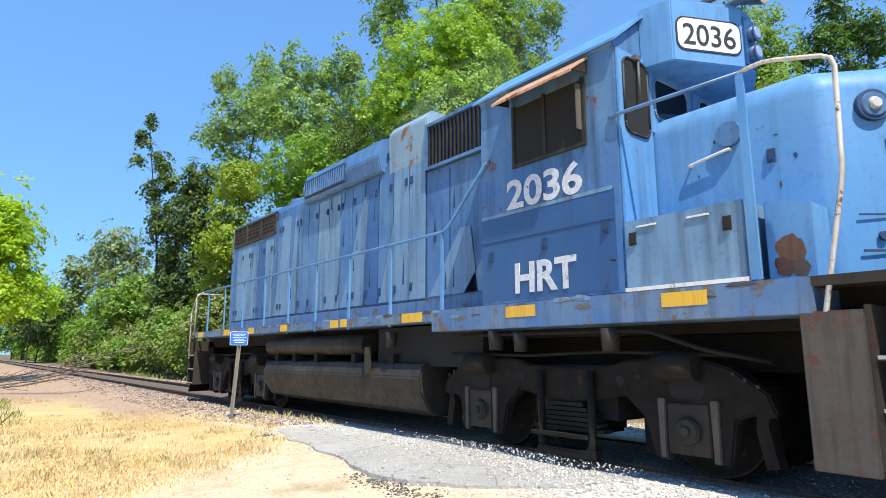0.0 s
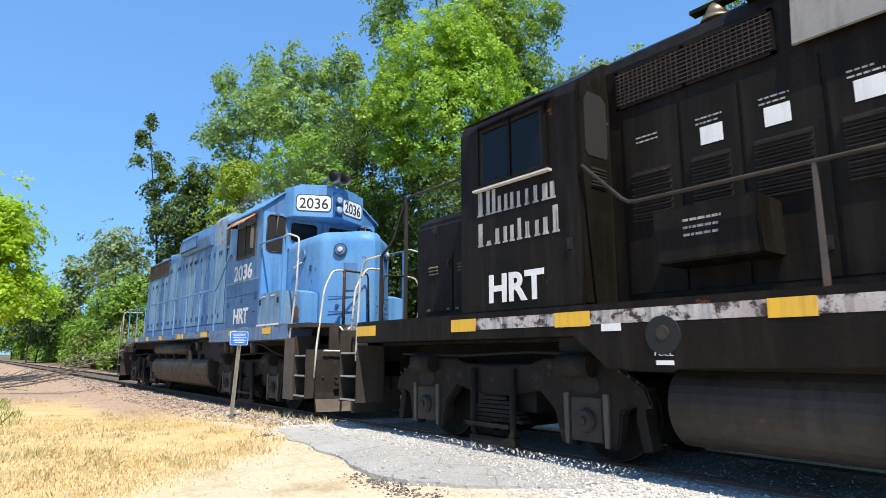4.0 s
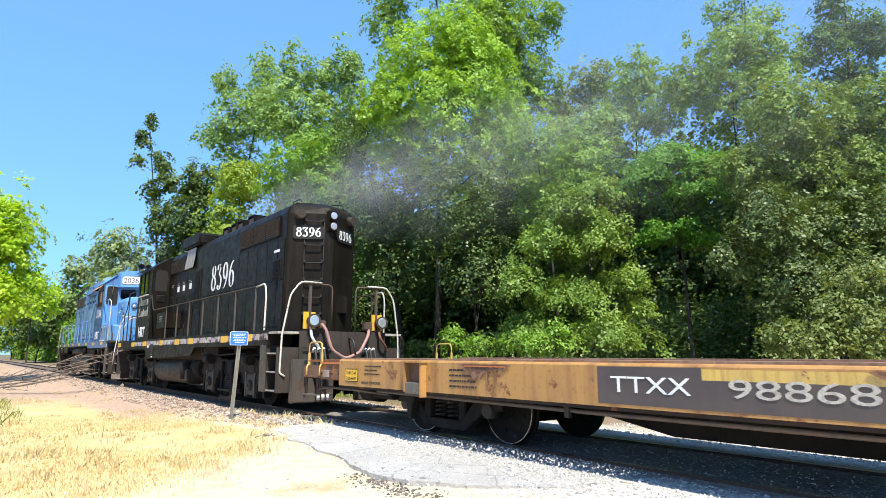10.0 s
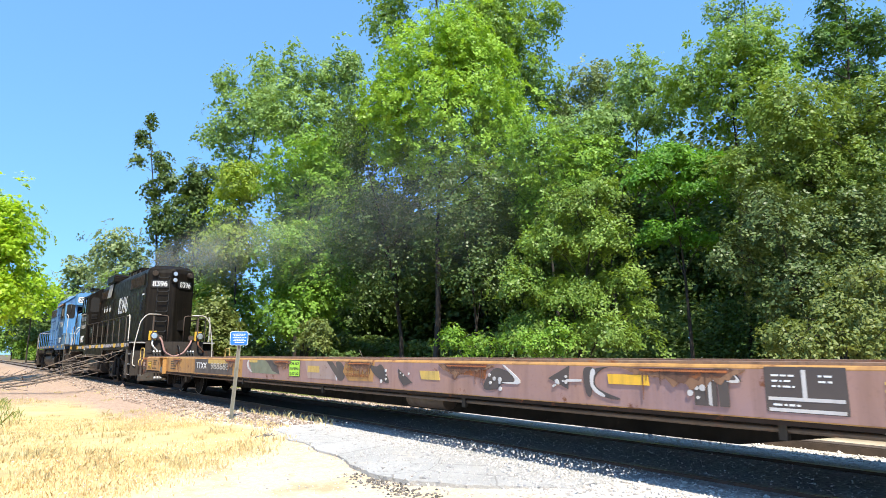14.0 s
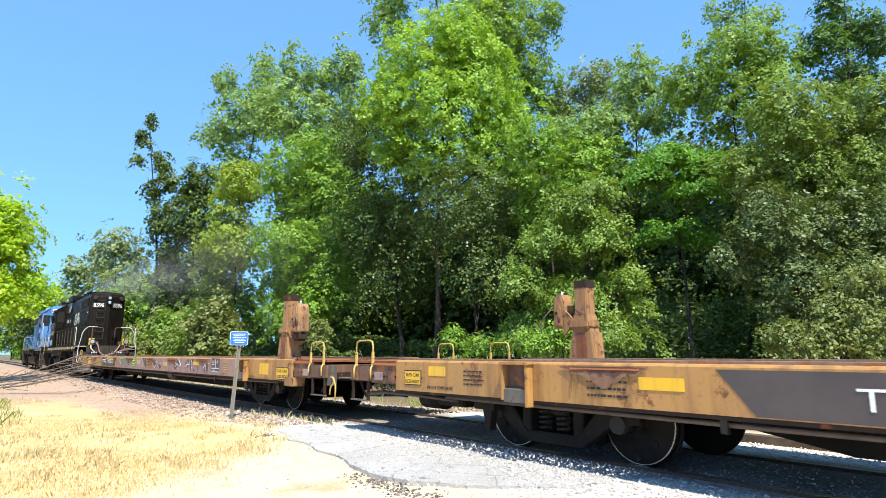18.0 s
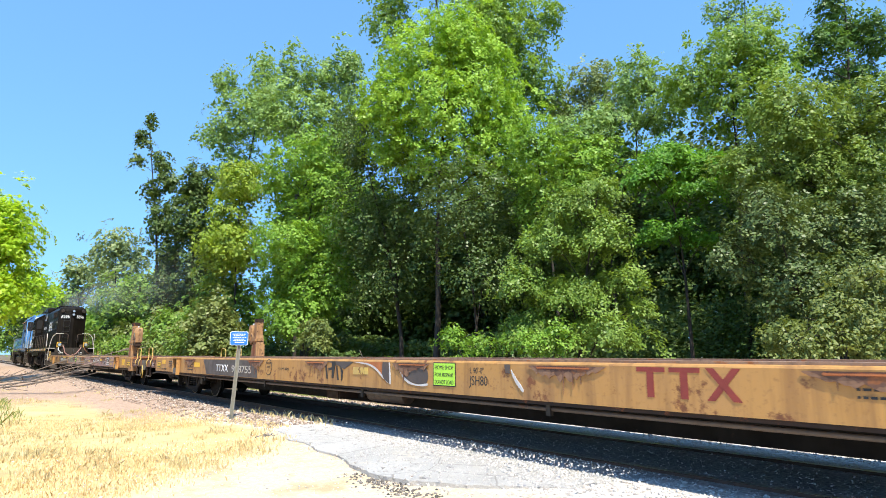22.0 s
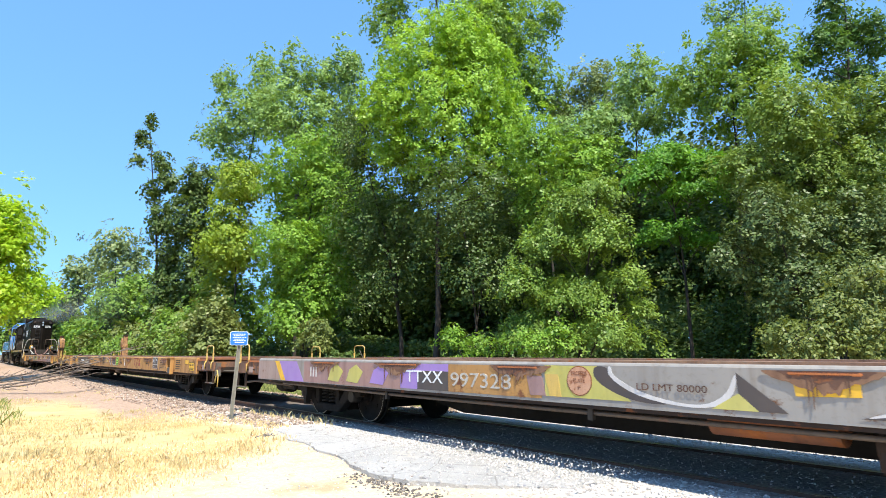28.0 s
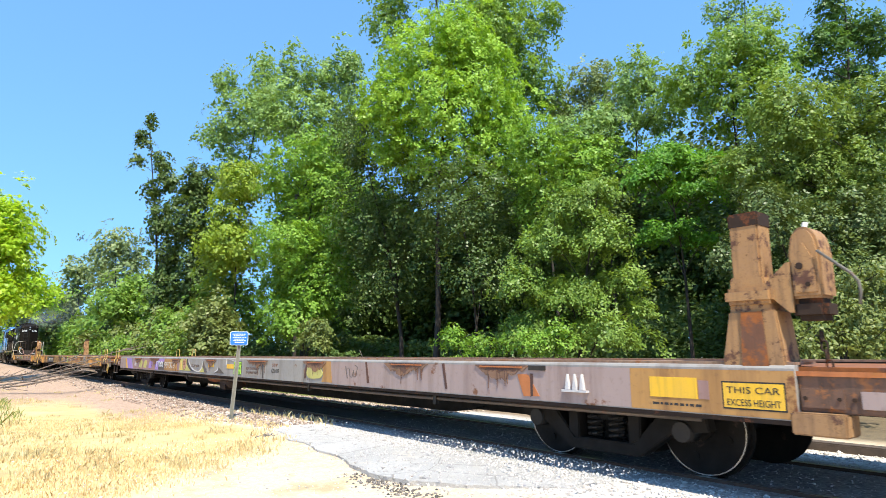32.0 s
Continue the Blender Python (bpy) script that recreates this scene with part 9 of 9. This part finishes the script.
    Shape(ox).box(94.24, 94.48, NEAR - 0.02, NEAR, 0.945, 0.995).done("grey_plate", TANKC, near, bevel=0.004)
    P(rect(95.5, b, 0.64, 0.99), TAN, 0.003)
    P(rect(95.70, 96.14, 0.75, 0.92), YELLOW, 0.0075)
    P(rect(96.15, 96.24, 0.75, 0.90), MAUVE, 0.0065)
    small_print(near, 95.72, 0.67, 0.5, 0.06, 1, ox, NEAR - 0.004, None, 23)
    placard(near, 96.36, 0.70, 0.46, 0.19, ox, YELLOW, ("THIS CAR", "EXCESS HEIGHT"), BLACK_TEXT)
    for x, w in ((75.9, 0.7), (77.98, 0.9), (80.45, 0.6), (83.54, 0.48), (86.3, 0.8), (88.95, 0.6), (91.59, 0.73), (93.46, 0.69)):
        ledge(near, x, w, ox)
    Shape(ox).cyl((84.0, -1.15, 0.5), (84.9, -1.15, 0.5), 0.16, 0.16, 18).done("air_reservoir", RUST_DARK, root, "rusty air reservoir under the car")
    Shape(ox).box(84.0, 84.4, -1.3, -0.9, 0.3, 0.6).done("valve_box", RUST_DARK, root, bevel=0.02)
    Shape(ox).cyl((82.75, -1.08, 0.56), (83.75, -1.08, 0.56), 0.13, 0.13, 18).done("air_reservoir", RUST, root, "rust-brown air reservoir under the deck")
    Shape(ox).box(84.0, 84.35, -1.2, -0.85, 0.36, 0.60).done("valve_box", GRIME, root, bevel=0.02)
    Shape(ox).box(90.2, 93.6, -0.40, 0.40, 0.34, 0.60).done("brake_rigging", GRIME, root, bevel=0.03)
    out.append((root, wh))
    return out


TRAIN = [blue_locomotive(), black_locomotive()] + flat_cars()

# ---- exhaust ----
SMOKE, sm_nt, sm_b = material("exhaust_haze")
clear = sm_nt.nodes.new("ShaderNodeBsdfTransparent")
veil = node(sm_nt, "ShaderNodeBsdfDiffuse", Color=(0.55, 0.55, 0.55, 1))
glow = node(sm_nt, "ShaderNodeBsdfTranslucent", Color=(0.55, 0.55, 0.55, 1))
both = node(sm_nt, "ShaderNodeMixShader", Fac=0.5)
thin = sm_nt.nodes.new("ShaderNodeMixShader")
density = sm_nt.nodes.new("ShaderNodeAttribute")
density.attribute_name = "haze_amount"
sm_nt.links.new(mix(sm_nt, 1.0, density.outputs["Color"], ramp(sm_nt, noise_at(sm_nt, 0.55, 6, rough=0.65), [(0.36, 0.08), (0.66, 1.0)]), "MULTIPLY"), thin.inputs[0])
sm_nt.links.new(veil.outputs[0], both.inputs[1])
sm_nt.links.new(glow.outputs[0], both.inputs[2])
sm_nt.links.new(clear.outputs[0], thin.inputs[1])
sm_nt.links.new(both.outputs[0], thin.inputs[2])
sm_nt.links.new(thin.outputs[0], sm_nt.nodes["Material Output"].inputs["Surface"])


def exhaust(name, root_x, start, run, w0, w1, veils, seed, label, thick):
    """A few thin wavy veils of haze that trail from a stack, rise, spread and fade."""
    v, f, dens = [], [], []
    nu, nv = 64, 14
    for k in range(veils):
        i0 = len(v)
        for i in range(nu):
            q = i / (nu - 1)
            wide = w0 + (w1 - w0) * q ** 0.7
            side = (k - (veils - 1) / 2) * 0.55 * wide
            lift = 0.45 * wide * float(wave(q * 11 + k * 2, seed, seed + k))
            for j in range(nv):
                p = 2 * j / (nv - 1) - 1
                x = start[0] - root_x + run[0] * q + 0.5 * wide * float(wave(q * 9, p * 2, k))
                y = start[1] - TRACK + run[1] * q + side + 0.35 * wide * float(wave(q * 14, p * 1.5 + k, seed))
                v.append((x, y, start[2] + run[2] * q + lift + wide * p))
                dens.append(thick * (1 - p * p) ** 1.5 * min(1.0, q / 0.05) * (1 - q) ** 1.1)
        f += [(i0 + i * nv + j, i0 + (i + 1) * nv + j, i0 + (i + 1) * nv + j + 1, i0 + i * nv + j + 1) for i in range(nu - 1) for j in range(nv - 1)]
    me = bpy.data.meshes.new(name)
    me.from_pydata(v, [], f)
    me.polygons.foreach_set("use_smooth", [True] * len(me.polygons))
    me.attributes.new("haze_amount", "FLOAT", "POINT").data.foreach_set("value", dens)
    me.materials.append(SMOKE)
    ob = new(name, me)
    ob.matrix_world = pose(root_x, TRACK, 0)
    return tagged(ob, label, "smoke", kind="stuff")


HAZE = [exhaust("exhaust_haze", 8.2, (9.9, TRACK, 5.0), (21.0, 4.5, 0.9), 0.45, 2.3, 3, 3, "thin grey diesel exhaust trailing from the black locomotive", 0.36),
        exhaust("exhaust_haze", -9.3, (-9.6, TRACK, 5.2), (5.0, 1.2, 1.6), 0.3, 0.9, 2, 4, "thin grey diesel exhaust over the blue locomotive", 0.26)]


def motions():
    """The train draws past towards -x, gathering speed; every wheelset turns with it."""
    way = [(0, 0.0), (0.5, -0.888), (1, -1.854), (1.5, -2.89), (2, -4.007), (2.5, -5.184), (3, -6.41), (3.5, -7.70), (4.5, -10.38), (5.5, -13.20), (6.5, -16.18),
           (7.5, -19.22), (8.5, -22.32), (9.5, -25.40), (10.5, -28.50), (11.5, -31.63), (12.5, -34.80), (13.5, -37.98), (14.5, -41.17), (15.5, -44.36),
           (16.5, -47.56), (17.5, -50.79), (18.5, -54.07), (19.5, -57.37), (20.5, -60.63), (21.5, -63.90), (22.5, -67.19), (23.5, -70.51), (24.5, -73.88),
           (25.5, -77.27), (26.5, -80.60), (27.5, -83.88), (28.5, -87.15), (29.5, -90.45), (30.5, -93.80), (31.5, -97.16), (32, -98.83)]
    tt, ss = np.array([p[0] for p in way]), np.array([p[1] for p in way])
    for haze in HAZE:
        walk(haze, [(t, pose(haze.matrix_basis.translation.x + s, TRACK, 0)) for t, s in way])
    for root, wheels in TRAIN:
        x0 = root.matrix_basis.translation.x
        walk(root, [(t, pose(x0 + s, TRACK, 0)) for t, s in way])
        for w in wheels:
            at = w.matrix_local.translation.copy()
            r = at.z
            rows, t = [], 0.0
            while t <= 32.0001:
                s = float(np.interp(t, tt, ss))
                rows.append((t, pose(at.x, at.y, at.z, 0, math.degrees(s / r) % 360 - 360, 0)))
                t += 1 / 6
            walk(w, rows)


motions()
